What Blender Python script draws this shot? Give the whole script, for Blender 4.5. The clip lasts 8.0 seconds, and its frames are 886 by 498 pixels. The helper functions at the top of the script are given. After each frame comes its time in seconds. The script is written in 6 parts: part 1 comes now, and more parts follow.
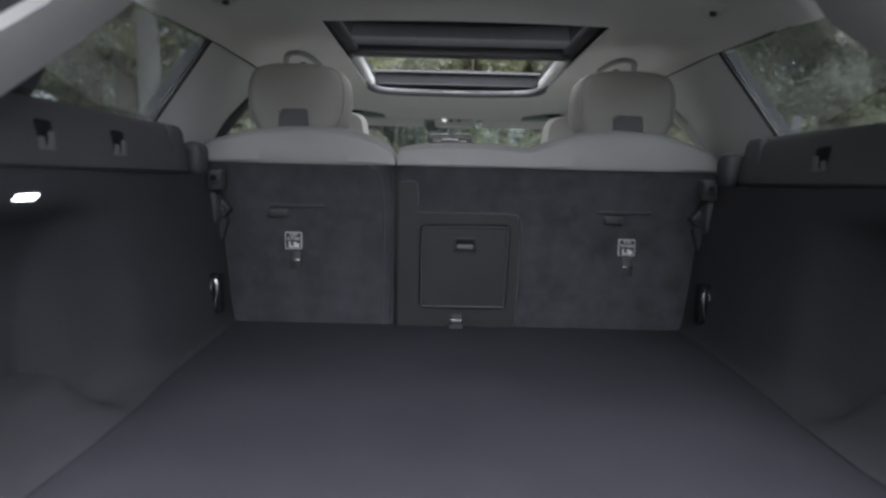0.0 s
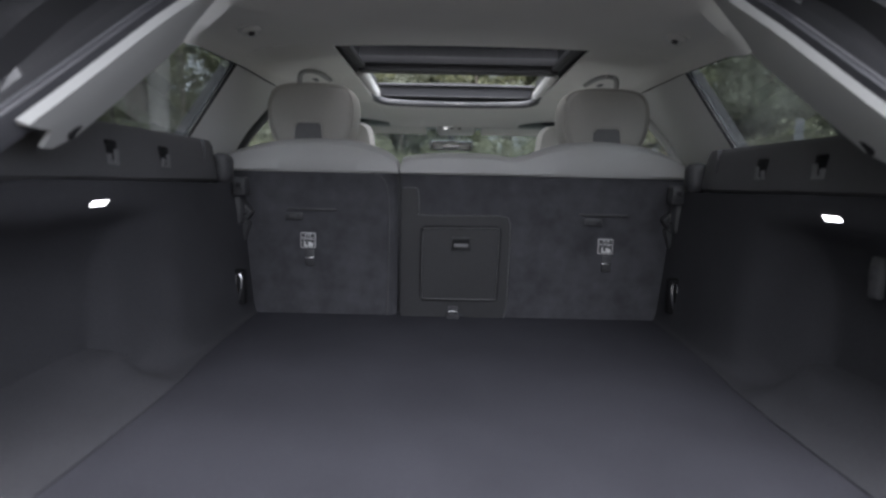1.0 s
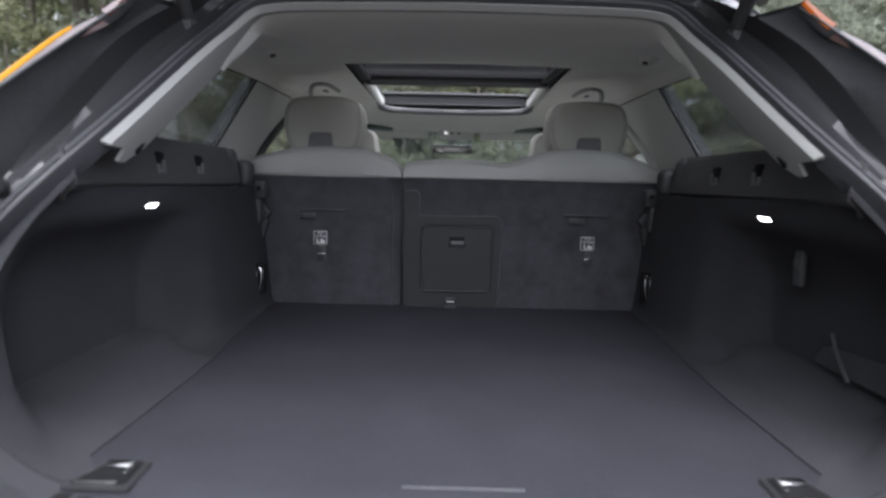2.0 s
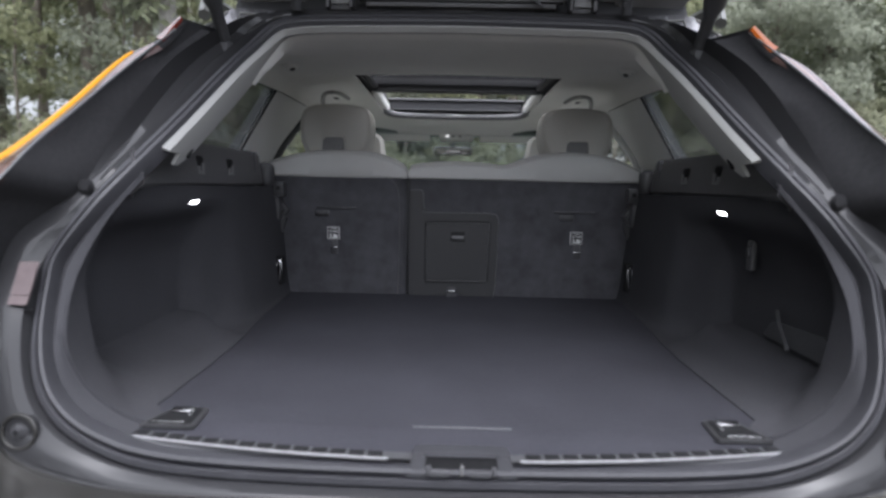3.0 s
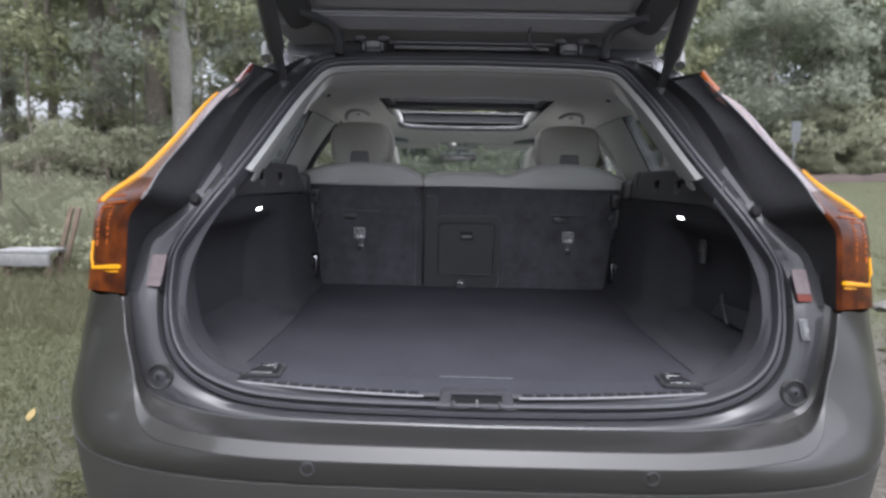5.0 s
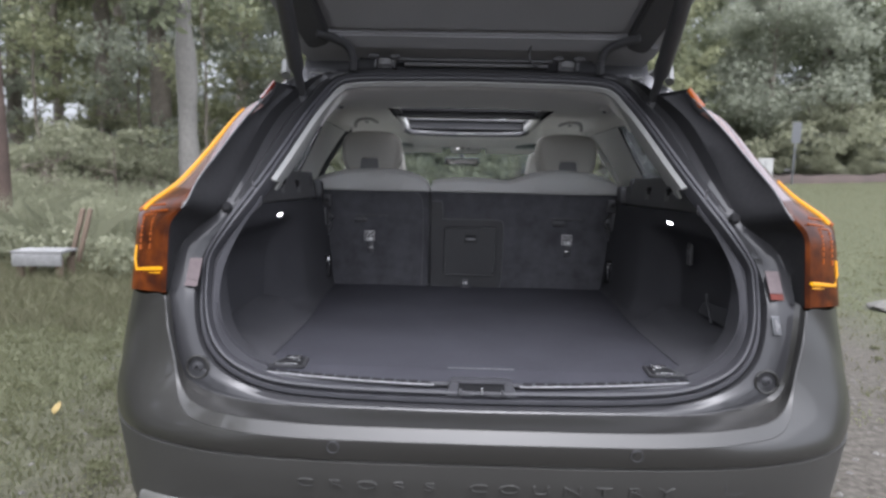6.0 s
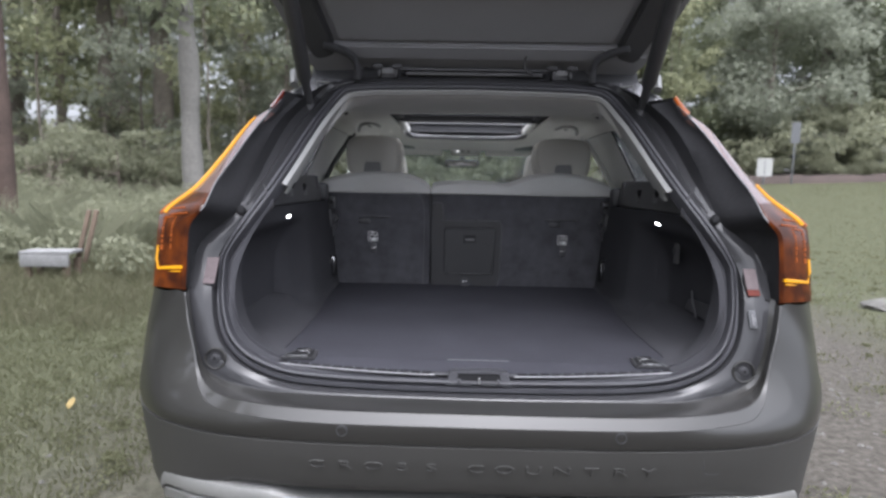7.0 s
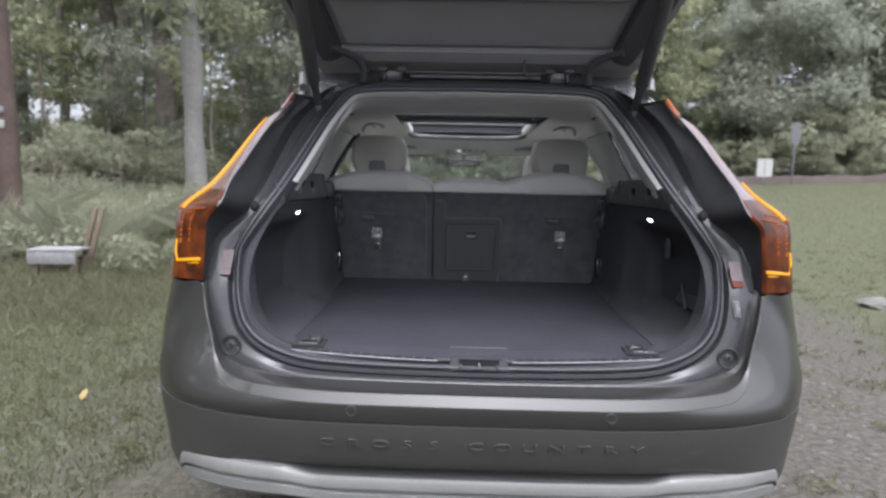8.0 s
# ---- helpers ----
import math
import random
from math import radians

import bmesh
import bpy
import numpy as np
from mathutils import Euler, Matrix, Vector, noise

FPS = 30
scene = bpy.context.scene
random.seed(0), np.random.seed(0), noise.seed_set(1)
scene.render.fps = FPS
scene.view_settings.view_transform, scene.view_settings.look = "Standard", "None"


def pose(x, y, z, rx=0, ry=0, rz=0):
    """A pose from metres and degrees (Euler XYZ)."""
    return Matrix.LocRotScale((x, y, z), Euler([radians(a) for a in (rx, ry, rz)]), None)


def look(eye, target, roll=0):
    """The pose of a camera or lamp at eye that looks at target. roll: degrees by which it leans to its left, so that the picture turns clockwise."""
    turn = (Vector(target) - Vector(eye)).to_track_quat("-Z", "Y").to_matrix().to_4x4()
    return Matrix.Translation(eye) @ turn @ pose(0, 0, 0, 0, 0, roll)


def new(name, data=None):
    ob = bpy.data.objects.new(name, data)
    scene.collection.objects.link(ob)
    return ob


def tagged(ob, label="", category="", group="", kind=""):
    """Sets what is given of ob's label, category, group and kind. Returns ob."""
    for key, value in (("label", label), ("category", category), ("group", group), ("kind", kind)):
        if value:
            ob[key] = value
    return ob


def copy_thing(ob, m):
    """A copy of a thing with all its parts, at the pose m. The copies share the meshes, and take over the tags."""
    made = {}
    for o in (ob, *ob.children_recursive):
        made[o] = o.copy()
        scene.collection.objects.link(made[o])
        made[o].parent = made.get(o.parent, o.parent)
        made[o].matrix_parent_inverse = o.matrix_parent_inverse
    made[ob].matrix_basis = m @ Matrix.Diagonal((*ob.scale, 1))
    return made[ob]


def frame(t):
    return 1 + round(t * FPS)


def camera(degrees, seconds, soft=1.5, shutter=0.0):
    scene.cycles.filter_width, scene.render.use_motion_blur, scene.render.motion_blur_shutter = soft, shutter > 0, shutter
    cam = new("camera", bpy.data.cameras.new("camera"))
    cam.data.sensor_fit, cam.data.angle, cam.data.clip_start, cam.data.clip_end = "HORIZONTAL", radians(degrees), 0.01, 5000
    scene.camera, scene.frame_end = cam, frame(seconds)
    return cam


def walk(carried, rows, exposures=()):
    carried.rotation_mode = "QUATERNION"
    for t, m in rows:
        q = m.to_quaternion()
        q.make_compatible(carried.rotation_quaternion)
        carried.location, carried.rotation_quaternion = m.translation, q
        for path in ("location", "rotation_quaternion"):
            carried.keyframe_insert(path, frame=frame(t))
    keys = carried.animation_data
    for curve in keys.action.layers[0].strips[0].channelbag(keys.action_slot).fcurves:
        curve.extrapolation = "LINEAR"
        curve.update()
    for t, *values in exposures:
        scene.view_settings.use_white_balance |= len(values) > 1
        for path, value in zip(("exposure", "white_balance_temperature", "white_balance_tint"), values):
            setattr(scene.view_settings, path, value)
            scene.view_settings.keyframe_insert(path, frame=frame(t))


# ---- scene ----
cam = camera(75.5, 8.0, soft=2.6)
cam.data.dof.use_dof, cam.data.dof.focus_distance, cam.data.dof.aperture_fstop = True, 1.8, 2.6
PATH = [
    (0, (-0.046, -0.32, 1.066), (-0.04, 1.666, 0.827), 1.3),
    (0.5, (-0.038, -0.402, 1.073), (-0.041, 1.584, 0.837), 1.3),
    (1, (-0.028, -0.491, 1.076), (-0.039, 1.496, 0.846), 1.2),
    (1.5, (-0.019, -0.582, 1.084), (-0.034, 1.405, 0.854), 1.2),
    (2.8, (-0.01, -0.812, 1.089), (-0.038, 1.174, 0.856), 1.3),
    (3, (-0.012, -0.848, 1.085), (-0.038, 1.139, 0.857), 1.2),
    (3.5, (-0.016, -0.929, 1.085), (-0.044, 1.058, 0.856), 1.2),
    (4, (-0.021, -1.007, 1.09), (-0.05, 0.979, 0.862), 1.2),
    (4.5, (-0.033, -1.089, 1.103), (-0.061, 0.898, 0.873), 1.2),
    (6, (-0.059, -1.296, 1.139), (-0.095, 0.69, 0.907), 1.2),
    (6.5, (-0.057, -1.344, 1.149), (-0.094, 0.642, 0.914), 1.2),
    (7, (-0.055, -1.393, 1.149), (-0.094, 0.593, 0.918), 1.1),
    (7.5, (-0.054, -1.442, 1.148), (-0.097, 0.544, 0.916), 1.1),
    (8, (-0.057, -1.481, 1.142), (-0.099, 0.505, 0.911), 1.2),
]
walk(cam, [(t, look(eye, target, roll)) for t, eye, target, roll in PATH], ((0.0, 1.68, 6000, 13), (1.5, 1.61, 6000, 13), (3.0, 1.58, 6000, 13), (4.5, 1.60, 6000, 14), (8.0, 1.64, 6000, 14)))

# ---- world, sun, exposure ----
world = bpy.data.worlds.new("overcast_sky")
scene.world = world
world.use_nodes = True
wn, wl = world.node_tree.nodes, world.node_tree.links
wn.clear()
sky = wn.new("ShaderNodeTexSky")
sky.sky_type = "NISHITA"
sky.sun_disc = False
sky.sun_elevation = radians(71)
sky.sun_rotation = radians(170)
sky.dust_density = 6.0
veil = wn.new("ShaderNodeHueSaturation")
veil.inputs["Saturation"].default_value = 0.2
sky_bg = wn.new("ShaderNodeBackground")
sky_bg.inputs["Strength"].default_value = 0.15
sky_out = wn.new("ShaderNodeOutputWorld")
wl.new(sky.outputs[0], veil.inputs["Color"])
wl.new(veil.outputs[0], sky_bg.inputs["Color"])
wl.new(sky_bg.outputs[0], sky_out.inputs["Surface"])
sun_data = bpy.data.lights.new("sun", "SUN")
sun_data.energy, sun_data.angle, sun_data.color = 0.85, radians(115), (1.0, 0.985, 0.96)
sun = new("sun", sun_data)
sun.matrix_world = look((1.0, -5.5, 16), (0, 0, 0))

# ---- materials ----


def material(name, color, rough=0.6, metal=0.0, vary=0.12, scale=8.0, fine=120.0, bump=0.15, bump_scale=200.0, spec=0.5, coat=0.0, tint=None, obj_random=0.0):
    """A surface with stains at one scale, grain at another, and a fine relief."""
    mat = bpy.data.materials.new(name)
    mat.use_nodes = True
    nt = mat.node_tree
    n, l = nt.nodes, nt.links
    b = n["Principled BSDF"]
    b.inputs["Metallic"].default_value = metal
    b.inputs["Specular IOR Level"].default_value = spec
    b.inputs["Coat Weight"].default_value = coat
    b.inputs["Coat Roughness"].default_value = 0.04
    co = n.new("ShaderNodeTexCoord")
    big = n.new("ShaderNodeTexNoise")
    big.inputs["Scale"].default_value, big.inputs["Detail"].default_value = scale, 5
    small = n.new("ShaderNodeTexNoise")
    small.inputs["Scale"].default_value, small.inputs["Detail"].default_value = fine, 3
    l.new(co.outputs["Object"], big.inputs["Vector"])
    l.new(co.outputs["Object"], small.inputs["Vector"])
    add = n.new("ShaderNodeMath")
    add.operation = "MULTIPLY_ADD"
    add.inputs[1].default_value = 0.5
    l.new(small.outputs["Fac"], add.inputs[0])
    half = n.new("ShaderNodeMath")
    half.operation = "MULTIPLY"
    half.inputs[1].default_value = 0.5
    l.new(big.outputs["Fac"], half.inputs[0])
    l.new(half.outputs[0], add.inputs[2])
    ramp = n.new("ShaderNodeValToRGB")
    t = tint or color
    ramp.color_ramp.elements[0].position, ramp.color_ramp.elements[1].position = 0.3, 0.7
    ramp.color_ramp.elements[0].color = (*[max(c * (1 - vary), 0) for c in color], 1)
    ramp.color_ramp.elements[1].color = (*[min(c * (1 + vary), 1) for c in t], 1)
    l.new(add.outputs[0], ramp.inputs["Fac"])
    out = ramp.outputs["Color"]
    if obj_random:
        info = n.new("ShaderNodeObjectInfo")
        hsv = n.new("ShaderNodeHueSaturation")
        mr = n.new("ShaderNodeMapRange")
        mr.inputs["To Min"].default_value, mr.inputs["To Max"].default_value = 1 - obj_random, 1 + obj_random
        l.new(info.outputs["Random"], mr.inputs["Value"])
        l.new(mr.outputs[0], hsv.inputs["Value"])
        l.new(out, hsv.inputs["Color"])
        out = hsv.outputs["Color"]
    l.new(out, b.inputs["Base Color"])
    rr = n.new("ShaderNodeMapRange")
    rr.inputs["To Min"].default_value, rr.inputs["To Max"].default_value = max(rough - 0.08, 0.02), min(rough + 0.08, 1)
    l.new(big.outputs["Fac"], rr.inputs["Value"])
    l.new(rr.outputs[0], b.inputs["Roughness"])
    if bump:
        bt = n.new("ShaderNodeTexNoise")
        bt.inputs["Scale"].default_value, bt.inputs["Detail"].default_value = bump_scale, 4
        l.new(co.outputs["Object"], bt.inputs["Vector"])
        bp = n.new("ShaderNodeBump")
        bp.inputs["Strength"].default_value, bp.inputs["Distance"].default_value = bump, 0.002
        l.new(bt.outputs["Fac"], bp.inputs["Height"])
        l.new(bp.outputs[0], b.inputs["Normal"])
    return mat


def glass(name, color, rough=0.0, gloss=0.04):
    mat = bpy.data.materials.new(name)
    mat.use_nodes = True
    nt = mat.node_tree
    n, l = nt.nodes, nt.links
    n.clear()
    tr = n.new("ShaderNodeBsdfTransparent")
    tr.inputs["Color"].default_value = (*color, 1)
    gl = n.new("ShaderNodeBsdfGlossy")
    gl.inputs["Roughness"].default_value = rough
    gl.inputs["Color"].default_value = (1, 1, 1, 1)
    fr = n.new("ShaderNodeLayerWeight")
    pw = n.new("ShaderNodeMath")
    pw.operation = "POWER"
    pw.inputs[1].default_value = 5.0
    l.new(fr.outputs["Facing"], pw.inputs[0])
    ma = n.new("ShaderNodeMath")
    ma.operation = "MULTIPLY_ADD"
    ma.inputs[1].default_value, ma.inputs[2].default_value = 0.55, gloss
    l.new(pw.outputs[0], ma.inputs[0])
    mix = n.new("ShaderNodeMixShader")
    l.new(ma.outputs[0], mix.inputs[0])
    l.new(tr.outputs[0], mix.inputs[1])
    l.new(gl.outputs[0], mix.inputs[2])
    out = n.new("ShaderNodeOutputMaterial")
    l.new(mix.outputs[0], out.inputs["Surface"])
    return mat


def glowing(name, color, strength, base=(0.3, 0.1, 0.02)):
    mat = material(name, base, rough=0.3, vary=0.1, bump=0, spec=0.25, coat=0.1)
    b = mat.node_tree.nodes["Principled BSDF"]
    b.inputs["Emission Color"].default_value = (*color, 1)
    b.inputs["Emission Strength"].default_value = strength
    return mat


def lit_lens(name):
    """Dark red ribbed lens over amber reflectors that glow a little."""
    mat = material(name, (0.028, 0.010, 0.005), rough=0.2, vary=0.06, scale=14, fine=60, bump=0.0, spec=0.15, coat=0.12)
    n, l = mat.node_tree.nodes, mat.node_tree.links
    b = n["Principled BSDF"]
    co = n.new("ShaderNodeTexCoord")
    nz = n.new("ShaderNodeTexNoise")
    nz.inputs["Scale"].default_value, nz.inputs["Detail"].default_value = 26.0, 3
    ramp = n.new("ShaderNodeValToRGB")
    e = ramp.color_ramp.elements
    e[0].position, e[1].position = 0.38, 0.72
    e[0].color, e[1].color = (0.10, 0.012, 0.002, 1), (0.95, 0.20, 0.010, 1)
    l.new(co.outputs["Object"], nz.inputs["Vector"])
    l.new(nz.outputs["Fac"], ramp.inputs["Fac"])
    l.new(ramp.outputs["Color"], b.inputs["Emission Color"])
    b.inputs["Emission Strength"].default_value = 0.062
    return mat


PAINT = material("grey_brown_metallic_paint", (0.032, 0.0312, 0.0292), rough=0.45, metal=0.3, vary=0.05, scale=3, fine=900, bump=0.0, spec=0.3, coat=0.65)
PAINT_IN = material("inner_body_paint", (0.027, 0.027, 0.029), rough=0.55, metal=0.0, vary=0.08, scale=6, fine=300, bump=0.0, spec=0.1, coat=0.5)
CLADDING = material("matt_lower_bumper", (0.046, 0.0452, 0.0428), rough=0.5, metal=0.0, vary=0.07, scale=4, fine=500, bump=0.06, bump_scale=600)
SILVER = material("satin_silver_paint", (0.25, 0.25, 0.24), rough=0.55, metal=0.5, vary=0.08, scale=9, bump=0.03)
# Pale patches: the sky mirrored in wet paint, put into the colour.
WET_METAL = material("wet_metal_sky_patches", (0.20, 0.20, 0.21), rough=0.25, metal=0.6, vary=0.5, scale=45, fine=160, bump=0.4, bump_scale=120)
BLACK = material("black_plastic", (0.056, 0.056, 0.060), rough=0.5, vary=0.2, scale=12, bump=0.2, bump_scale=500)
BLACK_TRIM = material("grained_black_trim", (0.078, 0.077, 0.081), rough=0.55, vary=0.12, scale=9, bump=0.3, bump_scale=700)
GLOSS_BLACK = material("gloss_black_panel", (0.030, 0.030, 0.032), rough=0.5, vary=0.2, scale=7, bump=0.0, coat=0.2, spec=0.05)
RUBBER = material("seal_rubber", (0.036, 0.036, 0.041), rough=0.55, vary=0.15, scale=15, bump=0.1)
CARPET = material("charcoal_carpet", (0.041, 0.041, 0.0485), rough=0.95, vary=0.22, scale=5, fine=350, bump=0.6, bump_scale=900, spec=0.1)
CARPET_SIDE = material("charcoal_side_carpet", (0.049, 0.049, 0.054), rough=0.95, vary=0.24, scale=4, fine=350, bump=0.6, bump_scale=900, spec=0.1)
FELT = material("seat_back_felt", (0.068, 0.068, 0.075), rough=0.95, vary=0.28, scale=9, fine=28, bump=0.4, bump_scale=900, spec=0.1)
RIM_DARK = material("grained_rim_plastic", (0.046, 0.046, 0.051), rough=0.8, spec=0.2, vary=0.08, scale=9, bump=0.2)
PLASTIC_GREY = material("charcoal_plastic", (0.062, 0.062, 0.066), rough=0.62, spec=0.3, vary=0.1, scale=10, bump=0.25, bump_scale=700)
LINER = material("woven_headliner", (0.80, 0.795, 0.765), rough=0.95, vary=0.05, scale=5, fine=500, bump=0.25, bump_scale=900, spec=0.15)
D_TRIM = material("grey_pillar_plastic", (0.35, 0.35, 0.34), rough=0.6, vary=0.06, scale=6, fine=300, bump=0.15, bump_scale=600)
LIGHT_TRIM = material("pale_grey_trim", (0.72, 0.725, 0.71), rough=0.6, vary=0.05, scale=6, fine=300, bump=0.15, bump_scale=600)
LEATHER = material("pale_grey_leather", (0.47, 0.468, 0.46), rough=0.5, vary=0.06, scale=9, fine=260, bump=0.35, bump_scale=420)
LEATHER_BACK = material("warm_grey_leather", (0.42, 0.41, 0.38), rough=0.5, vary=0.06, scale=9, fine=260, bump=0.35, bump_scale=420)
CHROME = material("brushed_metal", (0.62, 0.62, 0.63), rough=0.25, metal=1.0, vary=0.1, scale=30, bump=0.05)
WHITE_PRINT = material("white_print", (0.75, 0.75, 0.75), rough=0.6, vary=0.05, bump=0)
STRIP_METAL = material("satin_steel_strip", (0.42, 0.42, 0.435), rough=0.4, metal=0.5, vary=0.08, scale=20, bump=0.05)
LENS = lit_lens("amber_red_lens")
LENS_UP = material("deep_red_lens", (0.10, 0.016, 0.010), rough=0.1, vary=0.15, scale=14, fine=60, bump=0.0, coat=1.0)
# Arm lens: the sky's pale reflection is put into its pink base colour.
LENS_SKY = material("lens_sky_pink", (0.125, 0.075, 0.069), rough=0.14, vary=0.12, scale=10, fine=60, bump=0.0, coat=0.5)
AMBER = glowing("amber_light", (1.0, 0.48, 0.005), 0.33, (0.14, 0.05, 0.004))
AMBER_SOFT = glowing("amber_glow", (1.0, 0.22, 0.01), 0.13, (0.06, 0.016, 0.005))
REFLEX = material("pale_reflector", (0.13, 0.105, 0.108), rough=0.45, vary=0.2, scale=18, fine=90, bump=0.0, spec=0.15)
REFLEX_RED = material("red_reflector", (0.12, 0.03, 0.022), rough=0.45, vary=0.2, scale=18, fine=90, bump=0.0, spec=0.15)
GATE_TRIM = material("charcoal_gate_trim", (0.25, 0.25, 0.263), rough=0.55, vary=0.08, scale=5, fine=300, bump=0.2, bump_scale=700)
# Near-black for joints and slots; also the painted shade of hollows drawn flat.
RECESS = material("black_gap_and_hollow_shade", (0.016, 0.016, 0.017), rough=0.7, spec=0.1, vary=0.2, scale=12, bump=0.1)
HATCH_PLASTIC = material("smooth_hatch_plastic", (0.036, 0.036, 0.038), rough=0.5, spec=0.35, vary=0.1, scale=9, bump=0.15, bump_scale=700)
RIM_GREY = material("grey_sunroof_rim", (0.105, 0.105, 0.109), rough=0.5, vary=0.06, scale=8, bump=0.1)
HIGHLIGHT_GREY = material("bead_highlight_grey", (0.125, 0.125, 0.129), rough=0.35, vary=0.1, scale=12, bump=0.0)
HOOK_GREY = material("pale_hook_plastic", (0.15, 0.15, 0.155), rough=0.5, vary=0.1, scale=12, bump=0.1)
EARTH = material("dark_red_earth", (0.050, 0.037, 0.032), rough=0.95, vary=0.4, scale=2, fine=20, bump=0.8, bump_scale=20)
LAMP_WHITE = glowing("cargo_lamp_white", (1.0, 0.98, 0.95), 3.0, (0.8, 0.8, 0.8))
CAR_GLASS = glass("tinted_side_glass", (0.66, 0.69, 0.69), gloss=0.17)
DOOR_GLASS = glass("light_tint_door_glass", (0.85, 0.87, 0.85))
CLEAR_GLASS = glass("clear_windscreen", (0.72, 0.76, 0.76), gloss=0.06)
DARK_GLASS = glass("dark_roof_glass", (0.07, 0.074, 0.084), gloss=0.06)
MAP_GLOW = glowing("map_lamp_glow", (1.0, 0.97, 0.92), 0.35, (0.7, 0.7, 0.7))
MIRROR = material("mirror_face", (0.8, 0.8, 0.8), rough=0.03, metal=1.0, vary=0.02, bump=0)
TYRE = material("tyre_rubber", (0.03, 0.03, 0.03), rough=0.8, vary=0.2, bump=0.4)
BARK = material("grey_bark", (0.17, 0.15, 0.125), rough=0.95, vary=0.45, scale=3, fine=22, bump=1.0, bump_scale=18, obj_random=0.3)
BARK_PALE = material("pale_bark", (0.185, 0.178, 0.164), rough=0.9, vary=0.3, scale=3, fine=20, bump=0.8, bump_scale=14)
POLE_WOOD = material("reddish_old_wood", (0.085, 0.060, 0.050), rough=0.95, vary=0.4, scale=4, fine=40, bump=0.8, bump_scale=40)
BENCH_WOOD = material("weathered_grey_board", (0.21, 0.21, 0.208), rough=0.9, vary=0.25, scale=6, fine=50, bump=0.5, bump_scale=60)
BENCH_POST = material("brown_weathered_post", (0.16, 0.12, 0.09), rough=0.95, vary=0.3, scale=6, fine=50, bump=0.5, bump_scale=60)
SIGN_FACE = material("faded_white_sign", (0.37, 0.37, 0.357), rough=0.5, vary=0.08, scale=6, bump=0)
SIGN_BACK = material("grey_sign_metal", (0.14, 0.145, 0.15), rough=0.5, metal=0.4, vary=0.1, scale=6, bump=0)
STONE = material("pale_stone", (0.135, 0.130, 0.118), rough=0.9, vary=0.3, scale=9, fine=60, bump=0.8, bump_scale=40, obj_random=0.2)
DRY_LEAF = material("yellow_leaf", (0.27, 0.20, 0.075), rough=0.7, vary=0.2, bump=0.1)


def leaf_material(name, dark, light):
    mat = bpy.data.materials.new(name)
    mat.use_nodes = True
    n, l = mat.node_tree.nodes, mat.node_tree.links
    b = n["Principled BSDF"]
    b.inputs["Roughness"].default_value = 0.65
    b.inputs["Specular IOR Level"].default_value = 0.25
    geo = n.new("ShaderNodeNewGeometry")
    ramp = n.new("ShaderNodeValToRGB")
    ramp.color_ramp.elements[0].color, ramp.color_ramp.elements[1].color = (*dark, 1), (*light, 1)
    co = n.new("ShaderNodeTexCoord")
    noise_t = n.new("ShaderNodeTexNoise")
    noise_t.inputs["Scale"].default_value = 0.6
    l.new(co.outputs["Object"], noise_t.inputs["Vector"])
    m = n.new("ShaderNodeMath")
    m.operation = "MULTIPLY_ADD"
    m.inputs[1].default_value = 0.55
    l.new(geo.outputs["Random Per Island"], m.inputs[0])
    m2 = n.new("ShaderNodeMath")
    m2.operation = "MULTIPLY"
    m2.inputs[1].default_value = 0.5
    l.new(noise_t.outputs["Fac"], m2.inputs[0])
    l.new(m2.outputs[0], m.inputs[2])
    l.new(m.outputs[0], ramp.inputs["Fac"])
    l.new(ramp.outputs["Color"], b.inputs["Base Color"])
    tr = n.new("ShaderNodeBsdfTranslucent")
    l.new(ramp.outputs["Color"], tr.inputs["Color"])
    mix = n.new("ShaderNodeMixShader")
    mix.inputs[0].default_value = 0.55
    l.new(b.outputs[0], mix.inputs[1])
    l.new(tr.outputs[0], mix.inputs[2])
    l.new(mix.outputs[0], n["Material Output"].inputs["Surface"])
    return mat


LEAF_A = leaf_material("forest_leaves", (0.155, 0.175, 0.110), (0.330, 0.354, 0.234))
LEAF_B = leaf_material("pale_forest_leaves", (0.184, 0.200, 0.156), (0.352, 0.372, 0.292))
LEAF_C = leaf_material("yellow_green_leaves", (0.189, 0.198, 0.117), (0.359, 0.373, 0.234))
WEED = leaf_material("grey_green_weeds", (0.185, 0.195, 0.131), (0.336, 0.343, 0.242))
GRASS = leaf_material("meadow_grass", (0.096, 0.103, 0.056), (0.205, 0.208, 0.124))
STRAW = leaf_material("olive_straw_grass", (0.111, 0.115, 0.065), (0.252, 0.244, 0.163))
TWIG = material("dead_twigs", (0.16, 0.13, 0.11), rough=0.95, vary=0.3, bump=0.3)


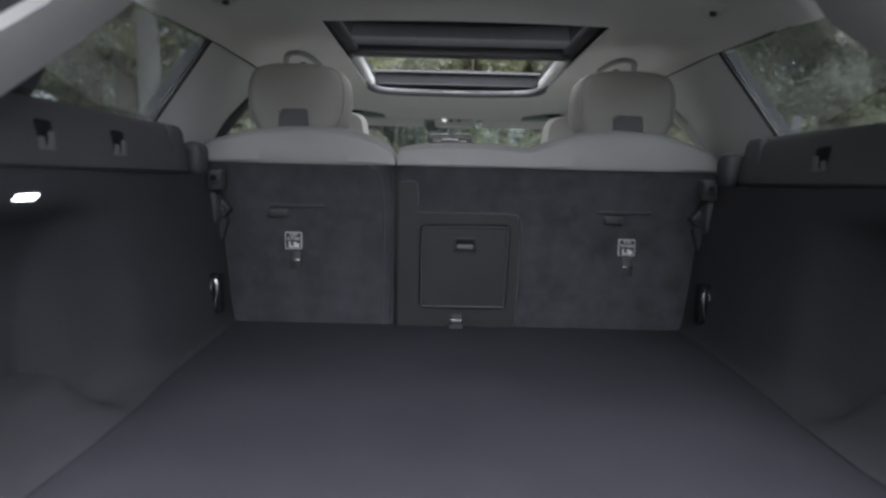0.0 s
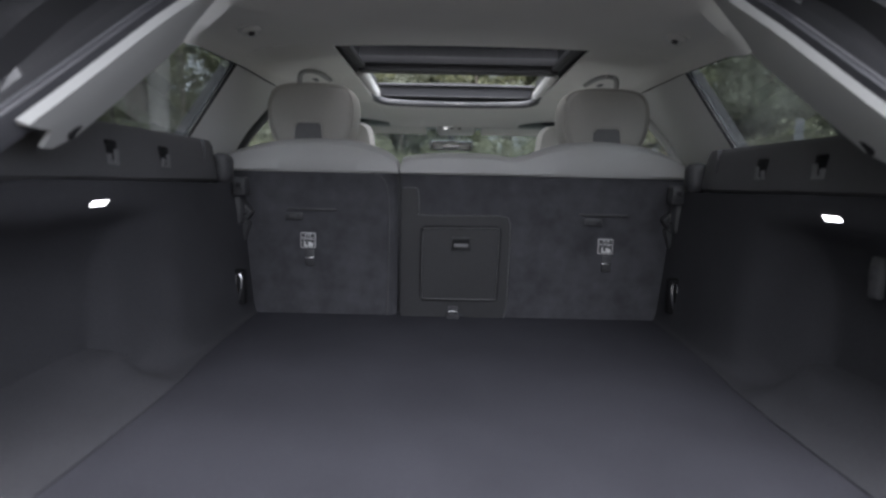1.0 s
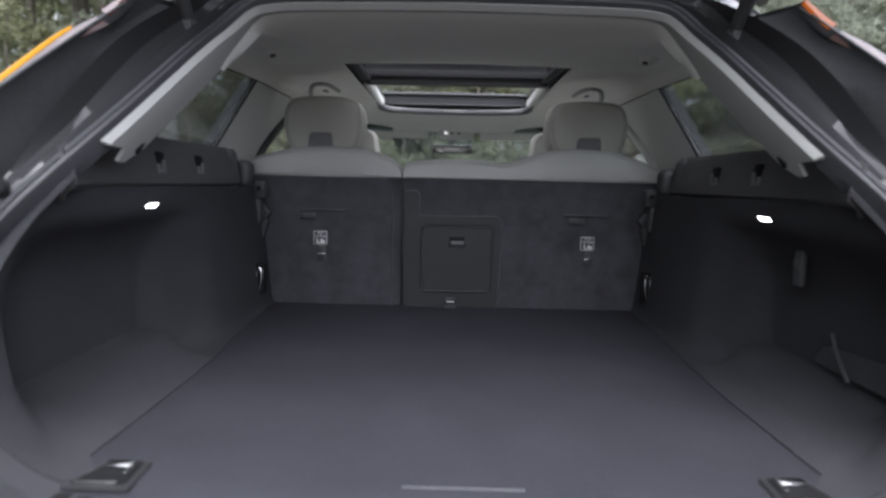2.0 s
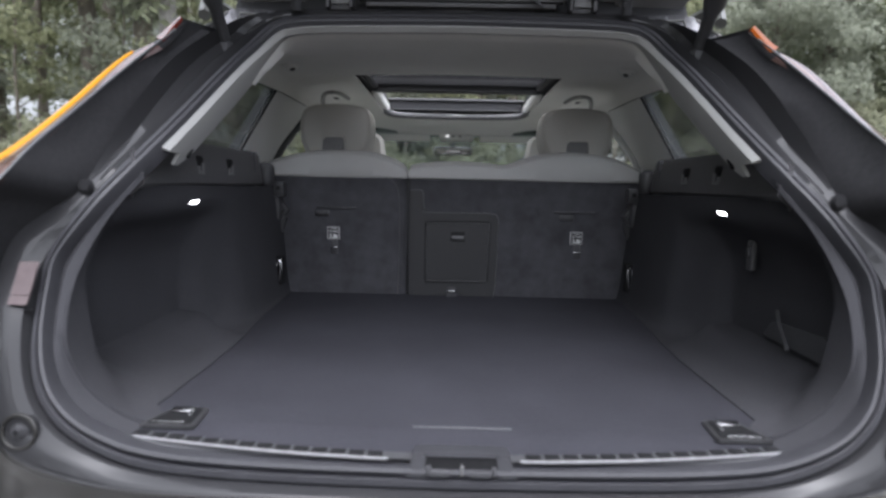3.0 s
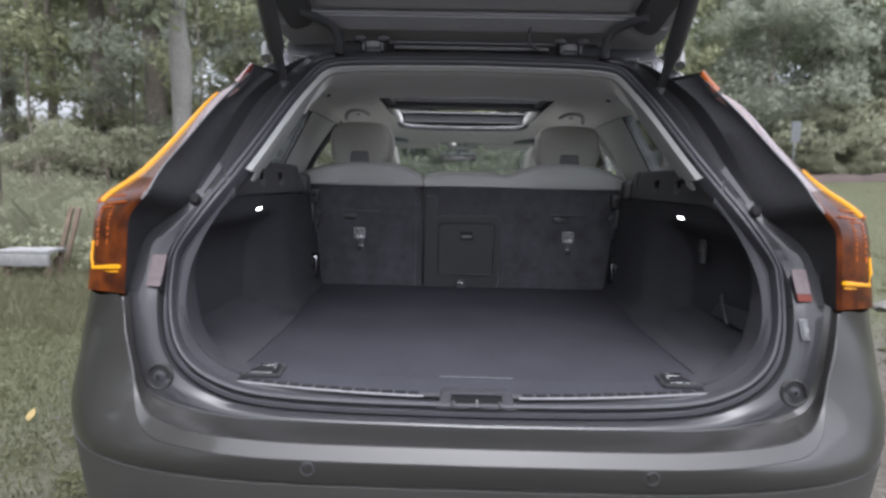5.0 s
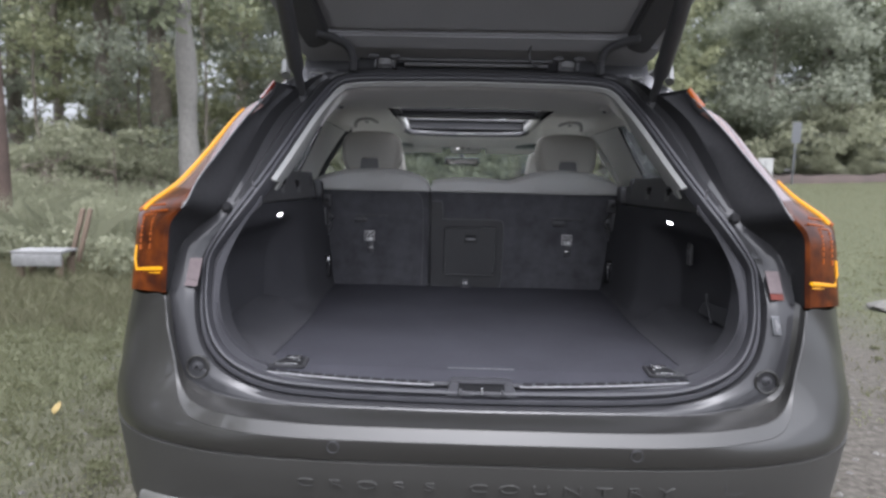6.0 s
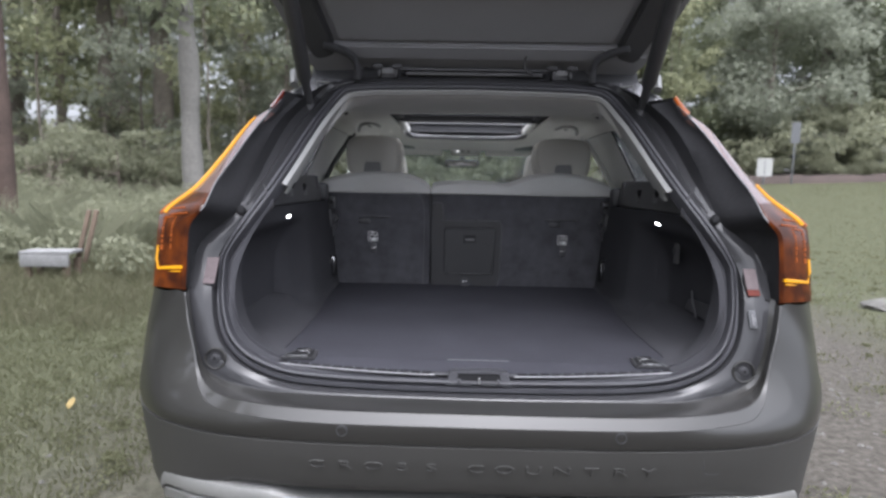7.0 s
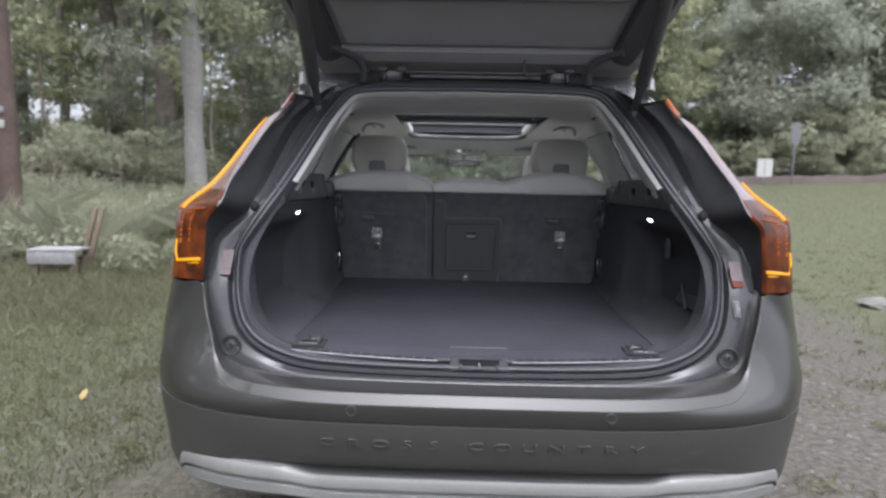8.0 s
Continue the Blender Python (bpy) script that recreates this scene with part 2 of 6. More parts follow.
def ground_material():
    mat = bpy.data.materials.new("grass_dirt_gravel")
    mat.use_nodes = True
    n, l = mat.node_tree.nodes, mat.node_tree.links
    b = n["Principled BSDF"]
    b.inputs["Roughness"].default_value = 0.95
    b.inputs["Specular IOR Level"].default_value = 0.1
    co = n.new("ShaderNodeTexCoord")

    def nz(scale, detail=6):
        t = n.new("ShaderNodeTexNoise")
        t.inputs["Scale"].default_value, t.inputs["Detail"].default_value = scale, detail
        l.new(co.outputs["Object"], t.inputs["Vector"])
        return t

    def ramp_of(src, c0, c1, p0=0.3, p1=0.7):
        r = n.new("ShaderNodeValToRGB")
        r.color_ramp.elements[0].position, r.color_ramp.elements[1].position = p0, p1
        r.color_ramp.elements[0].color, r.color_ramp.elements[1].color = (*c0, 1), (*c1, 1)
        l.new(src, r.inputs["Fac"])
        return r.outputs["Color"]
    grass_c = ramp_of(nz(14, 10).outputs["Fac"], (0.056, 0.060, 0.035), (0.098, 0.102, 0.063))
    dirt_c = ramp_of(nz(28).outputs["Fac"], (0.052, 0.047, 0.040), (0.112, 0.104, 0.090))
    # bare gravel lies along the car and on its far side; grass further out
    sep = n.new("ShaderNodeSeparateXYZ")
    l.new(co.outputs["Object"], sep.inputs[0])
    mr = n.new("ShaderNodeMapRange")
    mr.inputs["From Min"].default_value, mr.inputs["From Max"].default_value = 2.0, 3.4
    mr.inputs["To Min"].default_value, mr.inputs["To Max"].default_value = 0.0, 1.0
    ab = n.new("ShaderNodeMath")
    ab.operation = "SUBTRACT"
    ab.inputs[1].default_value = 0.9
    l.new(sep.outputs["X"], ab.inputs[0])
    ab2 = n.new("ShaderNodeMath")
    ab2.operation = "ABSOLUTE"
    l.new(ab.outputs[0], ab2.inputs[0])
    wob = n.new("ShaderNodeMath")
    wob.operation = "MULTIPLY_ADD"
    wob.inputs[1].default_value = 2.2
    l.new(nz(0.9).outputs["Fac"], wob.inputs[0])
    l.new(ab2.outputs[0], wob.inputs[2])
    off = n.new("ShaderNodeMath")
    off.operation = "SUBTRACT"
    off.inputs[1].default_value = 0.9
    l.new(wob.outputs[0], off.inputs[0])
    l.new(off.outputs[0], mr.inputs["Value"])
    mix = n.new("ShaderNodeMix")
    mix.data_type = "RGBA"
    yy = n.new("ShaderNodeMapRange")
    yy.inputs["From Min"].default_value, yy.inputs["From Max"].default_value = -1.7, 0.1
    yw = n.new("ShaderNodeMath")
    yw.operation = "MULTIPLY_ADD"
    yw.inputs[1].default_value = 3.5
    l.new(nz(0.7).outputs["Fac"], yw.inputs[0])
    l.new(sep.outputs["Y"], yw.inputs[2])
    l.new(yw.outputs[0], yy.inputs["Value"])
    both_m = n.new("ShaderNodeMath")
    both_m.operation = "MULTIPLY"
    l.new(mr.outputs[0], both_m.inputs[0])
    l.new(yy.outputs[0], both_m.inputs[1])
    l.new(both_m.outputs[0], mix.inputs["Factor"])
    l.new(dirt_c, mix.inputs["A"])
    l.new(grass_c, mix.inputs["B"])
    l.new(mix.outputs["Result"], b.inputs["Base Color"])
    bp = n.new("ShaderNodeBump")
    bp.inputs["Strength"].default_value, bp.inputs["Distance"].default_value = 0.9, 0.03
    l.new(nz(40, 8).outputs["Fac"], bp.inputs["Height"])
    l.new(bp.outputs[0], b.inputs["Normal"])
    return mat


GROUND = ground_material()

# ---- shaping helpers ----


def link(name, verts, faces, mat, parent=None, label="", smooth=True, sharp=38):
    me = bpy.data.meshes.new(name)
    me.from_pydata([tuple(float(c) for c in v) for v in verts], [], [tuple(f) for f in faces])
    me.materials.append(mat)
    bm = bmesh.new()
    bm.from_mesh(me)
    bmesh.ops.recalc_face_normals(bm, faces=bm.faces)
    bm.to_mesh(me)
    bm.free()
    if smooth:
        me.polygons.foreach_set("use_smooth", [True] * len(me.polygons))
        me.set_sharp_from_angle(angle=radians(sharp))
    ob = new(name, me)
    if parent is not None:
        ob.parent = parent
        ob.matrix_parent_inverse = parent.matrix_world.inverted()
    if label:
        ob["label"] = label
    return ob


def part(name, bm, mat, parent, label=""):
    me = bpy.data.meshes.new(name)
    bmesh.ops.recalc_face_normals(bm, faces=bm.faces)
    bm.to_mesh(me)
    bm.free()
    me.materials.append(mat)
    me.polygons.foreach_set("use_smooth", [True] * len(me.polygons))
    me.set_sharp_from_angle(angle=radians(38))
    ob = new(name, me)
    if parent is not None:
        ob.parent = parent
        ob.matrix_parent_inverse = parent.matrix_world.inverted()
    if label:
        ob["label"] = label
    return ob


def thing(name, at, label, category, group="", kind=""):
    ob = new(name)
    ob.location = at
    ob.empty_display_size = 0.1
    bpy.context.view_layer.update()
    return tagged(ob, label, category, group, kind)


def spline(pts, n, closed=False):
    """n points along a smooth curve through pts."""
    p = [Vector(q) for q in pts]
    m = len(p)
    dense = []
    segs = m if closed else m - 1
    for i in range(segs):
        if closed:
            a, b, c, d = p[(i - 1) % m], p[i], p[(i + 1) % m], p[(i + 2) % m]
        else:
            a, b, c, d = p[max(i - 1, 0)], p[i], p[i + 1], p[min(i + 2, m - 1)]
        for k in range(8):
            t = k / 8
            dense.append(0.5 * ((2 * b) + (c - a) * t + (2 * a - 5 * b + 4 * c - d) * t * t + (3 * b - a - 3 * c + d) * t ** 3))
    dense.append(p[0] if closed else p[-1])
    lens = [0.0]
    for i in range(1, len(dense)):
        lens.append(lens[-1] + (dense[i] - dense[i - 1]).length)
    out, j = [], 0
    for k in range(n):
        s = lens[-1] * k / (n if closed else n - 1)
        while j < len(lens) - 2 and lens[j + 1] < s:
            j += 1
        w = (s - lens[j]) / max(lens[j + 1] - lens[j], 1e-9)
        out.append(dense[j].lerp(dense[j + 1], min(max(w, 0), 1)))
    return out


def through_points(pts, per=4):
    """A smooth curve that keeps per points between each two stations."""
    p = [Vector(q) for q in pts]
    m, out = len(p), []
    for i in range(m - 1):
        a, b, c, d = p[max(i - 1, 0)], p[i], p[i + 1], p[min(i + 2, m - 1)]
        for k in range(per):
            t = k / per
            out.append(0.5 * ((2 * b) + (c - a) * t + (2 * a - 5 * b + 4 * c - d) * t * t + (3 * b - a - 3 * c + d) * t ** 3))
    out.append(p[-1])
    return out


def loft(rings, closed=False, caps=False):
    n = len(rings[0])
    verts = [v for r in rings for v in r]
    faces = []
    for i in range(len(rings) - 1):
        for j in range(n if closed else n - 1):
            k = (j + 1) % n
            faces.append((i * n + j, i * n + k, (i + 1) * n + k, (i + 1) * n + j))
    if caps:
        faces.append(tuple(range(n)))
        faces.append(tuple(range((len(rings) - 1) * n, len(rings) * n)))
    return verts, faces


def mirror(pts, s):
    return [Vector((s * q[0], q[1], q[2])) for q in pts]


def thicken(verts, faces, d):
    """Gives an open sheet a thickness d along its vertex normals."""
    bm = bmesh.new()
    vs = [bm.verts.new(v) for v in verts]
    for f in faces:
        try:
            bm.faces.new([vs[i] for i in f])
        except ValueError:
            pass
    bmesh.ops.remove_doubles(bm, verts=bm.verts, dist=1e-5)
    bmesh.ops.recalc_face_normals(bm, faces=bm.faces)
    bmesh.ops.solidify(bm, geom=bm.faces[:], thickness=d)
    return bm


def rbox(cx, cy, cz, sx, sy, sz, r=0.004, seg=2, rot=None):
    bm = bmesh.new()
    bmesh.ops.create_cube(bm, size=1.0)
    for v in bm.verts:
        v.co = Vector((v.co.x * sx, v.co.y * sy, v.co.z * sz))
    if r:
        bmesh.ops.bevel(bm, geom=bm.edges[:], offset=min(r, 0.49 * min(sx, sy, sz)), segments=seg, affect="EDGES", profile=0.5)
    m = Matrix.Translation((cx, cy, cz))
    if rot is not None:
        m = m @ rot
    bm.transform(m)
    return bm


def join(*bms):
    out = bmesh.new()
    for b in bms:
        me = bpy.data.meshes.new("tmp")
        b.to_mesh(me)
        b.free()
        out.from_mesh(me)
        bpy.data.meshes.remove(me)
    return out


def tube(pts, r, n=10, ring_fn=None):
    """A round bar along pts; r is a number or one radius a point."""
    p = [Vector(q) for q in pts]
    rings = []
    up = Vector((0, 0, 1))
    for i, q in enumerate(p):
        d = (p[min(i + 1, len(p) - 1)] - p[max(i - 1, 0)]).normalized()
        a = d.cross(up if abs(d.z) < 0.95 else Vector((1, 0, 0))).normalized()
        b = a.cross(d).normalized()
        rr = r[i] if isinstance(r, (list, tuple)) else r
        rings.append([q + (a * math.cos(2 * math.pi * k / n) + b * math.sin(2 * math.pi * k / n)) * rr for k in range(n)])
    return loft(rings, closed=True, caps=True)


def to_bm(vf):
    bm = bmesh.new()
    vs = [bm.verts.new(v) for v in vf[0]]
    for f in vf[1]:
        try:
            bm.faces.new([vs[i] for i in f])
        except ValueError:
            pass
    return bm


def disc(cx, cy, cz, r, h, axis="y", n=24, bevel=0.0):
    bm = bmesh.new()
    bmesh.ops.create_cone(bm, cap_ends=True, segments=n, radius1=r, radius2=r, depth=h)
    if bevel:
        es = [e for e in bm.edges if abs(e.verts[0].co.z - e.verts[1].co.z) < 1e-6]
        bmesh.ops.bevel(bm, geom=es, offset=bevel, segments=2, affect="EDGES")
    rot = {"y": Matrix.Rotation(radians(90), 4, "X"), "x": Matrix.Rotation(radians(90), 4, "Y"), "z": Matrix.Identity(4)}[axis]
    bm.transform(Matrix.Translation((cx, cy, cz)) @ rot)
    return bm


def plate(poly, depth, place, bevel=0.003):
    """A flat polygon, given in 2D, with a depth; place(u, v, w) puts it into the world."""
    n = len(poly)
    bm = bmesh.new()
    a = [bm.verts.new((u, v, 0)) for u, v in poly]
    b = [bm.verts.new((u, v, depth)) for u, v in poly]
    bm.faces.new(a[::-1])
    bm.faces.new(b)
    for i in range(n):
        bm.faces.new((a[i], a[(i + 1) % n], b[(i + 1) % n], b[i]))
    bmesh.ops.recalc_face_normals(bm, faces=bm.faces)
    if bevel:
        es = [e for e in bm.edges if abs(e.verts[0].co.z - depth) < 1e-6 and abs(e.verts[1].co.z - depth) < 1e-6]
        bmesh.ops.bevel(bm, geom=es, offset=bevel, segments=2, affect="EDGES")
    for v in bm.verts:
        v.co = Vector(place(*v.co))
    return bm


def round_poly(pts, r, n=4):
    """Rounds the corners of a 2D polygon."""
    out, m = [], len(pts)
    for i in range(m):
        a, b, c = Vector(pts[i - 1]), Vector(pts[i]), Vector(pts[(i + 1) % m])
        ra = min(r, 0.45 * (a - b).length, 0.45 * (c - b).length)
        p, q = b + (a - b).normalized() * ra, b + (c - b).normalized() * ra
        for k in range(n + 1):
            t = k / n
            out.append(tuple((1 - t) ** 2 * p + 2 * t * (1 - t) * b + t * t * q))
    return out


def lerp_table(z, table):
    for (z0, v0), (z1, v1) in zip(table, table[1:]):
        if z <= z1:
            return v0 + (v1 - v0) * max(0.0, (z - z0)) / (z1 - z0)
    return table[-1][1]


# ---- the ground ----


def ground_height(x, y):
    d = math.hypot(x, y + 1.5)
    far = max(0.0, d - 9.0)
    rise = min(1.0, max(0.0, x / 8.0))
    h = min((0.036 + 0.045 * rise * rise * (3 - 2 * rise)) * far, 1.5 + 0.6 * rise)
    return h + 0.05 * noise.noise(Vector((x * 0.25, y * 0.25, 3.0))) * min(1.0, max(0.0, (math.hypot(x, y - 1.8) - 2.8)) / 3)


def build_ground():
    radii = [0.0] + [0.5 * 1.075 ** i for i in range(96)]
    verts, faces, n = [(0.9, 1.0, 0.0)], [], 96
    for r in radii[1:]:
        for k in range(n):
            a = 2 * math.pi * k / n
            x, y = 0.9 + r * math.cos(a), 1.0 + r * math.sin(a)
            verts.append((x, y, ground_height(x, y)))
    for k in range(n):
        faces.append((0, 1 + k, 1 + (k + 1) % n))
    for i in range(len(radii) - 2):
        for k in range(n):
            a, b = 1 + i * n + k, 1 + i * n + (k + 1) % n
            faces.append((a, b, b + n, a + n))
    ob = link("ground", verts, faces, GROUND)
    tagged(ob, "grassy clearing with bare dirt and gravel around the car", "ground", kind="structure")


build_ground()

# ---- the car: outer shape ----

car = thing("station_wagon", (0, 2.3, 0), "dark grey-brown station wagon with its tailgate open", "car")

PROFILE = [(0.0, -0.08), (0.60, -0.08), (0.66, -0.07), (0.75, -0.05), (0.80, -0.036), (0.84, -0.016), (0.88, 0.006), (0.92, 0.025), (0.95, 0.036), (1.0, 0.058), (1.07, 0.10), (1.384, 0.50), (1.5, 0.585), (1.6, 0.62)]


def on_profile(x, z, off=0.0):
    return Vector((x, lerp_table(z, PROFILE) + off, z))


SEAL_XZ = [(0, 0.650), (0.20, 0.652), (0.35, 0.657), (0.45, 0.667), (0.52, 0.688), (0.575, 0.72), (0.612, 0.765), (0.632, 0.82), (0.644, 0.88), (0.647, 0.915), (0.647, 0.945),
           (0.640, 0.972), (0.625, 1.005), (0.604, 1.047), (0.578, 1.105), (0.550, 1.195), (0.515, 1.32), (0.488, 1.39), (0.452, 1.442), (0.405, 1.466), (0.30, 1.476), (0, 1.482)]
seal_half = through_points([on_profile(x, z) for x, z in SEAL_XZ], 4)


def inward(curve):
    """For each point of the right half of the opening: the way into the opening and the way out of the car."""
    dirs = []
    for i, q in enumerate(curve):
        t = (curve[min(i + 1, len(curve) - 1)] - curve[max(i - 1, 0)]).normalized()
        if i in (0, len(curve) - 1):
            t = Vector((1 if i == 0 else -1, 0, 0))
        slope = (lerp_table(q.z + 0.04, PROFILE) - lerp_table(q.z - 0.04, PROFILE)) / 0.08
        nrm = Vector((0, -1, slope)).normalized()
        dirs.append((nrm.cross(t).normalized() * -1, nrm))
    fixed = []
    for q, (a, nrm) in zip(curve, dirs):
        if a.dot(Vector((0, 0.2, 1.05)) - q) < 0:
            a = -a
        fixed.append((a, nrm))
    return fixed


seal_dirs = inward(seal_half)


def seal_ring(d, h):
    """A line along the seal; the seal is narrower half way up the sides."""
    slim = [(0.66, 1.0), (0.75, 0.85), (0.86, 0.6), (0.96, 0.6), (1.05, 0.85), (1.12, 1.0)]
    return [q + a * d * lerp_table(q.z, slim) + nrm * h for q, (a, nrm) in zip(seal_half, seal_dirs)]


def whole(half):
    """The closed ring from its right half."""
    return half + [Vector((-q.x, q.y, q.z)) for q in half[-2:0:-1]]


rings = [whole(seal_ring(d, h)) for d, h in ((0.0, -0.012), (0.0, 0.004), (0.003, 0.008), (0.012, 0.009), (0.0145, 0.006), (0.016, -0.001), (0.0185, -0.001), (0.020, 0.010), (0.024, 0.013), (0.029, 0.011), (0.032, 0.002), (0.033, -0.02))]
link("weatherstrip", *loft(rings, closed=True), RUBBER, car, "black rubber seal round the tailgate opening")
seal_in = seal_ring(0.031, -0.012)

GUTTER = [(0, -0.10, 0.640), (0.27, -0.10, 0.643), (0.40, -0.10, 0.646), (0.49, -0.097, 0.652), (0.56, -0.092, 0.664), (0.605, -0.09, 0.678), (0.642, -0.083, 0.70), (0.672, -0.07, 0.75), (0.690, -0.05, 0.82), (0.710, -0.018, 0.887),
          (0.7075, 0.010, 0.939), (0.693, 0.038, 0.993), (0.660, 0.069, 1.030), (0.627, 0.092, 1.062), (0.619, 0.150, 1.125), (0.613, 0.225, 1.205), (0.588, 0.34, 1.32), (0.54, 0.43, 1.40), (0.50, 0.505, 1.452), (0.43, 0.565, 1.487), (0.30, 0.585, 1.497), (0, 0.59, 1.502)]
gutter_half = through_points(GUTTER, 4)
frame_rings = []
for k, dip, deep in ((0.0, 0.008, 0.004), (0.10, 0.004, 0.0), (0.30, 0.0, -0.002), (0.38, -0.002, 0.010), (0.50, -0.003, 0.030), (0.80, -0.002, 0.034), (0.92, 0.0, 0.016), (1.0, 0.0, 0.0), (1.04, 0.006, 0.006)):
    ring = []
    for a, b in zip(seal_half, gutter_half):
        w = min(1.0, max(0.0, (a.z - 1.06) / 0.10)) * min(1.0, max(0.0, (1.46 - a.z) / 0.05))
        low = min(1.0, max(0.0, (1.0 - a.z) / 0.08))
        q = a.lerp(b, k)
        q.y = a.y + (b.y - a.y) * (k + (min(1.0, k / 0.10) - k) * 0.5 * low)
        ring.append(q + Vector((0, dip + (deep - dip) * w, 0)))
    frame_rings.append(whole(ring))
link("opening_frame", *loft(frame_rings, closed=True), PAINT_IN, car, "painted metal frame round the tailgate opening", sharp=16)

# bumper and rear corners
PLAN = [(0, -0.240), (0.15, -0.240), (0.30, -0.237), (0.42, -0.229), (0.54, -0.211), (0.65, -0.177), (0.735, -0.128), (0.80, -0.065), (0.850, 0.015), (0.884, 0.12), (0.909, 0.28), (0.93, 0.6)]
plan_curve = spline([(x, y, 0) for x, y in PLAN], 48)


def plan_at(offset, z):
    out = []
    for i, q in enumerate(plan_curve):
        t = plan_curve[min(i + 1, 47)] - plan_curve[max(i - 1, 0)]
        nrm = Vector((t.y, -t.x, 0)).normalized()
        if i == 0:
            nrm = Vector((0, -1, 0))
        out.append(Vector((q.x + nrm.x * offset, q.y + nrm.y * offset, z)))
    return out


def both(half):
    return [Vector((-q.x, q.y, q.z)) for q in half[:0:-1]] + half


OUTER = Vector((0.008, 0, 0))


def both_out(half):
    """Both halves of an outer line; the outer skin lies slightly off the cabin's axis."""
    return [q + OUTER for q in both(half)]


def plan_point(x, offset, z):
    pts = plan_at(offset, z)
    for a, b in zip(pts, pts[1:]):
        if a.x <= x <= b.x:
            return a.lerp(b, (x - a.x) / max(b.x - a.x, 1e-6))
    return pts[-1]


LEDGE_IN = [(0, -0.108, 0.646), (0.27, -0.108, 0.648), (0.40, -0.108, 0.650), (0.49, -0.106, 0.655), (0.56, -0.102, 0.664), (0.602, -0.099, 0.675), (0.642, -0.093, 0.697), (0.668, -0.080, 0.748), (0.688, -0.060, 0.815), (0.708, -0.030, 0.883)]
LEDGE_OUT = [(0, -0.236, 0.664), (0.28, -0.233, 0.664), (0.42, -0.222, 0.6655), (0.512, -0.204, 0.668), (0.575, -0.180, 0.671), (0.617, -0.152, 0.681), (0.647, -0.124, 0.708), (0.664, -0.106, 0.754), (0.685, -0.086, 0.815), (0.705, -0.056, 0.876)]
EDGE_OUT = [(0, -0.254, 0.642), (0.28, -0.251, 0.642), (0.42, -0.242, 0.643), (0.518, -0.222, 0.646), (0.588, -0.196, 0.652), (0.630, -0.160, 0.672), (0.652, -0.127, 0.706), (0.667, -0.108, 0.7535), (0.688, -0.088, 0.8145), (0.708, -0.058, 0.876)]
SIDE_TOP = [(0.760, -0.042), (0.795, -0.012), (0.825, 0.03), (0.85, 0.10), (0.872, 0.25), (0.90, 0.6)]
MID = [(0, -0.2545, 0.624), (0.28, -0.2515, 0.624), (0.42, -0.2435, 0.624), (0.523, -0.229, 0.625), (0.610, -0.204, 0.628), (0.690, -0.166, 0.635), (0.728, -0.140, 0.652), (0.760, -0.112, 0.684), (0.788, -0.080, 0.708), (0.811, -0.048, 0.724),
       (0.830, -0.016, 0.73), (0.853, 0.022, 0.73), (0.873, 0.07, 0.73), (0.889, 0.135, 0.73), (0.906, 0.27, 0.73), (0.93, 0.6, 0.73)]
LOW_X = [0, 0.28, 0.42, 0.525, 0.615, 0.70, 0.742, 0.778, 0.806, 0.830, 0.850, 0.868, 0.884, 0.899, 0.914, 0.929]
li, lo, eo = through_points(LEDGE_IN, 4), through_points(LEDGE_OUT, 4), through_points(EDGE_OUT, 4)
ledge = [both(through_points(GUTTER[:10], 4))]
for k, up in ((0.0, 0.0), (0.04, 0.001), (0.3, -0.003), (0.7, -0.003), (0.94, 0.0), (1.0, -0.001)):
    ledge.append(both_out([a.lerp(b, k) + Vector((0, 0, up)) for a, b in zip(li, lo)]))
chamfer = [both_out([a.lerp(b, k) for a, b in zip(lo, eo)]) for k in (0.02, 0.5, 0.97)]
skin_t = through_points(EDGE_OUT + [(x, y, 0.876) for x, y in SIDE_TOP], 4)
skin_m = through_points(MID, 4)
skin_b = through_points([tuple(plan_point(x, 0.011, 0.601)) for x in LOW_X], 4)
skin = []
for k in (0.0, 0.04, 0.12, 0.25, 0.38, 0.5, 0.62, 0.75, 0.88, 1.0):
    wa, wb, wc = 2 * (k - 0.5) * (k - 1), -4 * k * (k - 1), 2 * k * (k - 0.5)
    skin.append(both_out([a * wa + b * wb + c * wc for a, b, c in zip(skin_t, skin_m, skin_b)]))
bumper = part("rear_bumper", to_bm(loft(skin)), PAINT, car, "glossy grey-brown painted bumper top and rear corners")
link("ledge", *loft(ledge), PAINT, bumper, sharp=12)
part("chamfer", to_bm(loft(chamfer)), PAINT, bumper)
def cover_row(o, z):
    """A line round the lower cover; at the corners it hangs lower than across the middle."""
    row = []
    for q in plan_at(o, z):
        k = min(1.0, max(0.0, (q.x - 0.52) / 0.26))
        row.append(Vector((q.x, q.y, q.z - 0.10 * k * k * (3 - 2 * k) * min(1.0, max(0.0, (0.56 - z) / 0.08)))))
    return row


low_rings = [both_out(cover_row(o, z)) for z, o in ((0.601, 0.011), (0.6004, 0.002), (0.5982, 0.002), (0.5970, 0.0128), (0.5945, 0.0125), (0.57, 0.009), (0.545, 0.004), (0.52, -0.004), (0.495, -0.010), (0.480, -0.020), (0.470, -0.042), (0.455, -0.070), (0.44, -0.09), (0.425, -0.13))]
part("lower_cover", to_bm(loft(low_rings)), CLADDING, bumper, "matt grey-brown lower bumper skin")

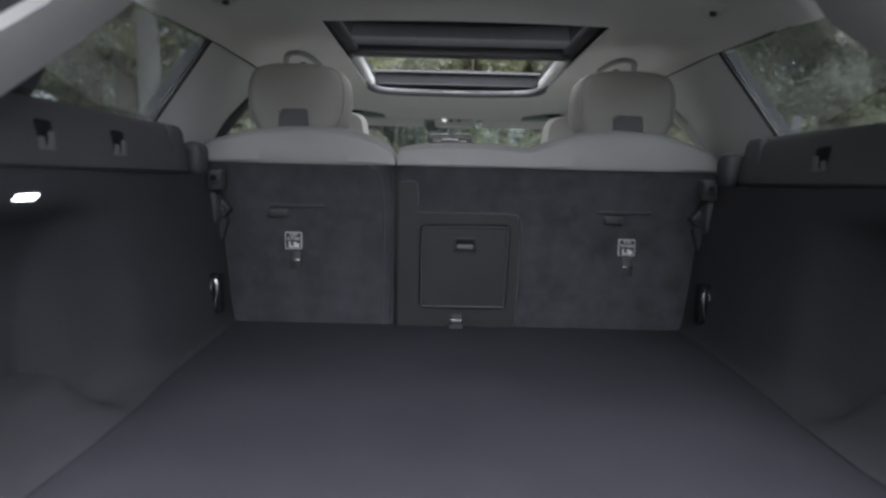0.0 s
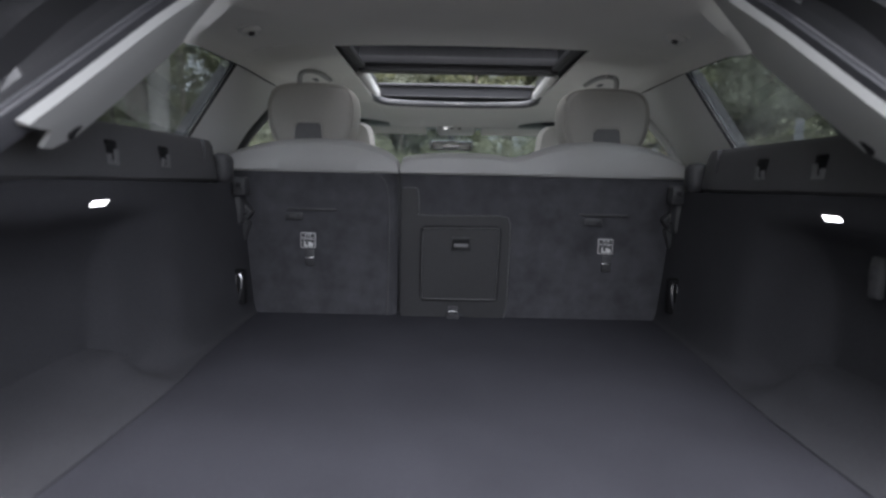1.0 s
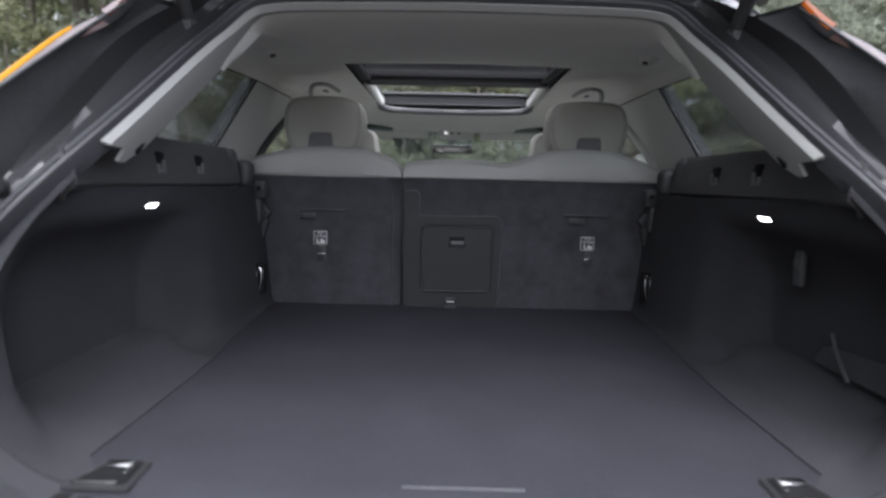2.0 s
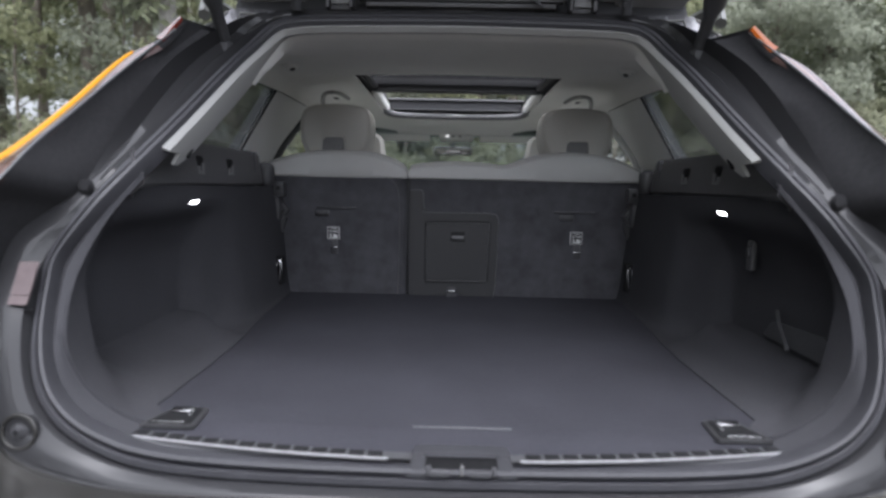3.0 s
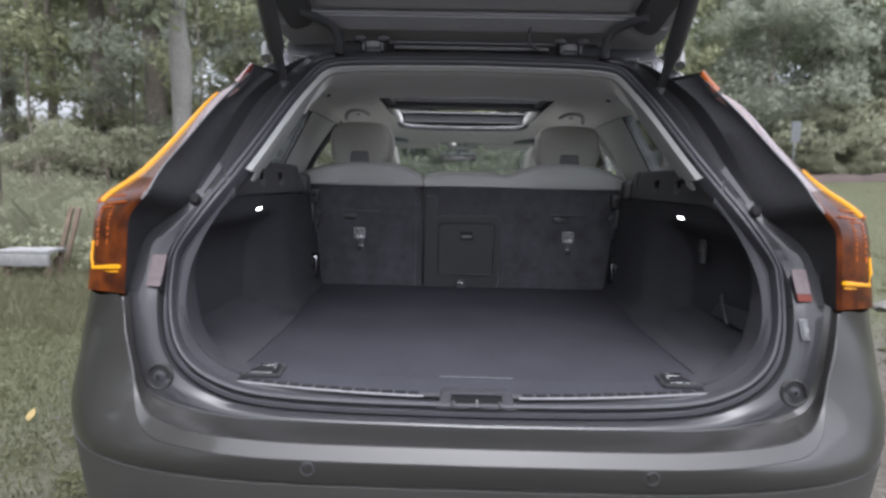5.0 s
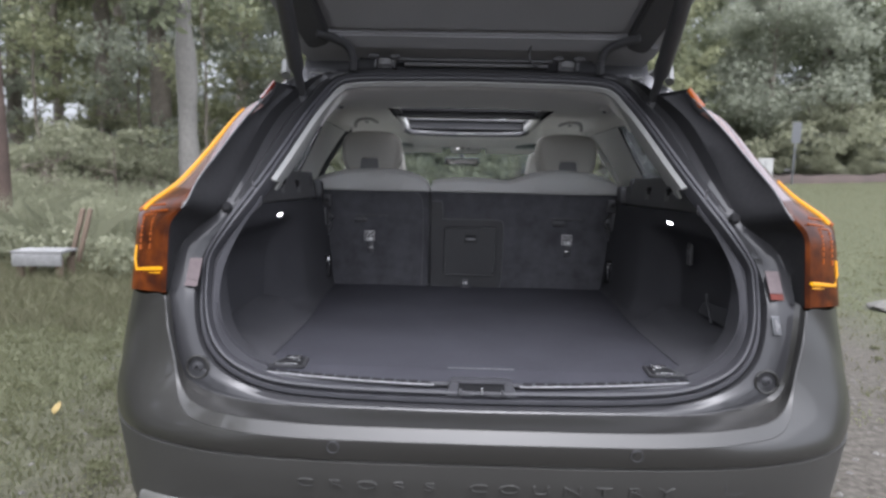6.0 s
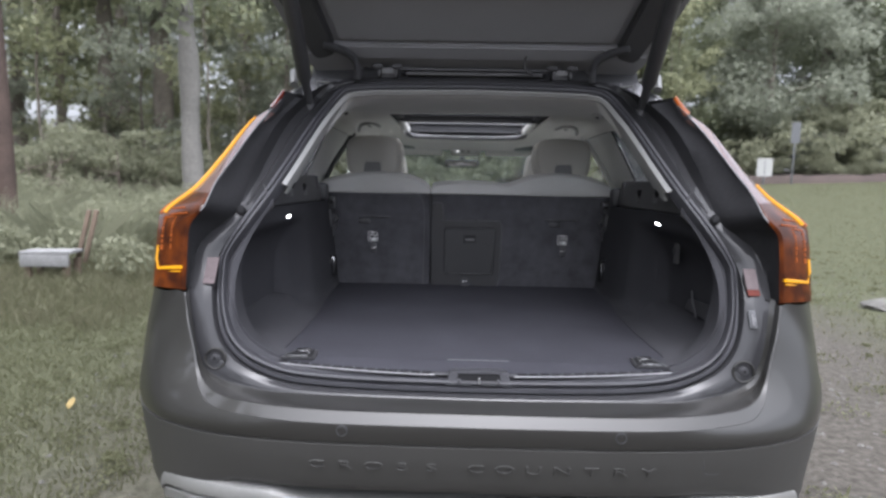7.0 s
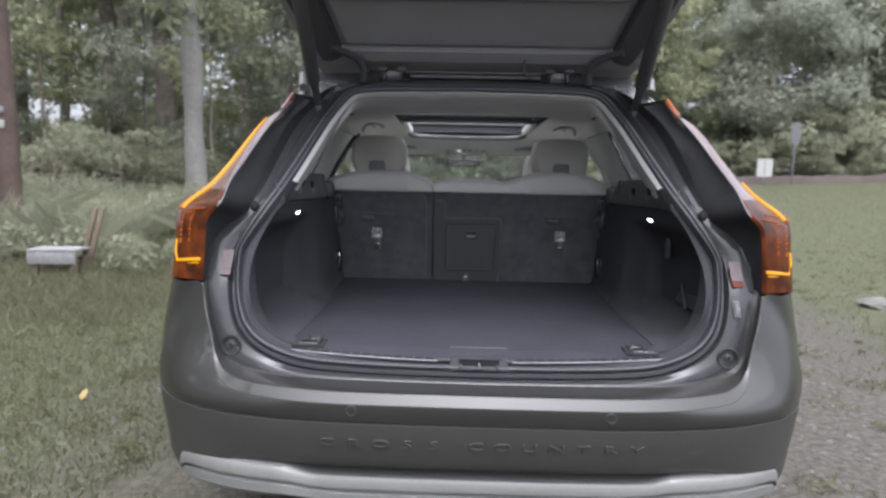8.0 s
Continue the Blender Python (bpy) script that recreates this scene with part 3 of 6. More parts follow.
for s in (1, -1):
    c = Vector((s * 0.291 + 0.009, -0.2515, 0.6285))
    part("parking_sensor", disc(c.x, c.y + 0.003, c.z, 0.0098, 0.012, bevel=0.003), PAINT, bumper)
    ring_v, ring_f = tube([Vector((c.x + 0.0112 * math.cos(a), c.y - 0.0008, c.z + 0.0112 * math.sin(a))) for a in [2 * math.pi * k / 24 for k in range(25)]], 0.0012, 6)
    link("sensor_ring", ring_v, ring_f, BLACK, bumper)

# raised letters on the lower bumper
TEXT_Z = 0.5505


def bumper_y(x, z):
    o = lerp_table(z, [(0.52, -0.004), (0.545, 0.004), (0.57, 0.009), (0.60, 0.012)])
    xs = abs(x)
    best = min(range(47), key=lambda i: abs(plan_curve[i].x - xs))
    a, b = plan_curve[best], plan_curve[min(best + 1, 47)]
    w = (xs - a.x) / max(b.x - a.x, 1e-6)
    return a.y + (b.y - a.y) * w - o


def letter(ch, x, size):
    cu = bpy.data.curves.new("letter", "FONT")
    cu.body, cu.size, cu.extrude, cu.bevel_depth, cu.offset, cu.align_x = ch, size, 0.0026, 0.0008, -0.0010, "CENTER"
    tmp = bpy.data.objects.new("tmp_letter", cu)
    scene.collection.objects.link(tmp)
    bpy.context.view_layer.update()
    me = bpy.data.meshes.new_from_object(tmp)
    bpy.data.objects.remove(tmp)
    bm_l = bmesh.new()
    bm_l.from_mesh(me)
    bpy.data.meshes.remove(me)
    for v in bm_l.verts:
        lx, lz = x + v.co.x * 2.0, TEXT_Z - 0.36 * size + v.co.y
        v.co = Vector((lx, bumper_y(lx, lz) - 0.0002 - v.co.z, lz))
    return bm_l


for word, start, step in (("CROSS", -0.340, 0.0615), ("COUNTRY", 0.0, 0.0608)):
    for i, ch in enumerate(word):
        part("letter", letter(ch, start + step * i, 0.028), CLADDING, bumper, "embossed capital letter")
cover = [(0.480, 0.596), (0.483, 0.562), (0.486, 0.547), (0.495, 0.5405), (0.518, 0.541), (0.534, 0.551)]
cv = [Vector((x, bumper_y(x, z) - 0.0006, z)) for x, z in cover]
link("tow_eye_cover", *tube(spline(cv, 24), 0.0012, 6), BLACK, bumper, "joint line of the tow eye cover")

# silver skid plate with two raised wings
SKID_TOP = [(0, 0.446), (0.20, 0.446), (0.37, 0.446), (0.400, 0.450), (0.432, 0.463), (0.462, 0.472), (0.55, 0.472), (0.64, 0.470), (0.705, 0.465), (0.735, 0.458), (0.752, 0.444), (0.757, 0.425)]
SKID_LOW = [(0, 0.362), (0.36, 0.362), (0.46, 0.388), (0.70, 0.380), (0.757, 0.372)]
sk = spline([(x, z, 0) for x, z in SKID_TOP], 56)


def skid_y(x):
    for p, q in zip(plan_curve, plan_curve[1:]):
        if p.x <= x <= q.x:
            return p.y + (q.y - p.y) * (x - p.x) / max(q.x - p.x, 1e-6)
    return plan_curve[-1].y


def skid_ring(out, k):
    r = []
    for q in sk:
        z = q.y + (lerp_table(q.x, SKID_LOW) - q.y) * k
        wing = min(1.0, max(0.0, (q.x - 0.38) / 0.08))
        r.append(Vector((q.x * (1 - 0.012 * k), skid_y(q.x) + 0.050 - 0.030 * wing - out, z)))
    return r


skid_rings = [both_out(skid_ring(o, k)) for o, k in ((-0.06, 0.02), (0.002, 0.0), (0.012, 0.03), (0.017, 0.12), (0.017, 0.36), (0.012, 0.42), (0.004, 0.45), (0.004, 0.50), (0.012, 0.55), (0.012, 0.80), (0.004, 0.90), (-0.05, 1.0))]
part("skid_plate", to_bm(loft(skid_rings)), SILVER, bumper, "satin silver skid plate with raised wings")

# ---- tail lamps ----
LAMP_OUT = [(0.592, 0.397, 1.418), (0.618, 0.345, 1.362), (0.662, 0.30, 1.315), (0.706, 0.205, 1.212), (0.748, 0.115, 1.125), (0.812, 0.062, 1.064), (0.812, 0.033, 1.028), (0.811, 0.018, 0.975), (0.810, -0.005, 0.878)]
LAMP_IN = [(0.584, 0.388, 1.408), (0.600, 0.335, 1.352), (0.634, 0.268, 1.299), (0.656, 0.135, 1.198), (0.669, 0.030, 1.1215), (0.664, -0.033, 1.080), (0.698, -0.036, 1.043), (0.706, -0.040, 0.993), (0.712, -0.046, 0.880)]


def tail_lamp(s):
    lamp = part("tail_lamp", bmesh.new(), LENS, car, "amber and red L-shaped tail lamp, lit")
    a, b = [[q + OUTER for q in mirror(through_points(line, 5), s)] for line in (LAMP_OUT, LAMP_IN)]
    out = Vector((s * 0.35, -0.9, 0.35)).normalized()
    rings = [[q + Vector((-s * 0.05, 0.10, 0)) for q in a]]
    for k, h in ((0.0, 0.0), (0.10, 0.006), (0.3, 0.009), (0.7, 0.008), (0.95, 0.004), (1.0, -0.004)):
        rings.append([p.lerp(q, k) + out * h for p, q in zip(a, b)])
    n1, n2 = 6, 21

    def cut(i0, i1, name, mat, label):
        rr = [r[i0:i1 + 1] for r in rings]
        return part(name, to_bm(loft(rr)), mat, lamp, label)
    cut(0, n1, "upper_cap", GLOSS_BLACK, "black cap at the lamp's upper end")
    inset = [[a[i].lerp(b[i], k) + out * h for i in range(0, n1)] for k, h in ((0.08, 0.004), (0.10, 0.0125), (0.5, 0.0135), (0.80, 0.0115), (0.82, 0.003))]
    part("upper_segment", to_bm(loft(inset)), LENS_UP if s < 0 else AMBER_SOFT, lamp, "small red upper lens")
    cut(n1, n2, "arm_lens", LENS_SKY, "slanted lens along the pillar, pink with the sky's painted reflection")
    cut(n2, len(a) - 1, "lower_lens", LENS, "amber lower lens")
    # light strip along the outer edge, and the L at the foot
    path = [p.lerp(q, 0.20) + out * 0.010 for p, q in zip(a, b)][9:27]
    if s > 0:
        path = path[9:]
    ridge = [p.lerp(q, 0.05) + out * 0.004 for p, q in zip(a, b)][9:27][-len(path):]
    link("lens_ridge", *tube(ridge, 0.0048, 8), AMBER_SOFT, lamp, "orange outer edge of the lens")
    link("light_strip", *tube(path, [0.0050 * min(1.0, 0.35 + 0.15 * i) for i in range(len(path))], 8), AMBER, lamp, "glowing amber light strip")
    i_low = 37
    drop = Vector((0, 0, -0.014))
    foot = [a[i_low - 3].lerp(b[i_low - 3], 0.15), a[i_low - 1].lerp(b[i_low - 1], 0.14), a[i_low].lerp(b[i_low], 0.22), a[i_low].lerp(b[i_low], 0.5), a[i_low].lerp(b[i_low], 0.95)]
    link("foot_strip", *tube([q + out * 0.009 + drop for q in foot], [0.0028, 0.0034, 0.0042, 0.0042, 0.0042], 8), AMBER, lamp, "glowing amber light strip")
    under = [a[i_low].lerp(b[i_low], k).lerp(a[i_low + 1].lerp(b[i_low + 1], k), 0.36) + out * 0.0085 + drop for k in (0.24, 0.5, 0.92)]
    link("lower_strip", *tube(under, 0.0016, 6), AMBER, lamp)
    for i, k0, k1 in ((25, 0.30, 0.62), (27, 0.40, 0.80), (28, 0.30, 0.52)):
        rib = [a[i].lerp(b[i], k0 + (k1 - k0) * j / 5) + out * 0.0095 for j in range(6)]
        link("reflector_rib", *tube(rib, 0.0018, 6), AMBER_SOFT, lamp)
    for i in range(28, 36):
        for k, r in ((0.30, 0.0034 if i % 2 else 0.0022), (0.58, 0.0016 if i % 3 else 0.0026)):
            q, r1 = a[i].lerp(b[i], k) + out * 0.0085, a[i + 1].lerp(b[i + 1], k) + out * 0.0085
            link("reflector_facet", *tube([q, q.lerp(r1, 0.62)], r, 6), AMBER_SOFT, lamp)
    return lamp


tail_lamp(1)
tail_lamp(-1)

# black panel between lamp and frame
PANEL_OUT = [(0.712, -0.044, 0.880), (0.709, -0.040, 0.935), (0.706, -0.037, 0.993), (0.698, -0.033, 1.043), (0.663, -0.030, 1.081), (0.668, 0.050, 1.136), (0.656, 0.136, 1.199), (0.634, 0.269, 1.300), (0.584, 0.387, 1.407)]
for s in (1, -1):
    a = mirror(gutter_half[36:69], s)
    b = [q + OUTER for q in mirror(through_points(PANEL_OUT, 4), s)]
    rr = []
    for k, h, step in ((0.0, 0.004, 0), (0.04, 0.0, 0.004), (0.5, 0.012, 0.012), (0.9, 0.004, 0.014), (0.97, -0.005, 0.012), (1.0, -0.004, 0.008), (1.0, 0.02, 0)):
        rr.append([p.lerp(q, k) + Vector((0, h + step * max(0.0, min(1.0, (17 - i) / 9)), 0)) for i, (p, q) in enumerate(zip(a, b))])
    panel = part("pillar_panel", to_bm(loft(rr)), GLOSS_BLACK, car, "black plastic panel beside the tail lamp")
    edge_l = [q + Vector((0, -0.006, 0)) for q in b[15:32]]
    link("panel_lip", *tube(edge_l, 0.0022, 6), SIGN_BACK, panel)

# body sides, roof and front, in one skin with the glass left out

def side_x(z):
    return lerp_table(z, [(0.30, 0.84), (0.40, 0.90), (0.60, 0.935), (0.85, 0.925), (0.98, 0.885), (1.05, 0.80), (1.12, 0.735), (1.15, 0.715), (1.40, 0.640), (1.45, 0.60)])


def lower_side(s):
    ys = [0.6, 0.9, 1.3, 1.8, 2.4, 3.0, 3.5, 4.0, 4.35, 4.6]
    wid = [1.0, 1.0, 1.0, 0.995, 0.99, 0.99, 0.985, 0.96, 0.90, 0.72]
    zs = [0.30, 0.40, 0.52, 0.66, 0.80, 0.90, 0.97, 1.03, 1.09, 1.13]
    rr = []
    for y, w in zip(ys, wid):
        row = []
        for z in zs:
            top = 1.13 if y < 3.3 else 1.13 - (y - 3.3) * 0.22
            zz = 0.30 + (z - 0.30) * (top - 0.30) / 0.83
            row.append(Vector((s * side_x(z) * w, y, zz)))
        rr.append(row)
    return rr


for s in (1, -1):
    part("body_side", thicken(*loft(lower_side(s)), 0.01), PAINT, car)
    a = [q + OUTER for q in mirror(spline(LAMP_OUT[::-1], 24), s)]
    b = mirror(spline([(0.90, 0.6, 0.878), (0.885, 0.6, 0.98), (0.80, 0.6, 1.05), (0.735, 0.6, 1.12), (0.70, 0.62, 1.20), (0.66, 0.66, 1.33), (0.62, 0.66, 1.43)], 24), s)
    rr = [[p.lerp(q, k) + Vector((s * 0.02 * math.sin(math.pi * k), 0.0, 0)) for p, q in zip(a, b)] for k in (0, 0.25, 0.5, 0.75, 1.0)]
    part("quarter_panel", to_bm(loft(rr)), PAINT, car)
roof_rings = []
for y, z, w in ((0.585, 1.500, 1.0), (0.62, 1.508, 1.02), (0.9, 1.525, 1.03), (1.08, 1.53, 1.03), (1.09, 1.53, 1.03)):
    roof_rings.append([Vector((x * w, y, z - dz)) for x, dz in ((-0.62, 0.09), (-0.58, 0.045), (-0.45, 0.018), (-0.34, 0.01), (0, 0), (0.34, 0.01), (0.45, 0.018), (0.58, 0.045), (0.62, 0.09))])
part("roof_rear", thicken(*loft(roof_rings), 0.008), PAINT, car)
for s in (1, -1):
    rr = []
    for y, z in ((1.09, 1.53), (1.5, 1.535), (2.05, 1.52), (2.5, 1.48)):
        rr.append([Vector((s * x * 1.03, y, z - dz)) for x, dz in ((0.34, 0.01), (0.45, 0.018), (0.58, 0.045), (0.62, 0.09))])
    part("roof_side", thicken(*loft(rr), 0.008), PAINT, car)
    rail = spline([(s * 0.585, 0.50, 1.455), (s * 0.60, 0.62, 1.512), (s * 0.605, 1.4, 1.53), (s * 0.60, 2.3, 1.50), (s * 0.59, 2.45, 1.46)], 30)
    link("roof_rail", *tube(rail, 0.014, 8), SILVER, car, "silver roof rail")
rr = []
for y, z in ((2.06, 1.509), (2.3, 1.500), (2.5, 1.48)):
    rr.append([Vector((x, y, z - abs(x) * 0.03)) for x in (-0.34, -0.15, 0, 0.15, 0.34)])
part("roof_front", thicken(*loft(rr), 0.008), PAINT, car)
header = [[Vector((x, y, z - dz)) for x, dz in ((-0.64, 0.10), (-0.60, 0.055), (-0.45, 0.020), (0, 0), (0.45, 0.020), (0.60, 0.055), (0.64, 0.10))] for y, z in ((2.49, 1.486), (2.60, 1.460), (2.70, 1.425), (2.76, 1.398))]
part("roof_header", thicken(*loft(header), 0.008), PAINT, car)
rr = []
for y, z in ((3.32, 1.10), (3.6, 1.07), (4.0, 0.99), (4.35, 0.88), (4.6, 0.72), (4.68, 0.45), (4.66, 0.25)):
    w = lerp_table(y, [(3.3, 0.80), (4.0, 0.78), (4.35, 0.74), (4.7, 0.66)])
    rr.append([Vector((w * k, y - 0.12 * abs(k) ** 3, z - 0.05 * k * k)) for k in (-1, -0.8, -0.5, 0, 0.5, 0.8, 1)])
part("bonnet", thicken(*loft(rr), 0.01), PAINT, car)
part("underbody", rbox(0, 2.3, 0.30, 1.7, 4.2, 0.10, 0.03), BLACK, car)


def wheel(x, y):
    w = part("wheel", bmesh.new(), TYRE, car)
    ring = []
    for a in range(37):
        t = 2 * math.pi * a / 36
        ring.append(Vector((x, y + 0.27 * math.cos(t), 0.365 + 0.27 * math.sin(t))))
    link("tyre", *tube(ring, 0.095, 14), TYRE, w, "black rubber tyre")
    part("rim", disc(x, y, 0.365, 0.22, 0.16, axis="x", n=32, bevel=0.02), SILVER, w, "silver alloy rim")


for wy in (0.98, 3.90):
    for wx in (0.80, -0.80):
        wheel(wx, wy)

# ---- greenhouse: pillars, panes ----


def inner_x(z):
    return 0.66 - 0.30 * (z - 1.15)


def side_plate(name, poly, s, x_off, depth, mat, label="", r=0.02):
    def place(u, v, w):
        return (s * (inner_x(v) + x_off + w), u, v)
    return part(name, plate(round_poly(poly, r), depth, place, 0.0), mat, car, label)


D_PANE = [(0.36, 1.145), (0.75, 1.385), (1.075, 1.385), (0.895, 1.150)]
C_PILLAR = [(0.872, 1.130), (1.072, 1.39), (1.59, 1.405), (1.47, 1.34), (1.27, 1.20), (1.20, 1.10)]
REAR_PANE = [(1.18, 1.09), (1.27, 1.20), (1.47, 1.34), (1.59, 1.40), (2.10, 1.40), (2.12, 1.06)]
B_PILLAR = [(2.08, 1.02), (2.08, 1.41), (2.20, 1.41), (2.24, 1.02)]
FRONT_PANE = [(2.22, 1.05), (2.19, 1.40), (2.45, 1.39), (3.15, 1.05)]
A_PILLAR = [(2.42, 1.41), (2.52, 1.41), (3.36, 1.08), (3.36, 1.02), (3.13, 1.04)]
for s in (1, -1):
    side_plate("quarter_window", D_PANE, s, 0.007, 0.005, CAR_GLASS, "dark tinted rear quarter window", 0.01).visible_shadow = False
    side_plate("c_pillar", C_PILLAR, s, 0.0, 0.003, LIGHT_TRIM, "pale grey pillar trim")
    side_plate("pillar_cover", C_PILLAR, s, 0.013, 0.03, GLOSS_BLACK, "black outer pillar cover")
    edge = [Vector((s * (inner_x(z) + 0.001), y + 0.001, z)) for y, z in ((0.884, 1.150), (0.975, 1.268), (1.067, 1.385))]
    link("glass_seal", *tube(spline(edge, 12), 0.0036, 8), RECESS, car)
    side_plate("rear_door_window", REAR_PANE, s, 0.035, 0.005, DOOR_GLASS, "tinted rear door window", 0.005).visible_shadow = False
    side_plate("b_pillar", B_PILLAR, s, 0.0, 0.05, LIGHT_TRIM)
    side_plate("front_door_window", FRONT_PANE, s, 0.035, 0.005, CLEAR_GLASS, "clear front door window", 0.005).visible_shadow = False
    side_plate("a_pillar", A_PILLAR, s, -0.01, 0.06, LIGHT_TRIM)
    side_plate("b_pillar_cover", B_PILLAR, s, 0.053, 0.008, GLOSS_BLACK)
    side_plate("a_pillar_cover", A_PILLAR, s, 0.053, 0.010, PAINT)
    part("door_trim", rbox(s * 0.70, 2.2, 0.80, 0.08, 2.2, 0.58, 0.03), LEATHER_BACK, car)

# light pillar trim along the slanted sides of the opening, thinning to a bead along the top
TRIM_RINGS = ((-0.004, -0.006, 1.128), (0.0, -0.010, 1.126), (0.004, -0.004, 1.126), (0.004, 0.014, 1.122), (0.003, 0.038, 1.114), (0.001, 0.058, 1.106), (-0.001, 0.078, 1.107), (-0.003, 0.092, 1.118))


def trim_depth(z):
    return lerp_table(z, [(1.30, 1.0), (1.44, 0.22)])


for s in (1, -1):
    seg = [(q, a) for q, (a, nrm) in zip(seal_in, seal_dirs) if q.z > 1.075]
    base, way = mirror([q for q, a in seg], s), mirror([a for q, a in seg], s)
    rr = []
    for d, dy, z0 in TRIM_RINGS:
        first = next(i for i, q in enumerate(base) if q.z >= z0)
        rr.append([base[max(i, first)] + way[max(i, first)] * d + Vector((0, dy if dy < 0 else dy * trim_depth(base[i].z), 0)) for i in range(len(base))])
    tuck = []
    for q in rr[-1]:
        w = min(1.0, max(0.0, (q.z - 1.34) / 0.06))
        tuck.append(Vector((s * min(abs(q.x) + 0.03, inner_x(max(q.z, 1.13)) - 0.004), q.y + 0.024, q.z + 0.018)).lerp(q + Vector((0, 0.004, 0.010)), w))
    rr.append(tuck)
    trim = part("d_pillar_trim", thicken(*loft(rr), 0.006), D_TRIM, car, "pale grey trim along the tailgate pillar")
    tip = next(q for q in base if q.z >= 1.13)
    part("trim_slot", rbox(tip.x - s * 0.002, tip.y + 0.088, tip.z + 0.004, 0.012, 0.034, 0.010, 0.003, 2, Matrix.Rotation(radians(42), 4, "X")), RECESS, trim, "black slot")
    gap = [q + Vector((-s * 0.001, -0.001, -0.003)) for q in rr[-2] if 1.125 < q.z < 1.33]
    link("trim_gap", *tube(gap, 0.0022, 6), RECESS, trim)

# ---- headliner and sunroof ----
HL = [(0.0, 1.446), (0.20, 1.444), (0.345, 1.440), (0.45, 1.440), (0.53, 1.433), (0.566, 1.418), (0.582, 1.398), (0.5865, 1.375)]


def liner_drop(y):
    return lerp_table(y, [(1.09, 0.0), (1.55, 0.004), (2.05, 0.019), (2.72, 0.045)])



full = [(-x, z) for x, z in HL[::-1]][:-1] + HL
brow = [(q, a) for q, (a, nrm) in zip(seal_in, seal_dirs) if q.z > 1.295][::-1]
ring0 = both([q - a * 0.003 + Vector((0, 0.062 * trim_depth(q.z), 0)) for q, a in brow])
ring1 = both([q + a * lerp_table(q.z, [(1.295, -0.004), (1.38, 0.001)]) + Vector((0, 0.092 * trim_depth(q.z), 0)) for q, a in brow])
ring2 = both([q + a * lerp_table(q.z, [(1.295, -0.004), (1.36, 0.001), (1.43, 0.008)]) + Vector((0, 0.06 + 0.05 * trim_depth(q.z), 0)) for q, a in brow])
hx = len(ring0)
dense_full = spline([(x, 0, z) for x, z in full], hx)
ring3 = [Vector((q.x, 0.80, q.z - 0.010)) for q in dense_full]
ring4 = [Vector((q.x, 1.09, q.z)) for q in dense_full]
flip = ring0[0].x > 0
if flip != (dense_full[0].x > 0):
    ring3, ring4 = ring3[::-1], ring4[::-1]
headliner = part("headliner", thicken(*loft([ring0, ring1, ring2, ring3, ring4]), 0.006), LINER, car, "pale woven headliner")
for s in (1, -1):
    rr = [[Vector((s * x, y, z - liner_drop(y) * lerp_table(x, [(0.345, 1.0), (0.5865, 0.25)]))) for x, z in HL[2:]] for y in (1.09, 1.5, 2.05, 2.5, 2.72)]
    part("headliner_side", thicken(*loft(rr), 0.006), LINER, headliner)
rr = [[Vector((x, y, 1.440 - liner_drop(y) - 0.10 * max(0, y - 2.55))) for x in (-0.345, -0.15, 0, 0.15, 0.345)] for y in (2.05, 2.3, 2.5, 2.75)]
part("headliner_front", thicken(*loft(rr), 0.006), LINER, headliner)
for s in (1, -1):
    edge = [Vector((s * 0.5862, y, z)) for y, z in ((0.82, 1.3645), (0.95, 1.3695), (1.09, 1.3745), (1.25, 1.3740), (1.42, 1.3738))]
    link("liner_seam", *tube(edge, 0.0016, 6), RECESS, headliner)
# sunroof
sunroof = part("sunroof", bmesh.new(), BLACK, car, "panoramic sunroof with its front pane open")
part("rear_pane", rbox(0, 1.31, 1.505, 0.68, 0.44, 0.006, 0.002), DARK_GLASS, sunroof, "dark tinted roof glass").visible_shadow = False
for s in (1, -1):
    part("side_rail", join(rbox(s * 0.352, 1.57, 1.488, 0.02, 0.96, 0.06, 0.004), rbox(s * 0.335, 1.33, 1.470, 0.03, 0.48, 0.016, 0.004)), BLACK, sunroof)
    part("side_rim", rbox(s * 0.343, 1.82, 1.458, 0.028, 0.50, 0.05, 0.012, 3, Matrix.Rotation(radians(-2.5), 4, "X")), LINER, sunroof)
part("crossbar", join(rbox(0, 1.555, 1.480, 0.69, 0.055, 0.054, 0.008), rbox(0, 1.525, 1.492, 0.68, 0.02, 0.03, 0.004)), BLACK, sunroof, "black sunroof crossbar")
part("rear_edge", rbox(0, 1.100, 1.475, 0.70, 0.02, 0.05, 0.005), BLACK, sunroof)
part("blind_roller", rbox(0, 2.066, 1.466, 0.66, 0.03, 0.056, 0.008), PLASTIC_GREY, sunroof, "grey blind roller at the front edge")
part("front_edge", join(rbox(0, 2.050, 1.494, 0.68, 0.03, 0.010, 0.004), rbox(0, 2.046, 1.447, 0.62, 0.012, 0.004, 0.0015)), RIM_GREY, sunroof, "pale front edge")
link("front_rim", *tube(spline([(-0.352, 1.90, 1.438), (-0.345, 1.98, 1.430), (-0.318, 2.035, 1.422), (-0.24, 2.056, 1.418), (0, 2.064, 1.416), (0.24, 2.056, 1.418), (0.318, 2.035, 1.422), (0.345, 1.98, 1.430), (0.352, 1.90, 1.438)], 48), 0.015, 10), RIM_GREY, sunroof, "pale rounded rim")
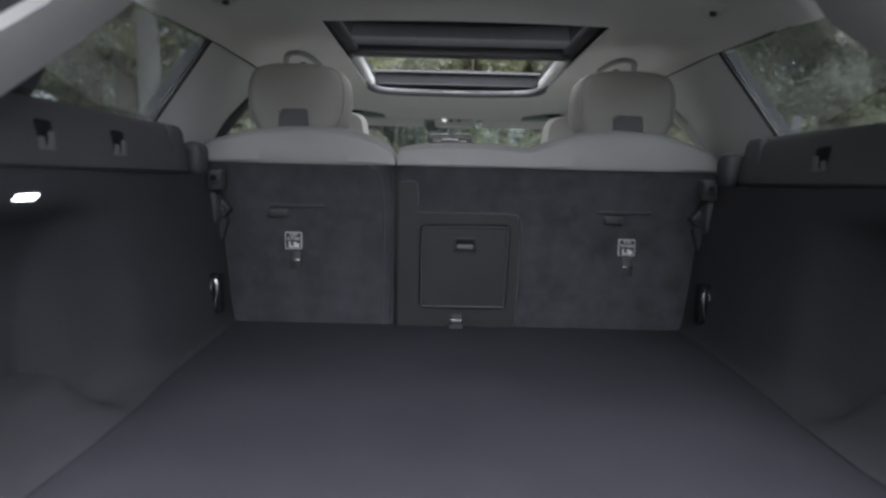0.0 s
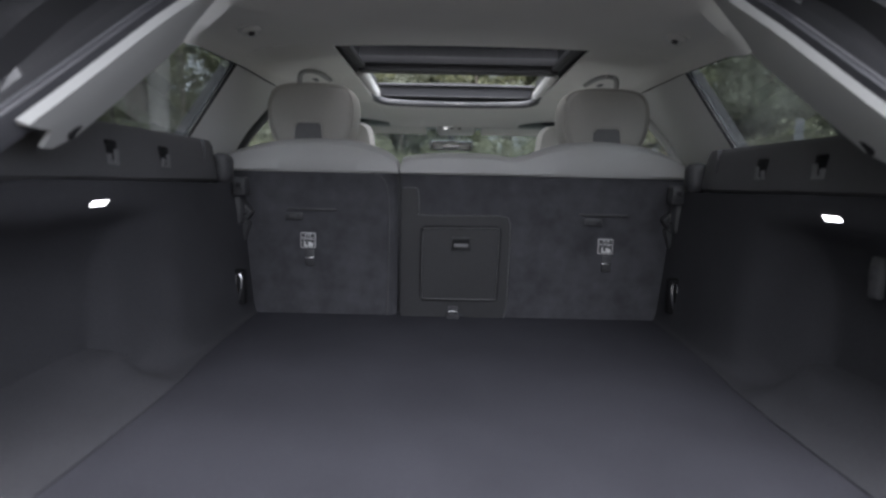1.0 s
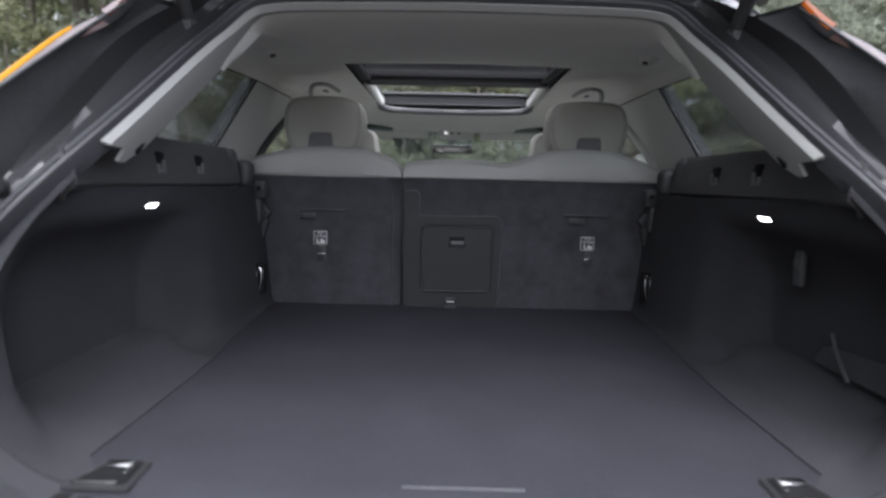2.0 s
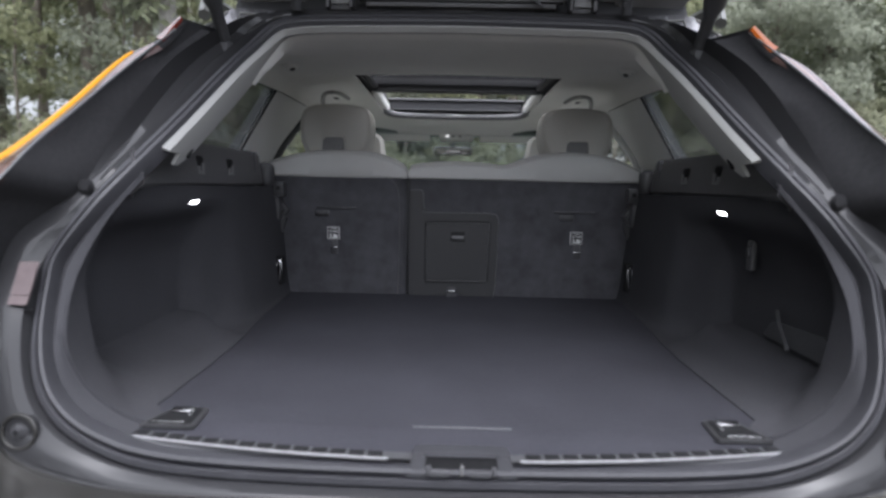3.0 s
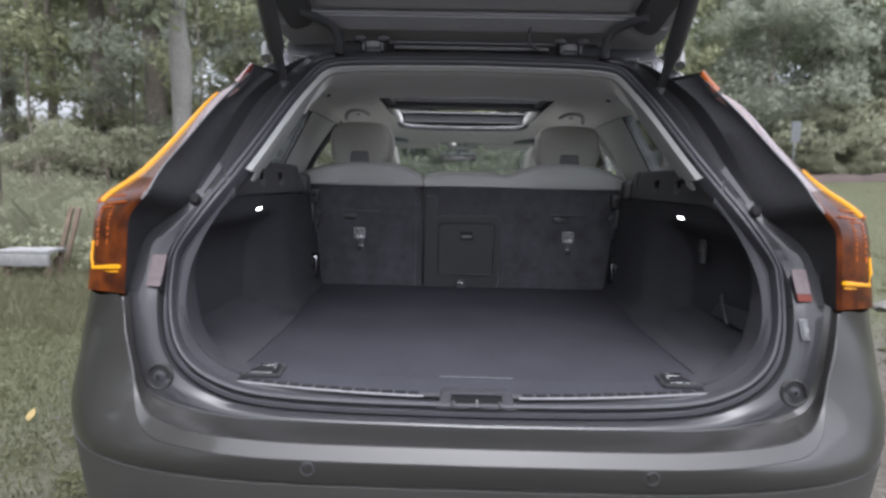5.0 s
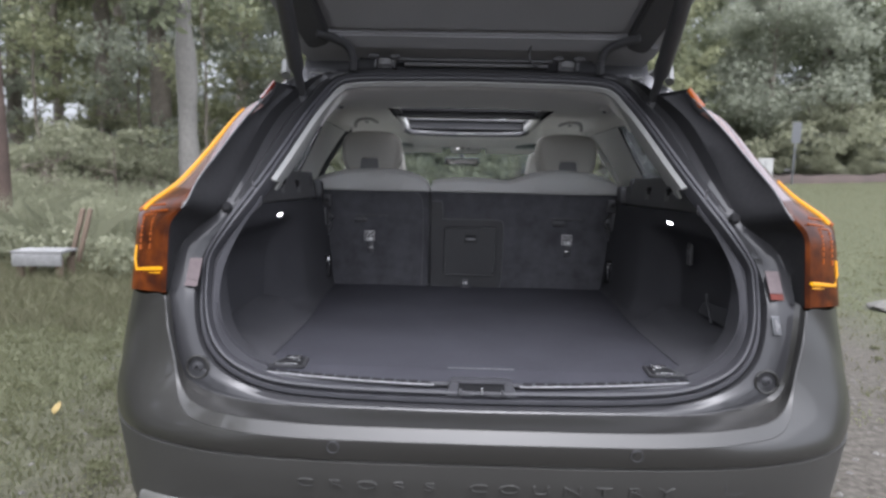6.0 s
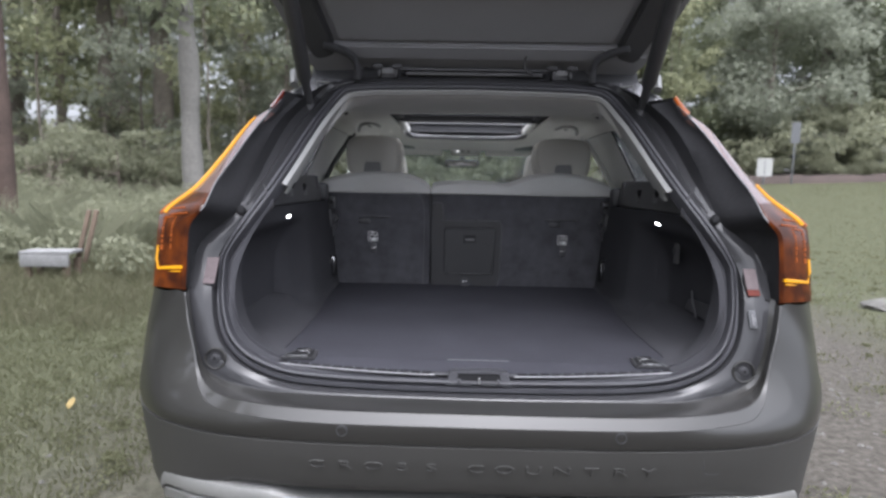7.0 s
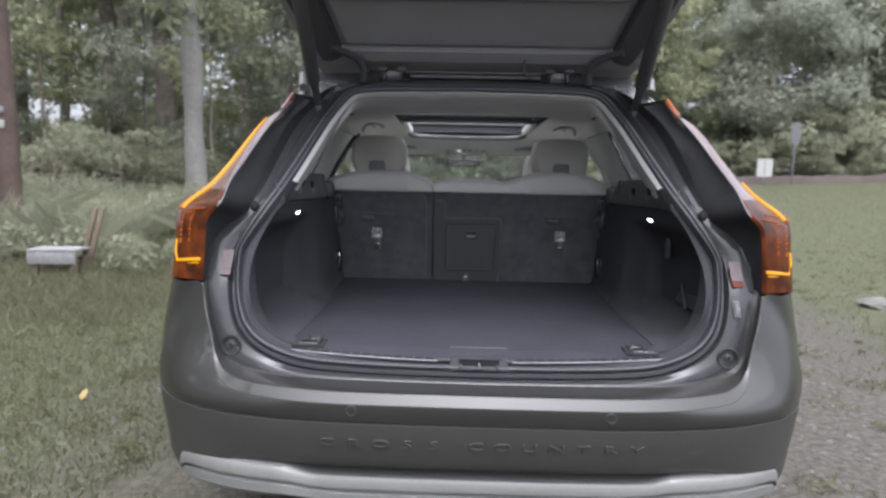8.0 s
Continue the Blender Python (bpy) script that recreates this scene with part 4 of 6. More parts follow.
part("front_pane", rbox(0, 1.55, 1.560, 0.70, 0.46, 0.006, 0.002, 2, Matrix.Rotation(radians(3), 4, "X")), DARK_GLASS, sunroof, "open dark front roof pane").visible_shadow = False


def coat_hook(s):
    m = pose(s * 0.494, 0.885, 1.427, 0, s * 16, 0)
    bm_h = join(disc(0, 0, -0.004, 0.030, 0.022, axis="z", bevel=0.008), disc(0, -0.004, -0.014, 0.019, 0.018, axis="z", bevel=0.006))
    bm_h.transform(m)
    part("net_hook", bm_h, LIGHT_TRIM, headliner, "pale plastic net hook")
    bm_d = disc(-s * 0.002, -0.013, -0.0205, 0.0085, 0.006, axis="z", n=16, bevel=0.002)
    bm_d.transform(m)
    part("hook_hole", bm_d, PLASTIC_GREY, headliner)


def grab_handle(s):
    arch = [(s * 0.562, 1.61, 1.408), (s * 0.545, 1.53, 1.417), (s * 0.512, 1.43, 1.424), (s * 0.480, 1.40, 1.426), (s * 0.458, 1.45, 1.427), (s * 0.450, 1.58, 1.428)]
    link("grab_handle", *tube(spline(arch, 24), 0.0085, 8), D_TRIM, headliner, "pale fold-down grab handle")
    # Darker block paints the shade beneath the folded handle.
    part("handle_recess_shade", rbox(s * 0.500, 1.575, 1.430, 0.018, 0.05, 0.012, 0.004), HOOK_GREY, headliner, "handle recess, a solid dark piece with its shade in the colour")


for s in (1, -1):
    coat_hook(s)
    grab_handle(s)
    # Door frame edge: black on the left side, pale grey on the right.
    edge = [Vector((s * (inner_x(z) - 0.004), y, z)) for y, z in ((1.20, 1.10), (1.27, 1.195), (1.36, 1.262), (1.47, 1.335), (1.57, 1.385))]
    link("door_frame_edge", *tube(spline(edge, 20), 0.014, 8), BLACK if s < 0 else LIGHT_TRIM, car, "door frame seal")
part("reading_lamp", rbox(-0.522, 1.93, 1.392, 0.018, 0.010, 0.009, 0.003), MAP_GLOW, headliner, "lit rear reading lamp")

# ---- windscreen, dashboard, mirror, visors ----
ws = [[Vector((x * (1 + 0.14 * k), 2.62 + 0.80 * k, 1.41 - 0.36 * k)) for x in (-0.60, -0.3, 0, 0.3, 0.60)] for k in (0, 0.25, 0.5, 0.75, 1)]
part("windscreen", thicken(*loft(ws), 0.005), CLEAR_GLASS, car, "clear windscreen").visible_shadow = False
part("dashboard", join(rbox(0, 3.18, 0.92, 1.34, 0.42, 0.22, 0.06, 3), rbox(-0.36, 3.0, 1.02, 0.42, 0.16, 0.08, 0.03, 3)), PLASTIC_GREY, car, "dark dashboard")
console = part("overhead_console", join(rbox(0.010, 2.72, 1.365, 0.21, 0.12, 0.05, 0.022, 3)), LIGHT_TRIM, car, "pale overhead console with lit map lamps")
for dx in (-0.045, -0.012, 0.03):
    part("map_lamp", rbox(0.0 + dx, 2.659, 1.368, 0.018, 0.006, 0.009, 0.002), MAP_GLOW if dx < -0.04 else HOOK_GREY, console, "small map lamp")
mirror_ob = part("rear_view_mirror", join(rbox(-0.012, 2.86, 1.292, 0.25, 0.035, 0.058, 0.016, 3), rbox(-0.012, 2.85, 1.335, 0.03, 0.03, 0.05, 0.006)), BLACK, car, "black rear-view mirror")
part("mirror_glass", rbox(-0.012, 2.8405, 1.292, 0.225, 0.004, 0.046, 0.0015), MIRROR, mirror_ob)
for s in (1, -1):
    part("sun_visor", rbox(s * 0.335, 2.70, 1.375, 0.37, 0.022, 0.085, 0.010, 3, Matrix.Rotation(radians(40), 4, "X")), LINER, car, "pale folded sun visor")

# ---- tailgate, raised ----
TG_ANG = radians(33)
tailgate = part("tailgate", bmesh.new(), BLACK_TRIM, car, "raised tailgate with dark inner trim")


def tg(u, v, w):
    """u across, v along the gate from the hinge, w out of its inner face."""
    return Vector((u, 0.635 - v * math.cos(TG_ANG) - w * math.sin(TG_ANG), 1.515 + v * math.sin(TG_ANG) - w * math.cos(TG_ANG)))


def tg_plate(name, poly, depth, w0, mat, label="", r=0.03, bevel=0.006):
    return part(name, plate(round_poly(poly, r), depth, lambda u, v, w: tg(u, v, w0 + w), bevel), mat, tailgate, label)


tg_plate("outer_skin", [(-0.58, 0.0), (0.58, 0.0), (0.66, 0.35), (0.70, 0.62), (0.66, 0.98), (-0.66, 0.98), (-0.70, 0.62), (-0.66, 0.35)], 0.02, -0.085, PAINT, "painted outer skin")
tg_plate("inner_frame", [(-0.57, 0.01), (0.57, 0.01), (0.64, 0.35), (0.68, 0.62), (0.64, 0.95), (-0.64, 0.95), (-0.68, 0.62), (-0.64, 0.35)], 0.05, -0.068, GATE_TRIM, "dark grey inner gate frame")
tg_plate("upper_trim", [(-0.40, 0.075), (0.40, 0.075), (0.50, 0.045), (0.53, 0.06), (0.50, 0.135), (-0.50, 0.135), (-0.53, 0.06), (-0.50, 0.045)], 0.022, -0.018, GATE_TRIM, "dark upper trim strip", 0.01)
tg_plate("rear_window", [(-0.44, 0.15), (0.44, 0.15), (0.47, 0.33), (-0.47, 0.33)], 0.006, -0.012, GATE_TRIM, "dark recessed inner panel", 0.015, 0.002)
tg_plate("lower_trim", [(-0.46, 0.345), (0.46, 0.345), (0.52, 0.55), (0.50, 0.90), (-0.50, 0.90), (-0.52, 0.55)], 0.03, -0.018, GATE_TRIM, "dark lower gate trim")
for s in (1, -1):
    tg_plate("side_trim", [(s * 0.455, 0.10), (s * 0.53, 0.07), (s * 0.60, 0.34), (s * 0.62, 0.6), (s * 0.54, 0.56), (s * 0.49, 0.34)], 0.03, -0.018, PLASTIC_GREY, "dark side trim of the gate")
    tg_plate("corner_panel", [(s * 0.365, -0.015), (s * 0.545, -0.03), (s * 0.575, 0.09), (s * 0.44, 0.09)], 0.035, -0.045, GATE_TRIM, "dark gate corner beside the hinge", 0.012)
    part("hinge", join(rbox(s * 0.29, 0.598, 1.508, 0.060, 0.03, 0.024, 0.004), rbox(s * 0.262, 0.583, 1.514, 0.010, 0.04, 0.038, 0.004), rbox(s * 0.318, 0.583, 1.514, 0.010, 0.04, 0.038, 0.004)), BLACK, tailgate, "black tailgate hinge")
    for hx in (0.257, 0.323):
        part("hinge_bolt", join(disc(s * hx, 0.563, 1.529, 0.0085, 0.024, axis="x", bevel=0.002), disc(s * hx, 0.563, 1.529, 0.0055, 0.034, axis="x")), PLASTIC_GREY, tailgate)
    part("hinge_plate", rbox(s * 0.29, 0.578, 1.517, 0.044, 0.004, 0.018, 0.001), HOOK_GREY, tailgate)
    hose = spline([(s * 0.388, 0.555, 1.484), (s * 0.386, 0.545, 1.52), (s * 0.400, 0.535, 1.552), (s * 0.440, 0.52, 1.572), (s * 0.49, 0.50, 1.582)], 61)
    link("cable_hose", *tube(hose, [0.0145 if i % 2 else 0.0112 for i in range(61)], 12), PLASTIC_GREY, tailgate, "ribbed black cable hose")
    strut = part("gas_strut", bmesh.new(), BLACK, car, "black tailgate strut")
    a, b = Vector((s * 0.531, 0.492, 1.380)), Vector((s * 0.500, -0.090, 1.950))
    link("cylinder", *tube([a.lerp(b, 0.03), a.lerp(b, 0.12), a.lerp(b, 0.15), a.lerp(b, 1.0)], [0.013, 0.014, 0.0225, 0.0235], 16), BLACK, strut)
    part("foot", join(rbox(a.x, a.y, a.z, 0.03, 0.03, 0.03, 0.008), disc(a.x, a.y - 0.01, a.z, 0.012, 0.03)), BLACK, strut)
link("wire", *tube(spline([(0.20, 0.575, 1.505), (0.17, 0.57, 1.525), (0.165, 0.565, 1.55), (0.17, 0.55, 1.57)], 16), 0.004, 6), BLACK, tailgate, "thin cable")
part("wiring_bar", join(rbox(0, 0.60, 1.512, 0.46, 0.03, 0.012, 0.004), rbox(0, 0.605, 1.528, 0.50, 0.02, 0.008, 0.003)), BLACK_TRIM, tailgate)
rr = [[Vector((x, y - 0.02 * (x / 0.56) ** 2, z - 0.035 * (x / 0.56) ** 4)) for x in [0.56 * k / 8 for k in range(-8, 9)]] for y, z in ((0.600, 1.492), (0.622, 1.502), (0.640, 1.53), (0.672, 1.585))]
part("hinge_cowl", thicken(*loft(rr), 0.004), PLASTIC_GREY, car, "dark grey cowl between roof and tailgate")
# roof drain metal beside the hinges; sky reflections are put into its pale colour
for s in (1, -1):
    corner = [(0.436, 1.481), (0.50, 1.489), (0.545, 1.484), (0.628, 1.418), (0.600, 1.398), (0.535, 1.418), (0.490, 1.450)]
    drain = part("drain_channel", plate(corner[::s], 0.006, lambda u, v, w: (s * u, 0.552 + 0.55 * (v - 1.47) - w, v), 0.002), WET_METAL, car, "wet metal drain channel, sky reflections painted as pale patches")
    rib = [(0.478, 1.470), (0.520, 1.474), (0.522, 1.446), (0.505, 1.444)]
    link("drain_rib", *tube([(s * u, 0.545 + 0.55 * (v - 1.47), v) for u, v in rib], 0.003, 6), SILVER, drain)
    link("drain_rib", *tube([(s * u, 0.545 + 0.55 * (v - 1.47), v) for u, v in ((0.550, 1.476), (0.585, 1.445), (0.618, 1.418))], 0.003, 6), SILVER, drain)

# ---- cargo bay ----
SIDE_KEYS = [
    (0.0, [(0.440, 0.696), (0.500, 0.706), (0.550, 0.735), (0.585, 0.775), (0.604, 0.83), (0.612, 0.90), (0.600, 0.965), (0.575, 1.03), (0.545, 1.09)]),
    (0.07, [(0.500, 0.70), (0.545, 0.712), (0.575, 0.742), (0.600, 0.785), (0.612, 0.84), (0.616, 0.91), (0.605, 0.975), (0.588, 1.03), (0.575, 1.09)]),
    (0.11, [(0.500, 0.70), (0.555, 0.713), (0.605, 0.738), (0.640, 0.775), (0.655, 0.84), (0.655, 0.91), (0.630, 0.972), (0.592, 1.025), (0.585, 1.075)]),
    (0.17, [(0.500, 0.70), (0.560, 0.712), (0.625, 0.730), (0.677, 0.752), (0.684, 0.775), (0.685, 0.91), (0.650, 0.975), (0.594, 1.022), (0.590, 1.070)]),
    (0.40, [(0.505, 0.70), (0.560, 0.714), (0.612, 0.742), (0.665, 0.760), (0.674, 0.785), (0.670, 0.91), (0.637, 0.980), (0.594, 1.022), (0.592, 1.068)]),
    (0.495, [(0.512, 0.70), (0.565, 0.720), (0.608, 0.757), (0.660, 0.764), (0.666, 0.787), (0.658, 0.91), (0.628, 0.983), (0.595, 1.025), (0.594, 1.068)]),
    (0.535, [(0.512, 0.70), (0.560, 0.702), (0.590, 0.705), (0.612, 0.716), (0.628, 0.775), (0.630, 0.91), (0.616, 0.985), (0.595, 1.025), (0.594, 1.068)]),
    (0.66, [(0.530, 0.70), (0.552, 0.710), (0.568, 0.738), (0.576, 0.778), (0.582, 0.84), (0.588, 0.91), (0.592, 0.985), (0.595, 1.025), (0.596, 1.066)]),
    (0.85, [(0.545, 0.70), (0.556, 0.709), (0.565, 0.738), (0.571, 0.778), (0.578, 0.84), (0.585, 0.91), (0.590, 0.985), (0.594, 1.025), (0.597, 1.065)]),
    (1.13, [(0.560, 0.70), (0.567, 0.709), (0.572, 0.738), (0.576, 0.778), (0.582, 0.84), (0.588, 0.91), (0.593, 0.985), (0.597, 1.025), (0.600, 1.065)]),
]


def side_panel(s):
    rr = []
    for y0, row in SIDE_KEYS:
        pts = []
        for x, z in row:
            y = max(y0, lerp_table(z, PROFILE) + 0.012 + 0.4 * y0) if y0 < 0.2 else y0
            pts.append((s * x, y, z))
        row_pts = through_points(pts, 4)
        if 0.1 < y0 < 0.6:
            straight = []
            for a, b in zip(pts, pts[1:]):
                straight += [Vector(a).lerp(Vector(b), k / 4) for k in range(4)]
            straight.append(Vector(pts[-1]))
            row_pts = straight[:13] + row_pts[13:]
        rr.append(row_pts)
    dense = []
    for i in range(len(rr) - 1):
        a, b, c, d = rr[max(i - 1, 0)], rr[i], rr[i + 1], rr[min(i + 2, len(rr) - 1)]
        for k in range(4):
            t = k / 4
            dense.append([q.lerp(r, t * t * (3 - 2 * t) * 0.5 + 0.5 * t) for q, r in zip(b, c)])
    dense.append(rr[-1])
    panel = part("cargo_side_panel", thicken(*loft(dense), 0.006), CARPET_SIDE, car, "charcoal carpeted cargo side panel")
    # inner rim between seal and carpet
    rim_a = [q for q in seal_in if q.z < 1.12 and q.x > 0.40]
    a = mirror(spline([tuple(q) for q in rim_a], 32), s)
    b = spline([tuple(q) for q in rr[0]], 32)
    b2 = [q + Vector((0, 0.02, 0)) for q in b]
    part("rim", to_bm(loft([a, [p.lerp(q, 0.5) + Vector((0, -0.004, 0)) for p, q in zip(a, b)], b, b2])), RIM_DARK, panel, "grained charcoal rim")
    # upper ledge with two bag hooks
    top = lambda y: lerp_table(y, [(0.14, 1.122), (0.30, 1.166), (0.98, 1.168)])
    rr2 = []
    for y in (0.14, 0.22, 0.35, 0.55, 0.75, 0.90, 0.95, 0.975):
        end = 0.0 if y < 0.94 else (y - 0.94) * 0.9
        t = top(y) - (0.02 if y > 0.96 else 0)
        xr = lerp_table(y, [(0.14, 0.548), (0.22, 0.578), (0.35, 0.592), (0.98, 0.600)])
        out_x = min(inner_x(t) + 0.045, lerp_table(y, [(0.14, 0.566), (0.22, 0.598), (0.35, 0.625), (0.55, 0.70), (0.98, 0.71)]))
        rr2.append([Vector((s * (xr + 0.004 + end), y, 1.066)), Vector((s * (xr - 0.004 + end), y, 1.074)), Vector((s * (xr - 0.003 + end), y, 1.09)), Vector((s * (xr + 0.008 + end), y, t - 0.012)), Vector((s * (xr + 0.016 + end), y, t)), Vector((s * out_x, y, t + 0.004)), Vector((s * (out_x + 0.003), y, 1.05))])
    upper = part("upper_panel", to_bm(loft(rr2, caps=True)), BLACK_TRIM, panel, "black plastic upper ledge with bag hooks")
    # Bag hook openings are solid dark boxes, the shade inside put into colour.
    for hy in (0.48, 0.662):
        part("bag_hook", join(rbox(s * 0.599, hy, 1.117, 0.012, 0.034, 0.040, 0.009), ), RECESS, panel, "bag hook opening as a near-black box, its shade painted")
        part("hook_tongue", join(rbox(s * 0.5925, hy + 0.010, 1.108, 0.004, 0.013, 0.026, 0.002), rbox(s * 0.5925, hy - 0.010, 1.104, 0.004, 0.012, 0.018, 0.002), rbox(s * 0.594, hy, 1.097, 0.008, 0.034, 0.004, 0.001)), HOOK_GREY, panel, "pale hook tongue")
    part("blind_slot", rbox(s * 0.603, 0.862, 1.138, 0.012, 0.003, 0.055, 0.001), PLASTIC_GREY, panel)
    # lamp
    q = Matrix.Translation((s * 0.588, 0.423, 1.032)) @ Matrix.Rotation(s * radians(-14), 4, "Y")
    bm_l = rbox(0, 0, 0, 0.006, 0.044, 0.009, 0.002)
    for v in bm_l.verts:
        v.co.y += v.co.z * 1.3
    bm_l.transform(q)
    part("cargo_lamp", bm_l, LAMP_WHITE, panel, "lit white cargo lamp")
    # chrome tie-down loop beside the seat
    part("loop_pocket", rbox(s * 0.566, 0.985, 0.795, 0.032, 0.030, 0.092, 0.006), RECESS, panel, "black tie-down recess")
    link("tie_down_loop", *tube(spline([(s * 0.563, 0.966, 0.765), (s * 0.557, 0.966, 0.80), (s * 0.558, 0.967, 0.826), (s * 0.568, 0.967, 0.828), (s * 0.571, 0.967, 0.805)], 16), 0.0034, 6), CHROME, panel, "chrome tie-down loop")
    # latch with handle on top front corner
    part("belt_guide", join(rbox(s * 0.612, 1.00, 1.10, 0.05, 0.06, 0.08, 0.02, 3), rbox(s * 0.575, 1.03, 1.055, 0.036, 0.04, 0.05, 0.008), rbox(s * 0.60, 1.05, 1.00, 0.05, 0.05, 0.10, 0.015)), BLACK, panel, "black belt guide beside the seat")
    buckle = part("buckle", rbox(s * 0.572, 1.006, 1.060, 0.030, 0.006, 0.024, 0.003), PLASTIC_GREY, panel, "grey belt buckle")
    part("buckle_slot", rbox(s * 0.572, 1.002, 1.060, 0.013, 0.003, 0.012, 0.001), RECESS, buckle)
    if s > 0:
        part("switch_plate", rbox(0.634, 0.38, 0.945, 0.012, 0.024, 0.065, 0.004), BLACK_TRIM, panel, "black socket plate")
        part("switch", rbox(0.626, 0.38, 0.952, 0.006, 0.012, 0.022, 0.002), PLASTIC_GREY, panel)
        link("strap", *tube([(0.660, 0.313, 0.840), (0.656, 0.295, 0.815), (0.652, 0.253, 0.772)], 0.004, 6), PLASTIC_GREY, panel, "grey net strap")
        part("net_pocket", plate(round_poly([(0.15, 0.775), (0.15, 0.825), (0.33, 0.815), (0.36, 0.778)], 0.015), 0.004, lambda u, v, w: (0.660 + w, u, v), 0.0), BLACK, panel, "black side pocket")
    return panel


side_panel(1)
side_panel(-1)

# floor
FLOOR_L = [(0.006, 0.482), (0.02, 0.49), (0.04, 0.50), (0.3, 0.508), (0.5, 0.516), (0.7, 0.536), (0.9, 0.551), (1.14, 0.562)]


def floor_row(y, w, z):
    return [Vector((w * k, y, z)) for k in (-1, -0.98, -0.6, -0.2, 0.2, 0.6, 0.98, 1)]


bm = to_bm(loft([floor_row(y, w + 0.045, 0.7035) for y, w in FLOOR_L]))
cargo_floor = part("cargo_floor", bm, CARPET, car, "charcoal carpeted cargo floor")
for s in (1, -1):
    out_r = round_poly([(s * 0.398, -0.016), (s * 0.486, -0.016), (s * 0.474, 0.020), (s * 0.462, 0.058), (s * 0.404, 0.058)][::s], 0.008)
    tie = part("tie_down", plate(out_r, 0.005, lambda u, v, w: (u, v, 0.7035 + w), 0.002), HATCH_PLASTIC, cargo_floor, "black tie-down plate with chrome bar")
    in_r = round_poly([(s * 0.406, -0.009), (s * 0.476, -0.009), (s * 0.465, 0.022), (s * 0.456, 0.051), (s * 0.411, 0.051)][::s], 0.006)
    part("well", plate(in_r, 0.0008, lambda u, v, w: (u, v, 0.7088 + w), 0.0), RECESS, tie, "dark recess of the tie-down")
    part("chrome_bar", join(rbox(s * 0.436, 0.036, 0.7125, 0.036, 0.013, 0.005, 0.002, 2, Matrix.Rotation(radians(14), 4, "X")), rbox(s * 0.419, 0.026, 0.7115, 0.006, 0.024, 0.004, 0.0015)), CHROME, tie, "chrome tie-down bar")
    part("front_bar", rbox(s * 0.443, -0.006, 0.7105, 0.052, 0.0045, 0.003, 0.001), CHROME, tie, "thin chrome edge")
part("lift_slot", rbox(0.012, 0.012, 0.7045, 0.155, 0.0025, 0.0012, 0.0004), HOOK_GREY, cargo_floor)

# sill with metal strips, lock recess and rubber slots


def sill_y(x):
    return -0.041 - 0.033 * (1 - (x / 0.5) ** 2)


def sill_z(x):
    return 0.7015 - 0.0115 * (1 - (x / 0.5) ** 2)


xs = [k * 0.5 / 24 for k in range(25)]


def seal_low(x):
    for a, b in zip(seal_in, seal_in[1:]):
        if a.x <= x <= b.x:
            return a.lerp(b, (x - a.x) / max(b.x - a.x, 1e-6))
    return seal_in[0]


sr = []
for k in (0.0, 0.1, 0.6, 0.9, 1.0):
    row = []
    for x in xs:
        a = seal_low(x)
        b = Vector((x, sill_y(x) + 0.012, sill_z(x) - 0.002))
        q = a.lerp(b, k)
        q.z += 0.003 * math.sin(math.pi * k)
        row.append(q)
    sr.append(both(row))
sill = part("load_sill", to_bm(loft(sr)), PLASTIC_GREY, car, "charcoal plastic load sill")
mat_rows = [both([Vector((x, sill_y(x) + dy, sill_z(x) + 0.0008)) for x in xs]) for dy in (0.006, 0.026)]
part("slot_band", to_bm(loft(mat_rows)), PLASTIC_GREY, sill, "grey band with rubber slots")
mat_rows = mat_rows[1:]
mat_rows.append(both([Vector((x * 0.98, 0.012, 0.7042)) for x in xs]))
part("floor_lip", to_bm(loft(mat_rows)), CARPET, cargo_floor)
for s in (1, -1):
    line = [Vector((s * x, sill_y(x) + 0.004, sill_z(x))) for x in [0.095 + (0.492 - 0.095) * k / 20 for k in range(21)]]
    a = [q + Vector((0, -0.0022, 0)) for q in line]
    b = [q + Vector((0, 0.0022, 0.0005)) for q in line]
    top_a = [q + Vector((0, 0, 0.0018)) for q in a]
    top_b = [q + Vector((0, 0, 0.0018)) for q in b]
    part("metal_strip", to_bm(loft([a, top_a, top_b, b])), STRIP_METAL, sill, "bright metal sill strip")
    for k in range(14):
        x = 0.115 + k * 0.0275
        part("sill_slot", rbox(s * x, sill_y(x) + 0.0165, sill_z(x) + 0.0014, 0.0215, 0.0155, 0.0024, 0.0008, 1), RECESS, sill)
for name, poly in (("lock_top", [(-0.046, 0.7055), (0.066, 0.7055), (0.060, 0.6985), (-0.040, 0.6985)]), ("lock_post", [(-0.058, 0.7035), (-0.044, 0.7055), (-0.038, 0.6985), (-0.041, 0.672), (-0.070, 0.672)]),
                   ("lock_post", [(0.064, 0.7055), (0.078, 0.7035), (0.092, 0.672), (0.063, 0.672), (0.058, 0.6985)])):
    part(name, plate(poly, 0.028, lambda u, v, w: (u, -0.044 - w - 0.25 * (0.7055 - v), v - 0.003), 0.003), RUBBER, sill, "charcoal lock surround")
# No hollow here: a flat plate carries the lock recess's shade as colour.
part("lock_hole_shade", plate([(-0.041, 0.672), (-0.040, 0.699), (0.060, 0.699), (0.063, 0.672)], 0.002, lambda u, v, w: (u, -0.0665 - w - 0.25 * (0.7055 - v), v), 0.0), RECESS, sill, "flat near-black plate painting the shade in the lock recess")
